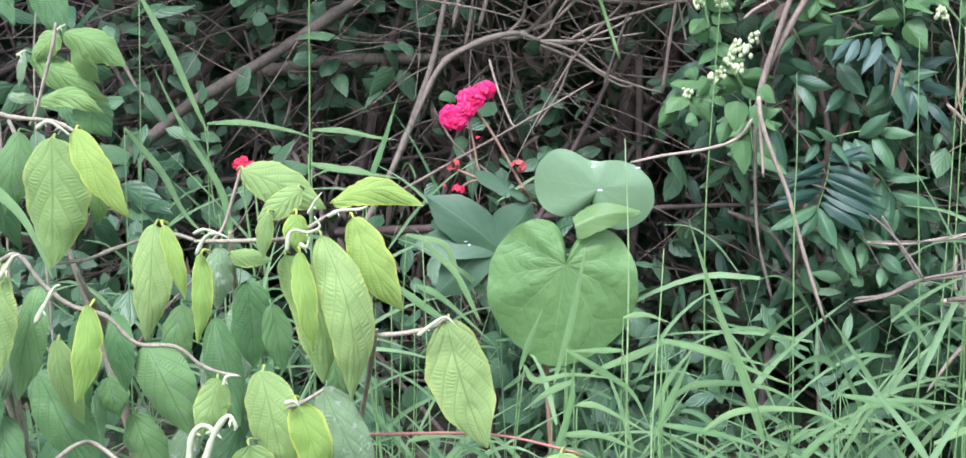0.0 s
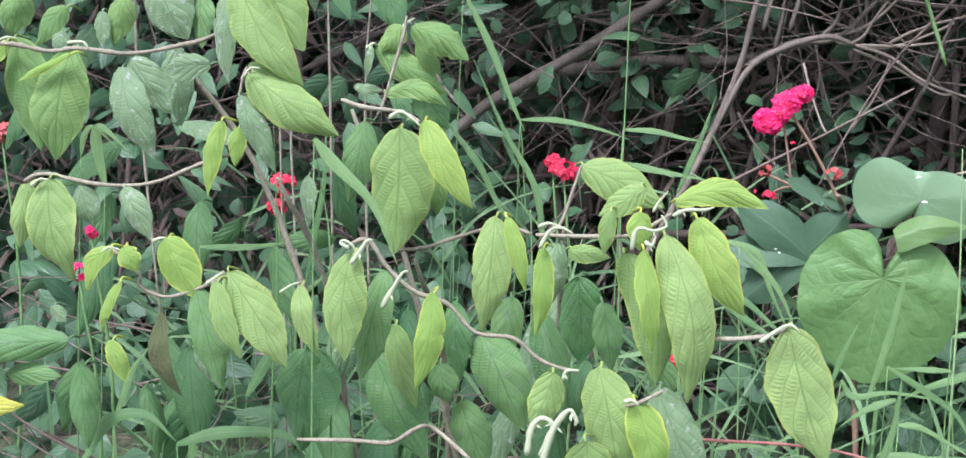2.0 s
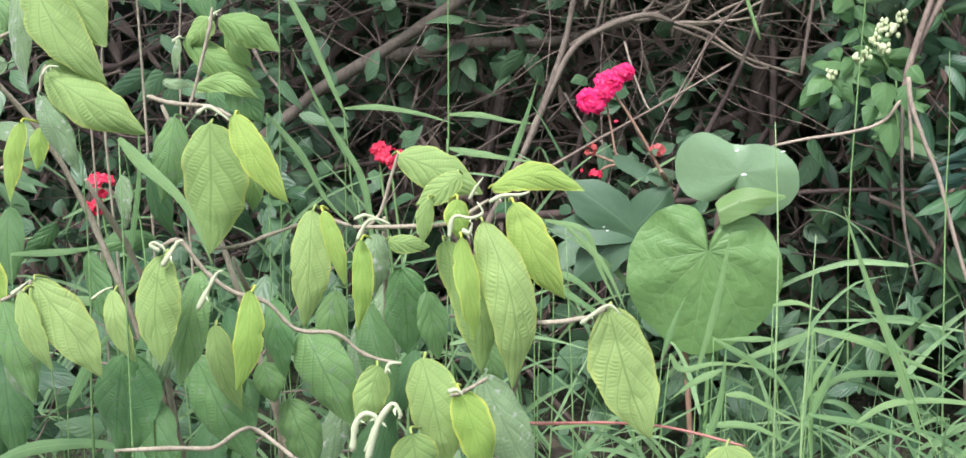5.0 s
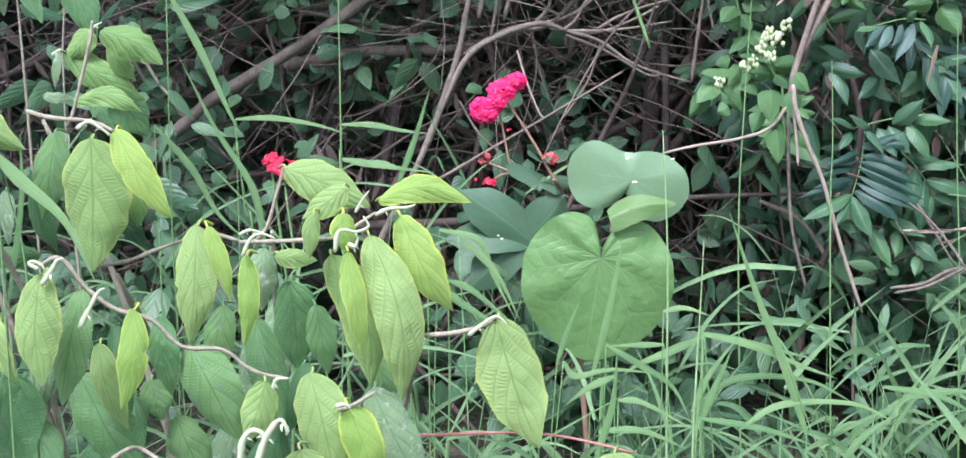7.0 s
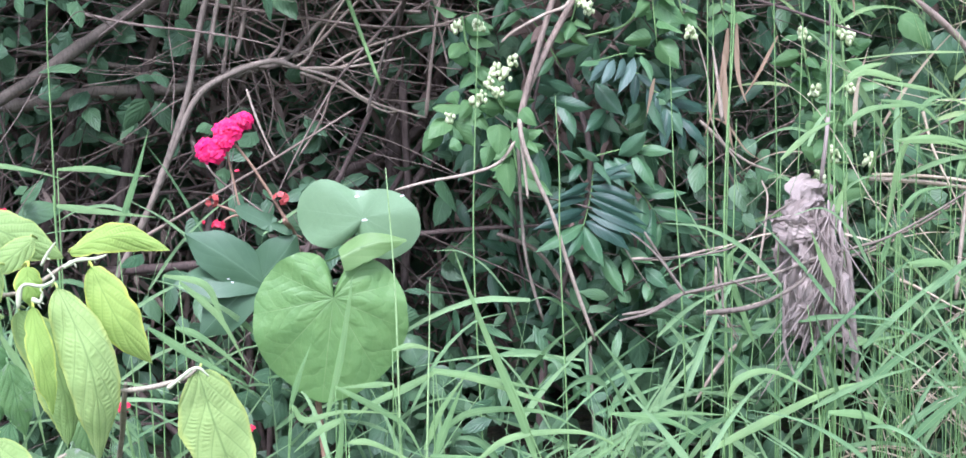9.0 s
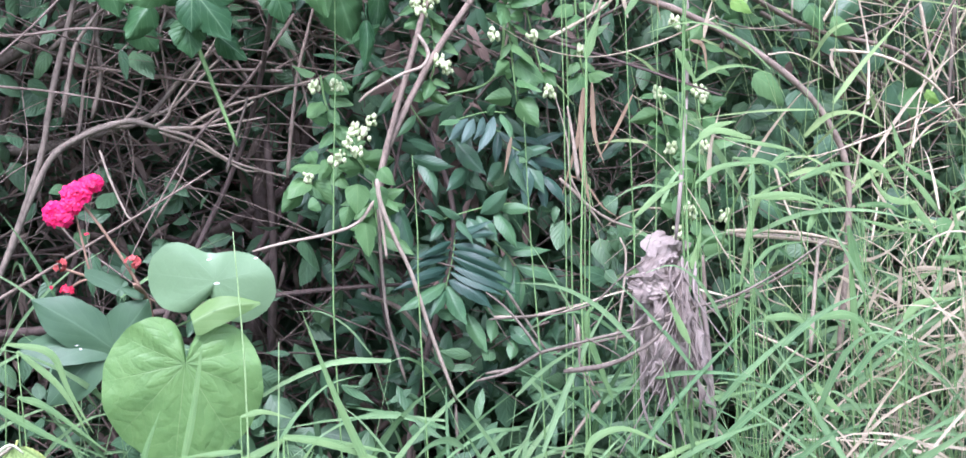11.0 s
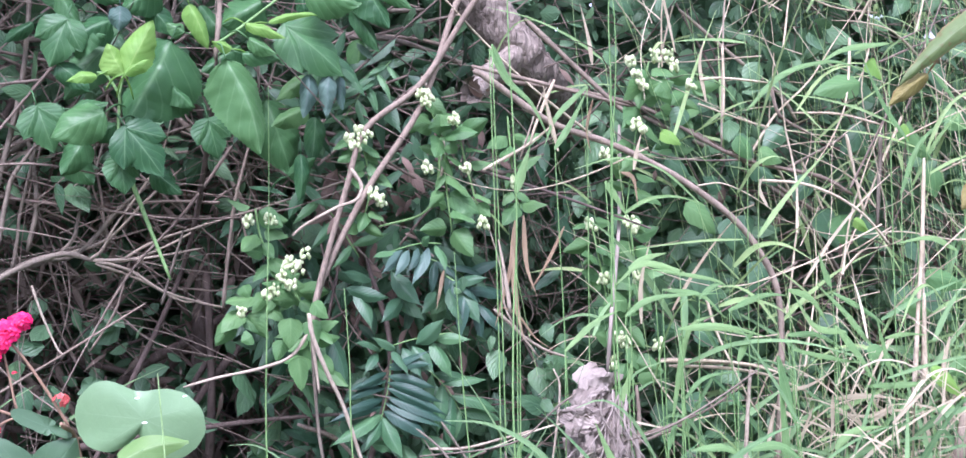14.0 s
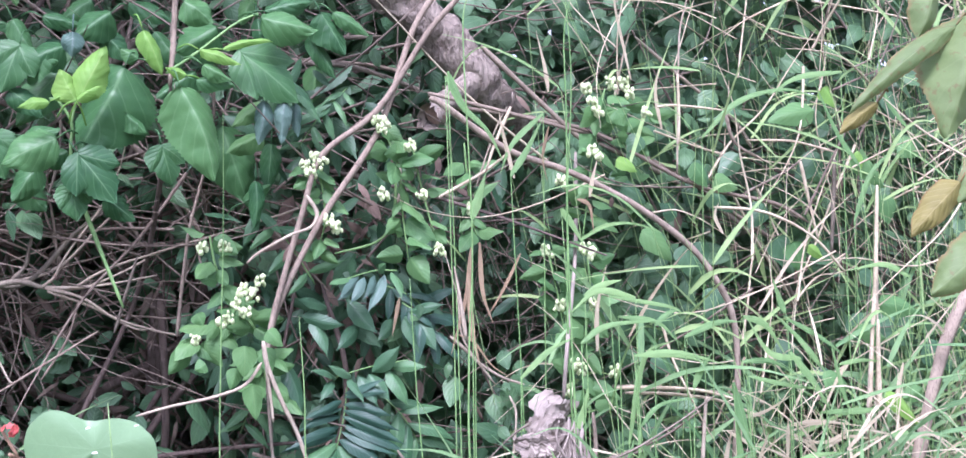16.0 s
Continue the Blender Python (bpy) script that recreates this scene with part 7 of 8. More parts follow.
grass_culm([(0.479, 2.000, 1.001), (0.481, 2.000, 1.154), (0.478, 2.000, 1.279)], 0.0016, 0.0007)
stem([(1.457, 1.950, 1.004), (1.473, 1.950, 1.173), (1.485, 1.950, 1.332)], 0.0023, 0.0016, PALETWIG, dry_grass)
stem([(1.439, 1.950, 1.005), (1.460, 1.950, 1.173), (1.475, 1.950, 1.279)], 0.0023, 0.0016, PALETWIG, dry_grass)
stem([(1.183, 2.100, 1.492), (1.191, 2.100, 1.602), (1.203, 2.100, 1.745), (1.223, 2.100, 1.822), (1.212, 2.100, 1.899)], 0.0021, 0.0011, PALETWIG, dry_grass)
stem([(0.806, 2.100, 1.481), (0.844, 2.100, 1.574), (0.868, 2.100, 1.616)], 0.0020, 0.0010, PALETWIG, dry_grass)
stem([(0.821, 2.100, 1.144), (0.770, 2.100, 1.221), (0.763, 2.100, 1.294), (0.745, 2.100, 1.368)], 0.0020, 0.0010, PALETWIG, dry_grass)
stem([(0.731, 1.950, 1.227), (0.724, 1.950, 1.295), (0.717, 1.950, 1.344)], 0.0037, 0.0015, PALETWIG, dry_grass)
stem([(0.799, 2.000, 0.948), (0.823, 2.000, 1.090), (0.814, 2.000, 1.131)], 0.0022, 0.0015, PALETWIG, dry_grass)
stem([(1.094, 1.900, 0.935), (1.105, 1.900, 1.038), (1.115, 1.900, 1.116)], 0.0038, 0.0025, PALETWIG, dry_grass)
grass_stalk([(0.983, 1.880, 1.190), (1.061, 1.880, 1.185), (1.119, 1.880, 1.167)], 0.0097)
grass_stalk([(0.947, 1.880, 1.285), (1.045, 1.880, 1.265), (1.073, 1.880, 1.251)], 0.0087)
grass_stalk([(1.179, 1.880, 1.241), (1.220, 1.880, 1.224), (1.255, 1.880, 1.168)], 0.0149)
grass_stalk([(1.245, 1.860, 1.243), (1.236, 1.860, 1.267), (1.224, 1.860, 1.303)], 0.0149)
grass_stalk([(1.260, 1.880, 1.232), (1.319, 1.880, 1.199), (1.363, 1.880, 1.164)], 0.0121)
grass_stalk([(1.244, 1.850, 1.180), (1.284, 1.850, 1.129), (1.310, 1.850, 1.082)], 0.0168)
grass_stalk([(1.346, 1.850, 1.080), (1.330, 1.850, 1.140), (1.317, 1.850, 1.200)], 0.0110)
grass_stalk([(1.133, 1.840, 1.140), (1.150, 1.840, 1.067), (1.158, 1.840, 1.027)], 0.0194)
grass_stalk([(1.074, 1.860, 1.133), (1.090, 1.860, 1.163), (1.110, 1.860, 1.188)], 0.0146)
grass_stalk([(1.226, 1.840, 0.985), (1.259, 1.840, 1.010), (1.320, 1.840, 1.015)], 0.0176)
grass_stalk([(1.351, 1.880, 1.152), (1.393, 1.880, 1.156), (1.430, 1.880, 1.152)], 0.0102)
grass_stalk([(0.986, 1.880, 1.076), (1.025, 1.880, 1.110), (1.089, 1.880, 1.116)], 0.0097)
grass_stalk([(0.960, 1.880, 1.253), (1.027, 1.880, 1.240), (1.067, 1.880, 1.199)], 0.0106)
grass_stalk([(1.022, 1.880, 1.235), (1.046, 1.880, 1.253), (1.066, 1.880, 1.257)], 0.0117)
grass_stalk([(1.063, 1.860, 1.215), (1.123, 1.860, 1.235), (1.166, 1.860, 1.233)], 0.0126)
grass_stalk([(1.167, 1.870, 1.169), (1.221, 1.870, 1.166), (1.265, 1.870, 1.139)], 0.0119)
grass_stalk([(1.177, 1.870, 1.145), (1.252, 1.870, 1.125), (1.336, 1.870, 1.109)], 0.0099)
grass_stalk([(1.299, 1.860, 1.078), (1.389, 1.860, 1.075), (1.441, 1.860, 1.077)], 0.0130)
grass_stalk([(1.418, 1.860, 1.030), (1.465, 1.860, 1.030), (1.523, 1.860, 1.011)], 0.0142)
grass_stalk([(0.877, 1.860, 1.086), (0.886, 1.860, 1.110), (0.895, 1.860, 1.147)], 0.0161)
grass_stalk([(0.944, 1.850, 1.008), (0.954, 1.850, 1.035), (0.964, 1.850, 1.067)], 0.0123)
grass_stalk([(0.914, 1.900, 1.288), (0.947, 1.900, 1.304), (0.979, 1.900, 1.310)], 0.0155)
grass_stalk([(0.722, 1.950, 1.652), (0.738, 1.950, 1.614), (0.759, 1.950, 1.582)], 0.0136)
grass_stalk([(0.818, 1.950, 1.484), (0.847, 1.950, 1.524), (0.878, 1.950, 1.577)], 0.0138)
grass_stalk([(0.750, 1.950, 1.417), (0.763, 1.950, 1.452), (0.777, 1.950, 1.490)], 0.0195)
grass_stalk([(0.901, 1.950, 1.430), (0.919, 1.950, 1.403), (0.938, 1.950, 1.367)], 0.0159)
grass_stalk([(1.461, 1.950, 1.486), (1.417, 1.950, 1.551), (1.375, 1.950, 1.647)], 0.0128)
grass_stalk([(1.565, 1.950, 1.549), (1.519, 1.950, 1.614), (1.512, 1.950, 1.701)], 0.0130)
grass_stalk([(1.443, 1.950, 1.390), (1.485, 1.950, 1.475), (1.551, 1.950, 1.527)], 0.0128)
grass_stalk([(1.526, 1.920, 1.290), (1.478, 1.920, 1.313), (1.405, 1.920, 1.306)], 0.0138)
stem([(1.450, 1.950, 1.060), (1.464, 1.950, 1.187), (1.478, 1.950, 1.293), (1.493, 1.950, 1.452)], 0.0042, 0.0032, PALESTRAW, dry_grass)
stem([(1.463, 1.940, 1.060), (1.467, 1.940, 1.145), (1.471, 1.940, 1.219)], 0.0048, 0.0032, PALESTRAW, dry_grass)
stem([(0.979, 1.950, 1.135), (1.056, 1.950, 1.130), (1.130, 1.950, 1.120), (1.196, 1.950, 1.100)], 0.0035, 0.0020, PALESTRAW, dry_grass)
stem([(1.000, 1.960, 1.125), (1.082, 1.960, 1.117), (1.171, 1.960, 1.099), (1.250, 1.960, 1.064)], 0.0030, 0.0020, PALESTRAW, dry_grass)
stem([(0.928, 2.000, 1.004), (1.066, 2.000, 1.037), (1.153, 2.000, 1.081)], 0.0025, 0.0020, VINE, dry_grass)
stem([(0.955, 2.000, 0.991), (0.959, 2.000, 1.042), (0.957, 2.000, 1.093)], 0.0041, 0.0031, VINE, dry_grass)
stem([(1.085, 2.080, 1.534), (1.214, 2.080, 1.468), (1.362, 2.080, 1.434), (1.428, 2.080, 1.399)], 0.0038, 0.0032, VINE, climber)
stem([(1.210, 2.020, 1.427), (1.308, 2.020, 1.415), (1.400, 2.020, 1.370), (1.463, 2.020, 1.303)], 0.0027, 0.0021, PALESTRAW, climber)
stem([(1.165, 2.040, 1.663), (1.164, 2.040, 1.598), (1.160, 2.040, 1.537)], 0.0025, 0.0021, PALESTRAW, climber)
stem([(1.265, 2.060, 1.596), (1.280, 2.060, 1.543), (1.337, 2.060, 1.509)], 0.0033, 0.0027, VINE, climber)
stem([(1.302, 2.080, 1.452), (1.384, 2.080, 1.488), (1.422, 2.080, 1.509)], 0.0028, 0.0022, BARK, climber)
stem([(1.404, 2.050, 1.506), (1.418, 2.050, 1.430), (1.431, 2.050, 1.364)], 0.0033, 0.0022, PALESTRAW, climber)
stem([(1.494, 2.080, 1.510), (1.486, 2.080, 1.430), (1.476, 2.080, 1.337)], 0.0045, 0.0034, BARK, climber)
stem([(1.298, 2.050, 1.546), (1.392, 2.050, 1.542), (1.479, 2.050, 1.521)], 0.0022, 0.0022, PALESTRAW, climber)
stem([(1.127, 2.050, 1.607), (1.167, 2.050, 1.609), (1.254, 2.050, 1.600)], 0.0025, 0.0021, PALESTRAW, climber)
stem([(0.729, 2.100, 1.641), (0.865, 2.100, 1.607), (1.020, 2.100, 1.566)], 0.0037, 0.0031, VINE, climber)
stem([(0.846, 2.160, 1.733), (0.909, 2.160, 1.673), (0.978, 2.160, 1.608), (1.027, 2.160, 1.563)], 0.0049, 0.0043, VINE, climber)
stem([(0.740, 2.100, 1.464), (0.819, 2.100, 1.504), (0.871, 2.100, 1.540)], 0.0031, 0.0021, PALESTRAW, climber)
stem([(0.868, 2.080, 1.613), (0.835, 2.080, 1.547), (0.818, 2.080, 1.502)], 0.0032, 0.0021, PALESTRAW, climber)
stem([(0.744, 2.200, 1.495), (0.808, 2.200, 1.465), (0.882, 2.200, 1.497)], 0.0044, 0.0033, BARK, climber)
straw_blade([(1.154, 1.930, 0.979), (1.164, 1.930, 1.023), (1.175, 1.930, 1.057)], 0.0101)
straw_blade([(1.184, 1.930, 0.976), (1.185, 1.930, 1.031), (1.197, 1.930, 1.071)], 0.0122)
straw_blade([(1.204, 1.920, 0.976), (1.224, 1.920, 1.019), (1.237, 1.920, 1.048)], 0.0101)
straw_blade([(1.159, 1.920, 1.054), (1.196, 1.920, 1.031), (1.256, 1.920, 0.976)], 0.0091)
straw_blade([(1.278, 1.920, 1.054), (1.335, 1.920, 1.055), (1.421, 1.920, 1.040)], 0.0102)
straw_blade([(1.273, 1.920, 1.061), (1.270, 1.920, 1.015), (1.262, 1.920, 0.971)], 0.0092)
straw_blade([(1.171, 1.920, 1.074), (1.228, 1.920, 1.079), (1.287, 1.920, 1.106)], 0.0081)
straw_blade([(1.235, 1.940, 1.201), (1.267, 1.940, 1.157), (1.299, 1.940, 1.114)], 0.0082)
straw_blade([(1.388, 1.920, 1.036), (1.340, 1.920, 1.020), (1.259, 1.920, 1.036)], 0.0093)
straw_blade([(1.468, 1.940, 0.954), (1.459, 1.940, 1.008), (1.438, 1.940, 1.052)], 0.0095)
straw_blade([(0.955, 1.960, 1.196), (0.959, 1.960, 1.266), (0.979, 1.960, 1.336)], 0.0100)
straw_blade([(1.215, 2.000, 1.380), (1.202, 2.000, 1.412), (1.210, 2.000, 1.433)], 0.0127)
straw_blade([(0.972, 2.000, 1.450), (0.979, 2.000, 1.481), (0.989, 2.000, 1.512)], 0.0092)
straw_blade([(0.927, 2.050, 1.634), (0.923, 2.050, 1.676), (0.910, 2.050, 1.739)], 0.0094)
straw_blade([(1.081, 2.050, 1.654), (1.072, 2.050, 1.708), (1.059, 2.050, 1.783), (1.059, 2.050, 1.863), (1.033, 2.050, 1.943)], 0.0096)
straw_blade([(1.134, 2.050, 1.568), (1.126, 2.050, 1.632), (1.135, 2.050, 1.675)], 0.0096)
straw_blade([(0.841, 2.000, 1.484), (0.828, 2.000, 1.545), (0.820, 2.000, 1.596)], 0.0091)
straw_blade([(1.510, 1.930, 1.142), (1.494, 1.930, 1.080), (1.494, 1.930, 0.996)], 0.0106)
straw_blade([(1.402, 1.930, 1.149), (1.376, 1.930, 1.120), (1.323, 1.930, 1.030)], 0.0084)
straw_blade([(1.339, 1.920, 1.009), (1.387, 1.920, 1.026), (1.458, 1.920, 1.010)], 0.0083)
climber_leaf((1.145, 2.120, 1.397), (1.136, 2.120, 1.335), 0.047, IVY)
climber_leaf((1.198, 2.120, 1.366), (1.209, 2.120, 1.305), 0.043, IVY)
climber_leaf((1.232, 2.120, 1.371), (1.227, 2.120, 1.315), 0.049, IVY)
climber_leaf((1.265, 2.120, 1.284), (1.239, 2.120, 1.226), 0.051, IVY)
climber_leaf((1.385, 2.120, 1.375), (1.418, 2.120, 1.300), 0.055, IVY)
climber_leaf((1.461, 2.120, 1.355), (1.503, 2.120, 1.314), 0.045, IVY)
climber_leaf((1.519, 2.120, 1.198), (1.684, 2.120, 1.200), 0.059, IVY)
climber_leaf((1.415, 2.120, 1.174), (1.373, 2.120, 1.125), 0.061, IVY)
climber_leaf((1.123, 2.120, 1.171), (1.167, 2.120, 1.141), 0.043, IVY)
climber_leaf((1.477, 2.120, 1.125), (1.457, 2.120, 1.076), 0.047, IVY)
climber_leaf((1.147, 2.120, 1.279), (1.171, 2.120, 1.201), 0.055, IVY)
climber_leaf((1.104, 2.120, 1.052), (1.145, 2.120, 1.012), 0.043, IVY)
climber_leaf((1.559, 2.120, 1.302), (1.617, 2.120, 1.265), 0.039, IVY)
climber_leaf((1.691, 2.120, 1.155), (1.750, 2.120, 1.104), 0.061, IVY)
climber_leaf((1.084, 2.120, 1.478), (1.130, 2.120, 1.444), 0.041, IVY)
climber_leaf((1.254, 2.120, 1.462), (1.301, 2.120, 1.421), 0.045, IVY)
climber_leaf((1.366, 2.120, 1.436), (1.331, 2.120, 1.390), 0.043, IVY)
climber_leaf((1.488, 2.120, 1.526), (1.432, 2.120, 1.469), 0.045, IVY)
climber_leaf((1.321, 2.120, 1.529), (1.274, 2.120, 1.484), 0.041, IVY)
climber_leaf((1.220, 2.120, 1.514), (1.254, 2.120, 1.474), 0.039, IVY)
climber_leaf((1.125, 2.120, 1.566), (1.099, 2.120, 1.527), 0.036, IVY)
climber_leaf((1.189, 2.120, 1.419), (1.154, 2.120, 1.443), 0.034, IVY)
climber_leaf((1.446, 2.060, 1.599), (1.347, 2.060, 1.579), 0.049, VINELEAF)
climber_leaf((1.531, 2.060, 1.524), (1.585, 2.060, 1.454), 0.052, VINELEAF)
climber_leaf((1.584, 2.060, 1.443), (1.587, 2.060, 1.386), 0.048, VINELEAF)
climber_leaf((1.399, 2.080, 1.363), (1.410, 2.080, 1.304), 0.051, VINELEAF)
climber_leaf((1.656, 2.060, 1.538), (1.615, 2.060, 1.511), 0.046, VINELEAF)
climber_leaf((1.195, 2.060, 1.508), (1.222, 2.060, 1.464), 0.037, VINELEAF)
climber_leaf((1.235, 2.060, 1.480), (1.280, 2.060, 1.459), 0.037, VINELEAF)
climber_leaf((1.045, 2.040, 1.600), (1.060, 2.040, 1.573), 0.038, VINELEAF)
climber_leaf((1.106, 2.100, 1.394), (1.162, 2.100, 1.337), 0.046, VINELEAF)
climber_leaf((1.517, 2.000, 1.246), (1.604, 2.000, 1.221), 0.044, VINELEAF)
climber_leaf((1.525, 2.000, 1.182), (1.458, 2.000, 1.207), 0.039, VINELEAF)
climber_leaf((1.366, 1.960, 1.126), (1.418, 1.960, 1.102), 0.034, VINELEAF)
climber_leaf((1.559, 1.950, 1.093), (1.518, 1.950, 1.077), 0.034, VINELEAF)
climber_leaf((1.405, 2.040, 1.353), (1.435, 2.040, 1.327), 0.024, FRESH)
climber_leaf((1.470, 1.930, 1.092), (1.535, 1.930, 1.029), 0.032, FRESH)
climber_leaf((1.040, 2.040, 1.515), (1.079, 2.040, 1.493), 0.027, FRESH)
climber_leaf((1.455, 2.040, 1.640), (1.478, 2.040, 1.601), 0.033, FRESH)
climber_leaf((1.517, 2.040, 1.522), (1.524, 2.040, 1.488), 0.018, FRESH)
toothed_leaf((0.472, 2.280, 1.803), (0.475, 2.280, 1.749), 0.027, MULBERRY)
toothed_leaf((0.113, 2.230, 1.791), (0.175, 2.230, 1.775), 0.031, MULBERRY)
toothed_leaf((0.484, 2.260, 1.578), (0.472, 2.260, 1.492), 0.037, MULBERRY)
toothed_leaf((0.482, 2.280, 1.651), (0.419, 2.280, 1.610), 0.035, VINELEAF)
toothed_leaf((0.366, 2.280, 1.661), (0.366, 2.280, 1.601), 0.030, VINELEAF)
toothed_leaf((0.017, 2.310, 1.753), (-0.033, 2.310, 1.718), 0.026, MULBERRY)
toothed_leaf((0.072, 2.310, 1.785), (0.025, 2.310, 1.798), 0.024, MULBERRY)
toothed_leaf((0.579, 2.320, 1.725), (0.568, 2.320, 1.652), 0.039, VINELEAF)
toothed_leaf((0.052, 2.300, 1.903), (0.070, 2.300, 1.822), 0.043, VINELEAF)
toothed_leaf((0.254, 2.330, 1.838), (0.332, 2.330, 1.807), 0.042, MULBERRY)
toothed_leaf((0.296, 2.300, 1.781), (0.338, 2.300, 1.713), 0.042, MULBERRY)
toothed_leaf((0.356, 2.220, 1.698), (0.288, 2.220, 1.651), 0.050, MULBERRY)
toothed_leaf((0.058, 2.210, 1.667), (0.107, 2.210, 1.621), 0.041, MULBERRY)
toothed_leaf((0.464, 2.210, 1.587), (0.400, 2.210, 1.557), 0.038, VINELEAF)
toothed_leaf((0.193, 2.320, 1.841), (0.136, 2.320, 1.800), 0.041, MULBERRY)
toothed_leaf((0.470, 2.320, 1.850), (0.446, 2.320, 1.798), 0.031, VINELEAF)
lobed_leaf((0.076, 2.200, 1.737), (0.045, 2.200, 1.656), 0.090, MULBERRY)
lobed_leaf((0.024, 2.200, 1.596), (0.049, 2.200, 1.516), 0.080, MULBERRY)

dead = thing("dead_hanging_leaf", (0.869, 1.900, 1.132), "large crumpled grey dead leaf hanging in shreds", "dead leaf")

dead_sheet((0.869, 1.900, 1.132), (0.826, 1.900, 1.038), 0.071)
dead_sheet((0.844, 1.880, 1.105), (0.796, 1.880, 0.976), 0.057)
dead_sheet((0.849, 1.870, 1.068), (0.835, 1.870, 0.926), 0.085)
dead_sheet((0.873, 1.890, 1.075), (0.890, 1.890, 0.900), 0.057)
dead_sheet((0.834, 1.860, 1.041), (0.800, 1.860, 0.902), 0.056)
dead_sheet((0.771, 1.850, 1.074), (0.855, 1.850, 1.065), 0.037)
dead_sheet((0.849, 1.850, 1.013), (0.861, 1.850, 0.904), 0.037)
dead_sheet((0.842, 1.840, 1.117), (0.786, 1.840, 1.065), 0.013)
dead_sheet((0.845, 1.840, 1.108), (0.795, 1.840, 1.018), 0.014)
dead_sheet((0.842, 1.830, 1.099), (0.779, 1.830, 0.955), 0.014)
dead_sheet((0.841, 1.840, 1.089), (0.804, 1.840, 0.896), 0.013)
dead_sheet((0.844, 1.830, 1.081), (0.822, 1.830, 0.887), 0.015)
dead_sheet((0.851, 1.840, 1.089), (0.853, 1.840, 0.873), 0.013)
dead_sheet((0.850, 1.830, 1.090), (0.873, 1.830, 0.882), 0.014)
dead_sheet((0.811, 1.830, 1.046), (0.778, 1.830, 0.918), 0.013)
dead_sheet((0.835, 1.840, 1.025), (0.811, 1.840, 0.857), 0.011)
dead_sheet((0.860, 1.840, 1.042), (0.893, 1.840, 0.851), 0.012)
dead_sheet((0.763, 1.830, 1.081), (0.856, 1.830, 1.080), 0.015)
dead_sheet((0.772, 1.830, 1.057), (0.846, 1.830, 1.043), 0.015)
stem([(0.850, 1.850, 1.069), (0.810, 1.850, 1.035), (0.769, 1.850, 1.000)], 0.0028, 0.0019, DEADLEAF, dead)
stem([(0.855, 1.850, 1.069), (0.824, 1.850, 1.006), (0.807, 1.850, 0.932)], 0.0028, 0.0019, DEADLEAF, dead)
stem([(0.860, 1.860, 1.063), (0.884, 1.860, 1.019), (0.897, 1.860, 0.942), (0.901, 1.860, 0.885)], 0.0028, 0.0028, DEADLEAF, dead)
stem([(0.845, 1.860, 1.078), (0.838, 1.860, 0.994), (0.840, 1.860, 0.889), (0.859, 1.860, 0.811)], 0.0028, 0.0019, DEADLEAF, dead)
stem([(0.793, 1.860, 0.997), (0.790, 1.860, 0.893), (0.809, 1.860, 0.835), (0.838, 1.860, 0.813)], 0.0028, 0.0019, DEADLEAF, dead)
stem([(0.879, 1.880, 1.085), (0.903, 1.880, 1.016), (0.913, 1.880, 0.900), (0.919, 1.880, 0.802)], 0.0047, 0.0028, DEADLEAF, dead)
stem([(0.869, 1.900, 1.127), (0.882, 1.900, 1.226), (0.981, 2.100, 1.369), (1.010, 2.150, 1.541)], 0.0029, 0.0038, DEADLEAF, dead)
twig = thing("dry_twig", (0.614, 1.800, 0.985), "forked grey-brown dry twig lying across the grass and a dead leaf", "twig")
branch([(0.520, 1.813, 0.950), (0.565, 1.807, 0.960), (0.614, 1.800, 0.986)], 0.0020, 0.0024, BARK, 0.2, twig, "twig")
branch([(0.614, 1.800, 0.986), (0.707, 1.810, 0.999), (0.773, 1.820, 1.008), (0.841, 1.830, 1.026), (0.935, 1.840, 1.042), (1.027, 1.850, 1.078), (1.111, 1.860, 1.120)], 0.0024, 0.0015, BARK, 0.2, twig, "twig")
branch([(0.614, 1.800, 0.986), (0.597, 1.813, 1.016), (0.574, 1.827, 1.049), (0.547, 1.840, 1.074)], 0.0022, 0.0013, BARK, 0.2, twig, "twig")
branch([(0.645, 1.790, 0.957), (0.713, 1.792, 0.961), (0.757, 1.795, 0.976), (0.789, 1.798, 0.992), (0.810, 1.800, 1.015)], 0.0037, 0.0021, BARK, 0.2, twig, "twig")
branch([(0.547, 1.830, 1.035), (0.576, 1.832, 1.035), (0.651, 1.834, 1.036), (0.709, 1.836, 1.048), (0.758, 1.838, 1.085), (0.794, 1.840, 1.106)], 0.0013, 0.0015, BARK, 0.2, twig, "twig")
branch([(0.679, 1.840, 1.030), (0.683, 1.833, 0.981), (0.683, 1.827, 0.954), (0.703, 1.820, 0.908)], 0.0019, 0.0010, BARK, 0.2, twig, "twig")
branch([(0.682, 1.800, 1.002), (0.717, 1.800, 0.983), (0.736, 1.800, 0.970)], 0.0013, 0.0008, BARK, 0.2, twig, "twig")
dead_sheet((0.813, 1.835, 1.040), (0.788, 1.835, 0.918), 0.044)
dead_sheet((0.861, 1.835, 1.018), (0.872, 1.835, 0.915), 0.040)
dead_sheet((0.831, 1.830, 0.989), (0.812, 1.830, 0.903), 0.030)
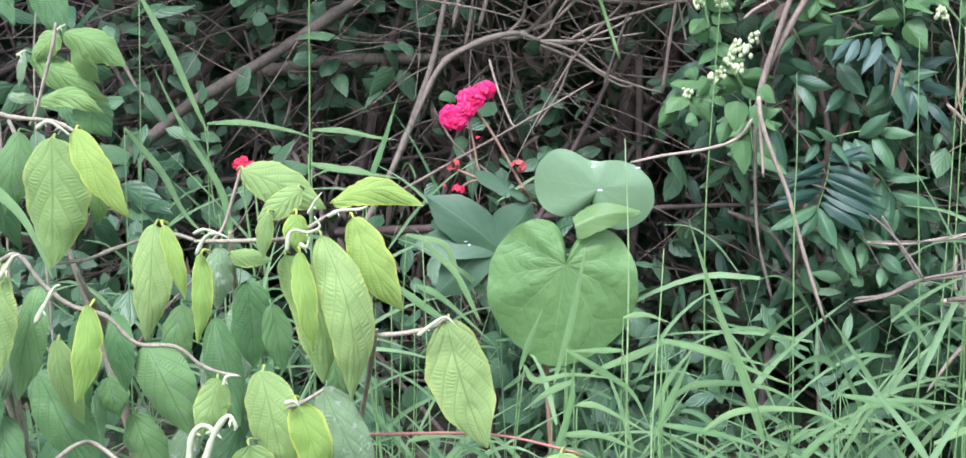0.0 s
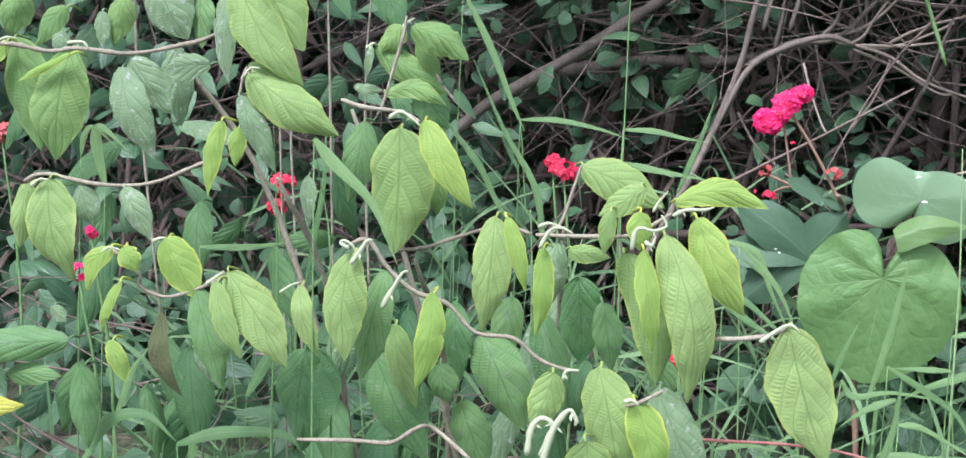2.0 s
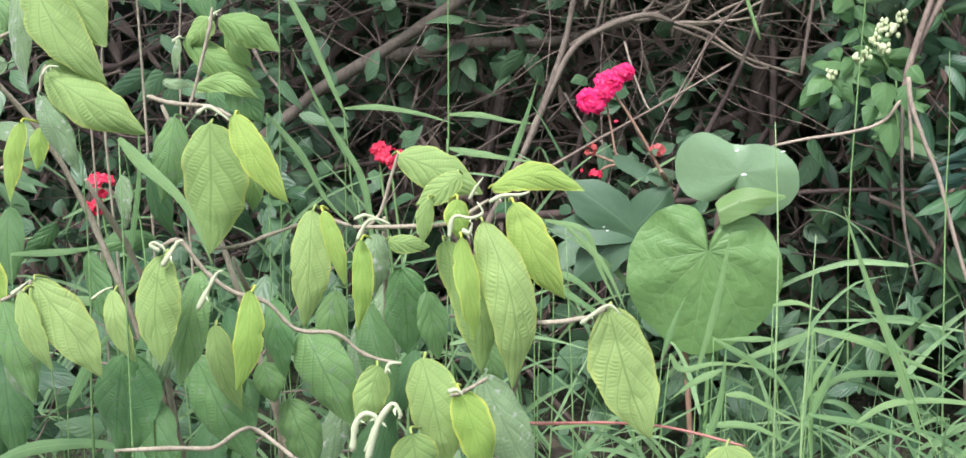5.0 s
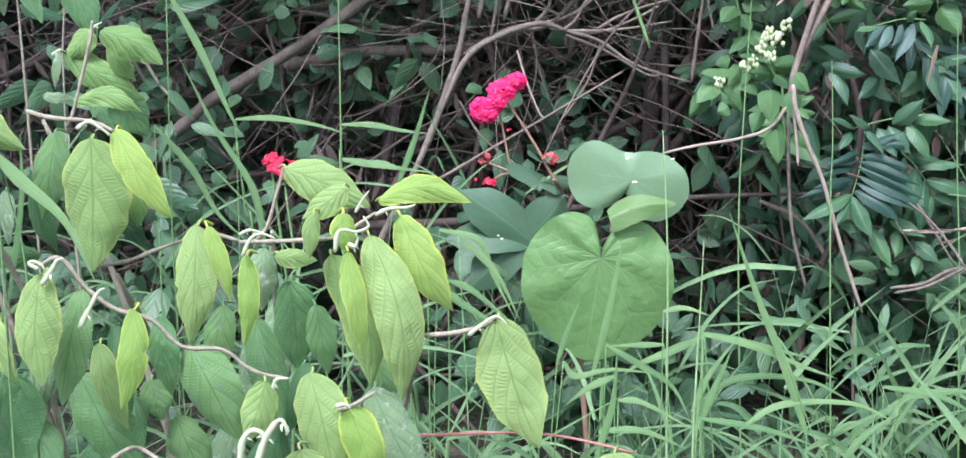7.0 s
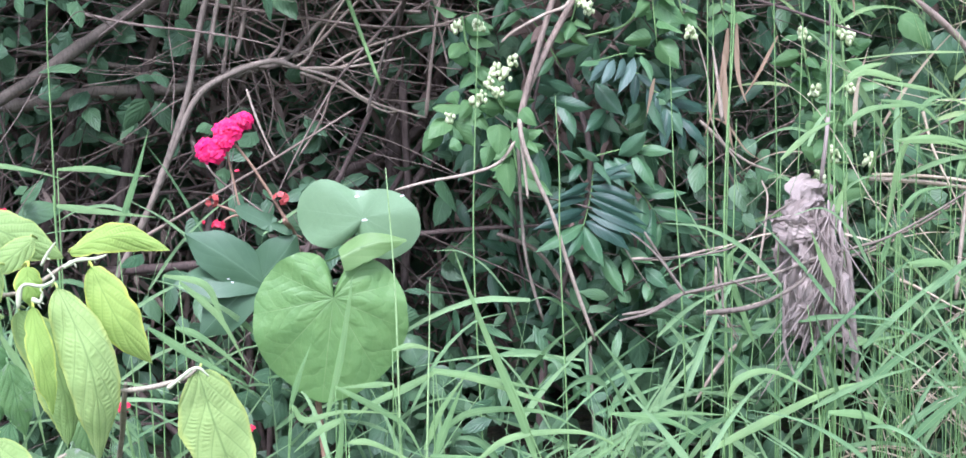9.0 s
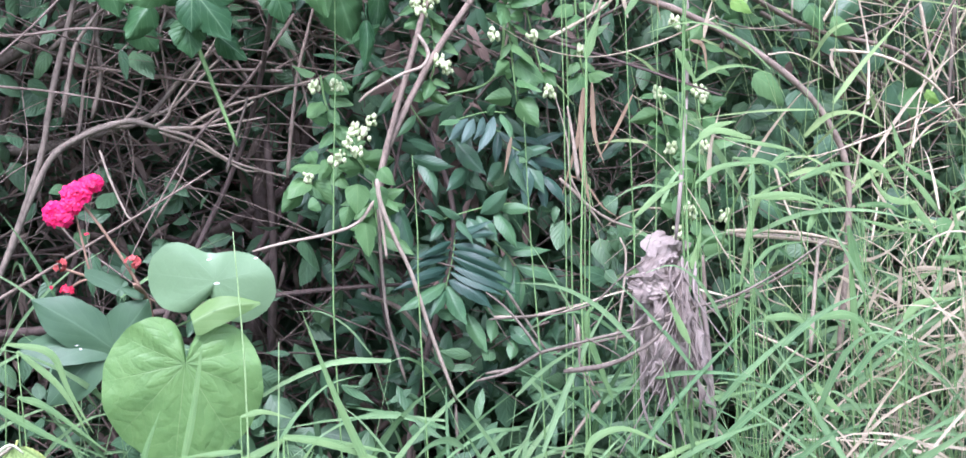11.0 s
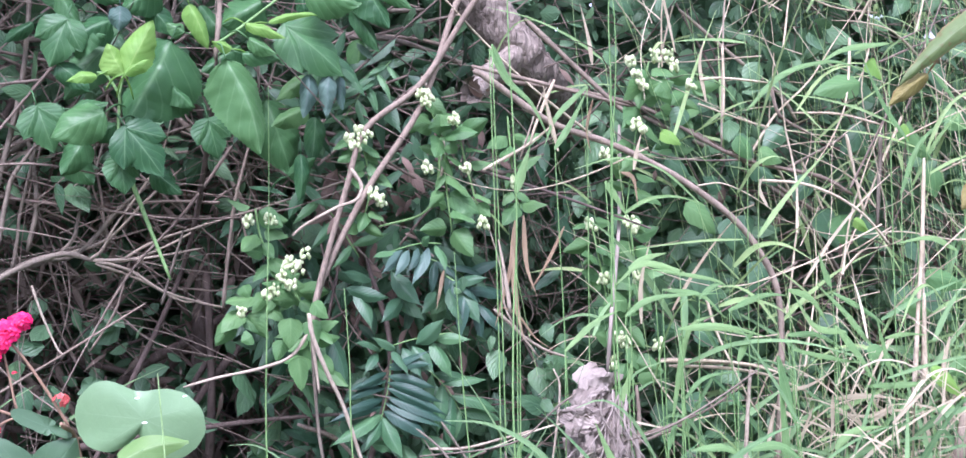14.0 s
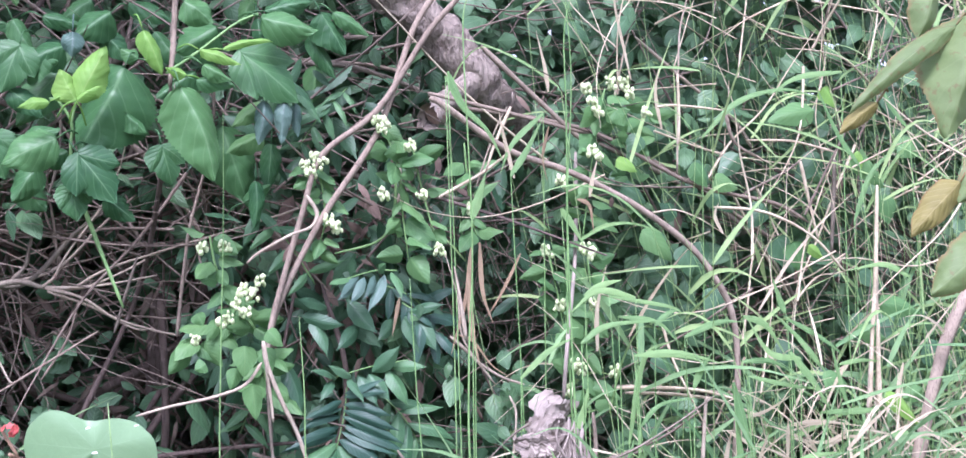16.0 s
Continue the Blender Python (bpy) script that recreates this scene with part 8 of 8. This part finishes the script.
dead_sheet((0.783, 1.830, 1.079), (0.841, 1.830, 1.062), 0.030)

rng = random.Random(29)
for k in range(18):
    top = Vector((rng.uniform(0.835, 0.875), 1.835, rng.uniform(1.03, 1.11)))
    end = top + Vector((rng.uniform(-0.11, 0.07), rng.uniform(-0.01, 0.01), -rng.uniform(0.10, 0.26)))
    stem([top, top.lerp(end, 0.4) + Vector((0.35 * (top.x - end.x) - 0.01, -0.012, 0.012)), end], rng.uniform(0.0012, 0.0022), 0.0008, DEADLEAF, dead, "strand", 0.1, 6)
straw_blade([(0.762, 2.000, 1.374), (0.752, 2.000, 1.303), (0.719, 2.000, 1.204)], 0.0134, TAN)
straw_blade([(0.776, 2.000, 1.382), (0.777, 2.000, 1.302), (0.792, 2.000, 1.250)], 0.0099, TAN)
straw_blade([(0.753, 2.000, 1.333), (0.757, 2.000, 1.234), (0.767, 2.000, 1.181)], 0.0116, TAN)
straw_blade([(0.845, 2.000, 1.361), (0.811, 2.000, 1.301), (0.782, 2.000, 1.260)], 0.0072, TAN)
straw_blade([(0.639, 2.000, 1.299), (0.632, 2.000, 1.269), (0.624, 2.000, 1.239)], 0.0099, TAN)
straw_blade([(0.906, 2.000, 1.569), (0.893, 2.000, 1.519), (0.898, 2.000, 1.478)], 0.0081, TAN)
straw_blade([(0.949, 2.000, 1.447), (0.970, 2.000, 1.436), (0.976, 2.000, 1.390)], 0.0090, TAN)
straw_blade([(0.733, 2.000, 1.235), (0.758, 2.000, 1.222), (0.787, 2.000, 1.182), (0.818, 2.000, 1.160)], 0.0054, TAN)

# ---- masses that nobody could count ----


def leaf_mass(name, label, count, xr, yr, zr, size, skin, keep=None, shape=oval, wide=(0.5, 0.75), down=0.5, seed=1, rows=4):
    rng = random.Random(seed)
    spots = []
    while len(spots) < count:
        p = Vector((rng.uniform(*xr), rng.uniform(*yr), rng.uniform(*zr)))
        if keep and rng.random() > keep(p):
            continue
        way = Vector((rng.gauss(0, 0.7), rng.gauss(-0.25, 0.5), rng.gauss(-down, 0.5)))
        open_side = Vector((rng.gauss(0, 0.6), -1, rng.gauss(0.6, 0.6)))
        ln = rng.uniform(*size)
        spots.append((p, way, open_side, ln, ln * rng.uniform(*wide), rng.uniform(-0.04, 0.14)))
    return scatter(name, spots, skin, label, "foliage", shape, rows)


def patchy(p, scale=3.0, low=-0.1, high=0.25):
    return min(max((noise.noise(p * scale) - low) / (high - low), 0.0), 1.0)


def build_far_wall():
    """A pale plastered wall that glints through a gap in the hedge."""
    bm = bmesh.new()
    for x in (-1.9, -1.35, -0.9):
        bmesh.ops.create_cube(bm, size=1.0, matrix=Matrix.Translation((x, 4.2, 1.1)) @ Matrix.Diagonal((0.5, 0.12, 2.6, 1)))
    g = Graph("pale_plaster")
    where = g.position()
    stain = g.noise(2.5, 5.0, where)
    colour = g.mix(g.ramp(stain, 0.35, 0.7), (0.74, 0.75, 0.76), (0.50, 0.50, 0.49))
    skin = g.node("BsdfPrincipled", Base_Color=colour, Roughness=0.9, Normal=g.bump(g.noise(60.0, 4.0, where), 0.4, 0.004))
    tagged(part("wall_far", bm, g.end(skin.outputs[0])), "pale plastered wall glimpsed through the hedge", "wall", kind="structure")


build_far_wall()


def by_log(p):
    return 0.0 if (0.55 < p.x < 1.0 and p.z > 1.4 and p.y < 2.5) or (0.72 < p.x < 0.98 and 1.2 < p.z < 1.5) else patchy(p, 4.5, -0.12, 0.25)


def in_hedge(p):
    return patchy(p, 2.6) * (1.0 if p.x > 0.48 else 0.5 if p.y > 2.75 else 0.34 if p.x > -0.45 else 0.22) * (0.08 if -1.3 < p.x < -0.8 and 1.15 < p.z < 1.7 else 0.55 if -0.1 < p.x < 0.48 and 0.9 < p.z < 1.65 and p.y < 2.95 else 1.0)


leaf_mass("hedge_leaves", "mass of small dark green leaves filling the hedge", 17000, (-2.2, 3.0), (2.45, 3.1), (0.4, 2.7), (0.03, 0.07), HEDGELEAF, in_hedge, seed=2)
leaf_mass("deep_hedge_leaves", "dense dark leaves deep inside the hedge", 30000, (-4.4, 5.2), (3.0, 3.8), (0.4, 3.0), (0.07, 0.13), HEDGELEAF, lambda p: 0.12 if -1.5 < p.x < -0.85 and 1.2 < p.z < 1.9 else 0.55 if 1.3 < p.x < 3.2 and p.z > 1.85 else 1.0, seed=3)
leaf_mass("far_hedge_leaves", "large dark leaves at the back of the hedge", 9000, (-4.4, 5.2), (3.8, 4.5), (1.2, 3.2), (0.12, 0.2), HEDGELEAF, lambda p: 0.1 if -1.6 < p.x < -0.85 and 1.2 < p.z < 2.0 else 0.5 if 1.5 < p.x < 3.8 and p.z > 1.85 else 1.0, seed=15)
leaf_mass("upper_hedge_leaves", "green leaves high in the hedge behind the sapling", 650, (-0.1, 0.85), (2.42, 2.75), (1.52, 2.2), (0.035, 0.08), CURTAIN, lambda p: 0.9 * patchy(p, 5.0, -0.3, 0.2), pointed, (0.35, 0.6), 0.5, seed=16)
leaf_mass("low_shrub_leaves", "green pointed leaves of low growth behind the velvety shrub", 150, (-1.35, -0.52), (1.95, 2.3), (0.85, 1.5), (0.05, 0.11), CURTAIN, lambda p: patchy(p, 3.5, -0.25, 0.15), pointed, (0.3, 0.5), 0.4, seed=18, rows=6)
# Added leaves above the view that only keep skylight off the hedge face.
leaf_mass("overhanging_leaves", "unseen leaves added above the thicket to shade the hedge", 2600, (-2.6, -0.3), (1.95, 2.9), (2.0, 2.7), (0.06, 0.11), HEDGELEAF, seed=9)
# More added leaves out of view, which darken the hollow below them.
leaf_mass("inner_overhang_leaves", "unseen leaves added above the hollow of the hedge to darken it", 700, (-0.5, 0.5), (2.0, 2.95), (2.1, 2.7), (0.06, 0.11), HEDGELEAF, seed=13)
# Hedge top out of view, added as a cover against the sky; thinned for light.
leaf_mass("hedge_top_leaves", "unseen leafy top added over the hedge to keep its inside dark", 7000, (-4.4, 5.2), (2.5, 4.4), (2.5, 3.3), (0.06, 0.12), HEDGELEAF, lambda p: 0.0 if p.x < -0.7 and p.y > 3.3 else 0.35 if 1.0 < p.x < 3.6 else 1.0, seed=4)
leaf_mass("curtain_leaves", "curtain of small rounded climber leaves over the hedge", 4300, (0.7, 2.7), (2.15, 2.5), (0.8, 2.4), (0.028, 0.07), CURTAIN, by_log, pointed, wide=(0.42, 0.68), down=0.6, seed=5, rows=6)
leaf_mass("pointed_leaves", "dark pointed leaves hanging about the feathery shrub", 430, (0.36, 0.98), (2.25, 2.5), (0.85, 1.75), (0.045, 0.095), LANCE, lambda p: 0.9 * patchy(p, 5.0, -0.25, 0.2), lance, (0.22, 0.34), 0.8, seed=61, rows=7)
# Shreds added to brighten the blacks of the hollow, as haze would.
leaf_mass("hollow_litter", "brown shreds added deep among the branches to lighten the dark hollow", 4200, (-1.7, 0.58), (2.55, 3.0), (0.7, 2.05), (0.025, 0.075), HOLLOWFILL, lambda p: patchy(p, 3.2, -0.25, 0.15), lance, (0.10, 0.26), 0.9, seed=62)
leaf_mass("hollow_green_leaves", "green leaves scattered among the bare branches", 190, (-0.75, 0.42), (2.3, 2.6), (1.0, 1.85), (0.035, 0.085), CURTAIN, lambda p: patchy(p, 4.0, -0.2, 0.25), pointed, (0.35, 0.6), 0.4, seed=63, rows=6)
leaf_mass("withered_leaves", "scattered withered brown leaves in the hedge", 420, (0.5, 2.6), (2.2, 2.6), (0.9, 2.1), (0.02, 0.05), RUSTY, lambda p: patchy(p, 2.0, 0.0, 0.3), wide=(0.2, 0.45), down=1.0, seed=12)
leaf_mass("undergrowth_leaves", "low dark undergrowth leaves below the hedge", 1500, (-1.6, 2.4), (2.25, 2.65), (0.4, 0.95), (0.04, 0.08), HEDGELEAF, lambda p: patchy(p, 3.0), seed=6)


def twig_paths(count, xr, yr, zr, length, thick, seed, bend=1.0, steep=0.35):
    rng = random.Random(seed)
    out = []
    for _ in range(count):
        p = Vector((rng.uniform(*xr), rng.uniform(*yr), rng.uniform(*zr)))
        a = rng.gauss(steep, 0.6)
        way = Vector((math.cos(a) * rng.choice((-1, 1)), rng.gauss(0, 0.3), math.sin(a) * (1 if rng.random() < 0.7 else -1)))
        ln, pts = rng.uniform(*length), [p]
        for k in range(4):
            way = (way + Vector((rng.gauss(0, 0.22), rng.gauss(0, 0.15), rng.gauss(0, 0.22))) * bend).normalized()
            pts.append(pts[-1] + way * ln / 4)
        r = rng.uniform(*thick)
        out.append((pts, r, r * 0.2))
    return out


tangle("hedge_twigs", twig_paths(760, (-1.8, 0.6), (2.45, 3.15), (0.7, 2.2), (0.25, 0.8), (0.0009, 0.0036), 7), TWIG, "tangle of fine dry brown twigs inside the hedge", "twigs")
tangle("front_twigs", twig_paths(170, (-1.0, 0.45), (2.28, 2.5), (1.25, 2.1), (0.15, 0.5), (0.0005, 0.0016), 19, 1.2), BROWNTWIG, "bare pale brown twigs on the face of the hedge", "twigs")
tangle("low_twigs", twig_paths(45, (-0.15, 0.4), (2.36, 2.7), (1.2, 1.6), (0.2, 0.6), (0.0008, 0.003), 27, 1.0, 0.5), BROWNTWIG, "bare brown twigs crossing the hollow of the hedge", "twigs")
tangle("hedge_boughs", twig_paths(110, (-1.8, 0.5), (2.6, 3.1), (0.6, 1.9), (0.6, 1.4), (0.005, 0.011), 17, 0.6, 0.6), DARKBARK, "dark leaning boughs inside the hedge", "branches")
tangle("vine_twigs", twig_paths(420, (0.5, 2.6), (2.2, 2.6), (0.8, 2.2), (0.2, 0.7), (0.001, 0.003), 8), TWIG, "tangle of thin dry vine twigs", "twigs")


def grass_mass(name, label, count, area, skin, seed, lengths, heights, wide, lean=0.2):
    """Many thin culms, each with an arching blade that leaves it part of the way up."""
    rng = random.Random(seed)
    co, faces, uvs = [], [], []
    def strip(rows, face):
        off = len(co)
        for q, side, v in rows:
            co.extend((tuple(q - side), tuple(q - face.normalized() * side.length * 0.3), tuple(q + side)))
            uvs.extend(((0, v), (0.5, v), (1, v)))
        for i in range(len(rows) - 1):
            for j in (0, 1):
                faces.append((off + 3 * i + j, off + 3 * i + j + 1, off + 3 * i + j + 4, off + 3 * i + j + 3))

    for k in range(count // 3):
        x, y = area(rng)
        foot = Vector((x, y, gz(x, y) - 0.01))
        h = rng.uniform(*heights(x, y))
        up = Vector((rng.gauss(0, lean), rng.gauss(-0.03, lean * 0.5), 1)).normalized()
        bow = Vector((rng.gauss(0, 0.04), rng.gauss(0, 0.02), 0)) * h
        face = Vector((rng.gauss(0, 0.4), -1, 0.2))
        thick = Vector((rng.uniform(0.0005, 0.0014), 0, 0))
        strip([(foot + up * h * v + bow * math.sin(math.pi * v), thick * (1 - 0.4 * v), 0.02 + 0.07 * v) for v in (0, 0.25, 0.5, 0.75, 1.0)], face)
        for b in range(3):
            v = (1.0, rng.uniform(0.62, 0.9), rng.uniform(0.35, 0.7))[b]
            start = foot + up * h * v + bow * math.sin(math.pi * v)
            a = (0.0 if (b + k) % 2 else math.pi) + rng.gauss(0, 0.7)
            ln = rng.uniform(*lengths)
            out = Vector((math.cos(a), 0.7 * math.sin(a) - 0.15, 0))
            rise = abs(rng.gauss(0.9, 0.6))
            fall = rng.uniform(0.03, 0.25) if rng.random() < 0.55 else rng.uniform(0.2, 0.6)
            way = (out + Vector((0, 0, rise))).normalized()
            drop = Vector((0, 0, -fall * ln))
            path = smooth_path([start, start + way * ln * 0.3, start + way * ln * 0.65 + drop * 0.35, start + way * ln + drop], 3)
            w = rng.uniform(*wide)
            face = Vector((rng.gauss(0, 0.5), -0.8, rng.uniform(0.2, 1.0)))
            rows = []
            for i, q in enumerate(path):
                v = i / (len(path) - 1)
                way = path[min(i + 1, len(path) - 1)] - path[max(i - 1, 0)]
                hw = max(w / 2 * min(1.0, (0.12 + v) / 0.35) ** 0.8 * (1 - v) ** 0.85, 0.0004)
                rows.append((q, way.cross(face).normalized() * hw, 0.1 + 0.9 * v))
            strip(rows, face)
    me = bpy.data.meshes.new(name)
    me.from_pydata(co, [], faces)
    layer = me.uv_layers.new(name="UVMap")
    layer.data.foreach_set("uv", np.array([uvs[i] for f in faces for i in f], np.float32).ravel())
    me.polygons.foreach_set("use_smooth", np.ones(len(faces), bool))
    me.materials.append(skin)
    return tagged(new(name, me), label, "grass", kind="stuff")


grass_mass("meadow_grass", "dense bright green grass with arching blades", 900, lambda r: (0.32 + 2.0 * r.random() ** 0.75, r.uniform(1.6, 2.2)), GRASS, 21, (0.12, 0.34), lambda x, y: (0.25, 0.58 if x < 0.75 else 0.85), (0.008, 0.0165))
grass_mass("low_grass", "short green grass at the foot of the plants", 330, lambda r: (r.uniform(-0.05, 0.5), r.uniform(1.6, 1.95)), GRASS, 25, (0.10, 0.28), lambda x, y: (0.25, 0.46), (0.005, 0.011))
grass_mass("shaded_grass", "green grass growing behind the shrub", 260, lambda r: (r.uniform(-1.15, 0.15), r.uniform(1.75, 2.3)), GRASS, 22, (0.12, 0.3), lambda x, y: (0.25, 0.65), (0.005, 0.012))
grass_mass("high_grass", "tall thin green grass climbing through the hedge", 111, lambda r: (0.9 + 1.8 * r.random() ** 0.7, r.uniform(1.95, 2.3)), PALEGRASS, 23, (0.1, 0.26), lambda x, y: (0.6, 1.4), (0.007, 0.013), 0.26)
grass_mass("straw_grass", "pale dry straw among the grass", 460, lambda r: (1.15 + abs(r.gauss(0.4, 0.4)), r.uniform(1.8, 2.2)), STRAW, 24, (0.12, 0.35), lambda x, y: (0.35, 0.85), (0.004, 0.009), 0.3)
tangle("dry_stems", twig_paths(95, (1.05, 2.8), (2.05, 2.35), (0.7, 2.0), (0.25, 0.8), (0.0007, 0.0030), 41, 1.0, 0.6), BROWNTWIG, "long dry brown stems leaning through the climbers", "twigs")
grass_mass("upper_grass", "pale thin grass standing high through the climbers", 270, lambda r: (0.95 + 1.5 * r.random() ** 0.8, r.uniform(1.98, 2.25)), PALEGRASS, 29, (0.10, 0.3), lambda x, y: (1.0, 1.75), (0.006, 0.012), 0.22)
grass_mass("lawn_grass", "short rough green grass where one stands", 7500, lambda r: (r.uniform(-3.5, 4.0), r.uniform(-1.6, 1.3)), GRASS, 51, (0.05, 0.13), lambda x, y: (0.03, 0.10), (0.004, 0.008), 0.3)
leaf_mass("hollow_withered_leaves", "shaggy withered brown leaves hanging below the log", 130, (0.52, 0.70), (2.42, 2.6), (1.2, 1.5), (0.04, 0.08), RUSTY, None, pointed, (0.2, 0.4), 1.2, seed=14)
tangle("upper_straw", twig_paths(105, (0.95, 2.7), (2.02, 2.3), (1.45, 2.2), (0.2, 0.6), (0.0008, 0.0034), 33, 0.8, 1.1), PALESTRAW, "pale dry stalks hanging high in the climbers", "straw")
tangle("straw_stems", twig_paths(120, (1.0, 2.8), (1.9, 2.25), (0.6, 1.7), (0.12, 0.45), (0.0007, 0.003), 31, 0.8, 0.8), PALESTRAW, "loose pale dry stems caught in the growth", "straw")
tangle("brown_twigs", twig_paths(130, (0.74, 1.0), (2.26, 2.5), (1.18, 1.55), (0.06, 0.22), (0.0007, 0.0022), 71, 1.6, 0.9), TWIG, "nest of fine brown twigs below the log", "twigs")
grass_mass("tall_pale_grass", "pale green grass crowding the upper hedge", 84, lambda r: (1.4 + 0.75 * r.random(), r.uniform(2.05, 2.3)), PALEGRASS, 73, (0.12, 0.32), lambda x, y: (1.25, 1.6), (0.006, 0.013), 0.12)
grass_mass("shrub_foot_grass", "broad green grass about the foot of the shrub", 300, lambda r: (r.uniform(-1.35, -0.2), r.uniform(1.5, 1.9)), GRASS, 74, (0.15, 0.36), lambda x, y: (0.12, 0.42), (0.007, 0.017), 0.3)
leaf_mass("shrub_foot_leaves", "green pointed leaves low at the foot of the shrub", 130, (-1.4, -0.35), (1.6, 1.95), (0.5, 0.9), (0.05, 0.11), CURTAIN, None, pointed, (0.3, 0.55), 0.4, seed=75, rows=6)
tangle("foot_stems", twig_paths(60, (-1.3, -0.5), (1.55, 1.85), (0.5, 0.9), (0.15, 0.5), (0.0008, 0.0024), 76, 0.8, 0.3), BROWNTWIG, "dry brown stems lying at the foot of the shrub", "twigs")
tangle("sapling_twigs", twig_paths(75, (-0.3, 0.6), (2.33, 2.5), (1.4, 1.95), (0.35, 0.9), (0.0012, 0.0042), 77, 0.6, 0.05), BROWNTWIG, "level brown twigs behind the sapling", "twigs")
tangle("crossing_stems", twig_paths(130, (1.0, 2.3), (2.0, 2.3), (1.2, 2.1), (0.2, 0.7), (0.0006, 0.0022), 78, 0.9, 0.5), PALESTRAW, "pale dry stems crossing through the upper growth", "straw")
leaf_mass("feathery_foot_leaves", "green leaves low at the foot of the feathery shrub", 150, (0.2, 0.95), (2.05, 2.3), (0.55, 0.95), (0.04, 0.08), CURTAIN, None, lance, (0.22, 0.4), 0.5, seed=79, rows=6)
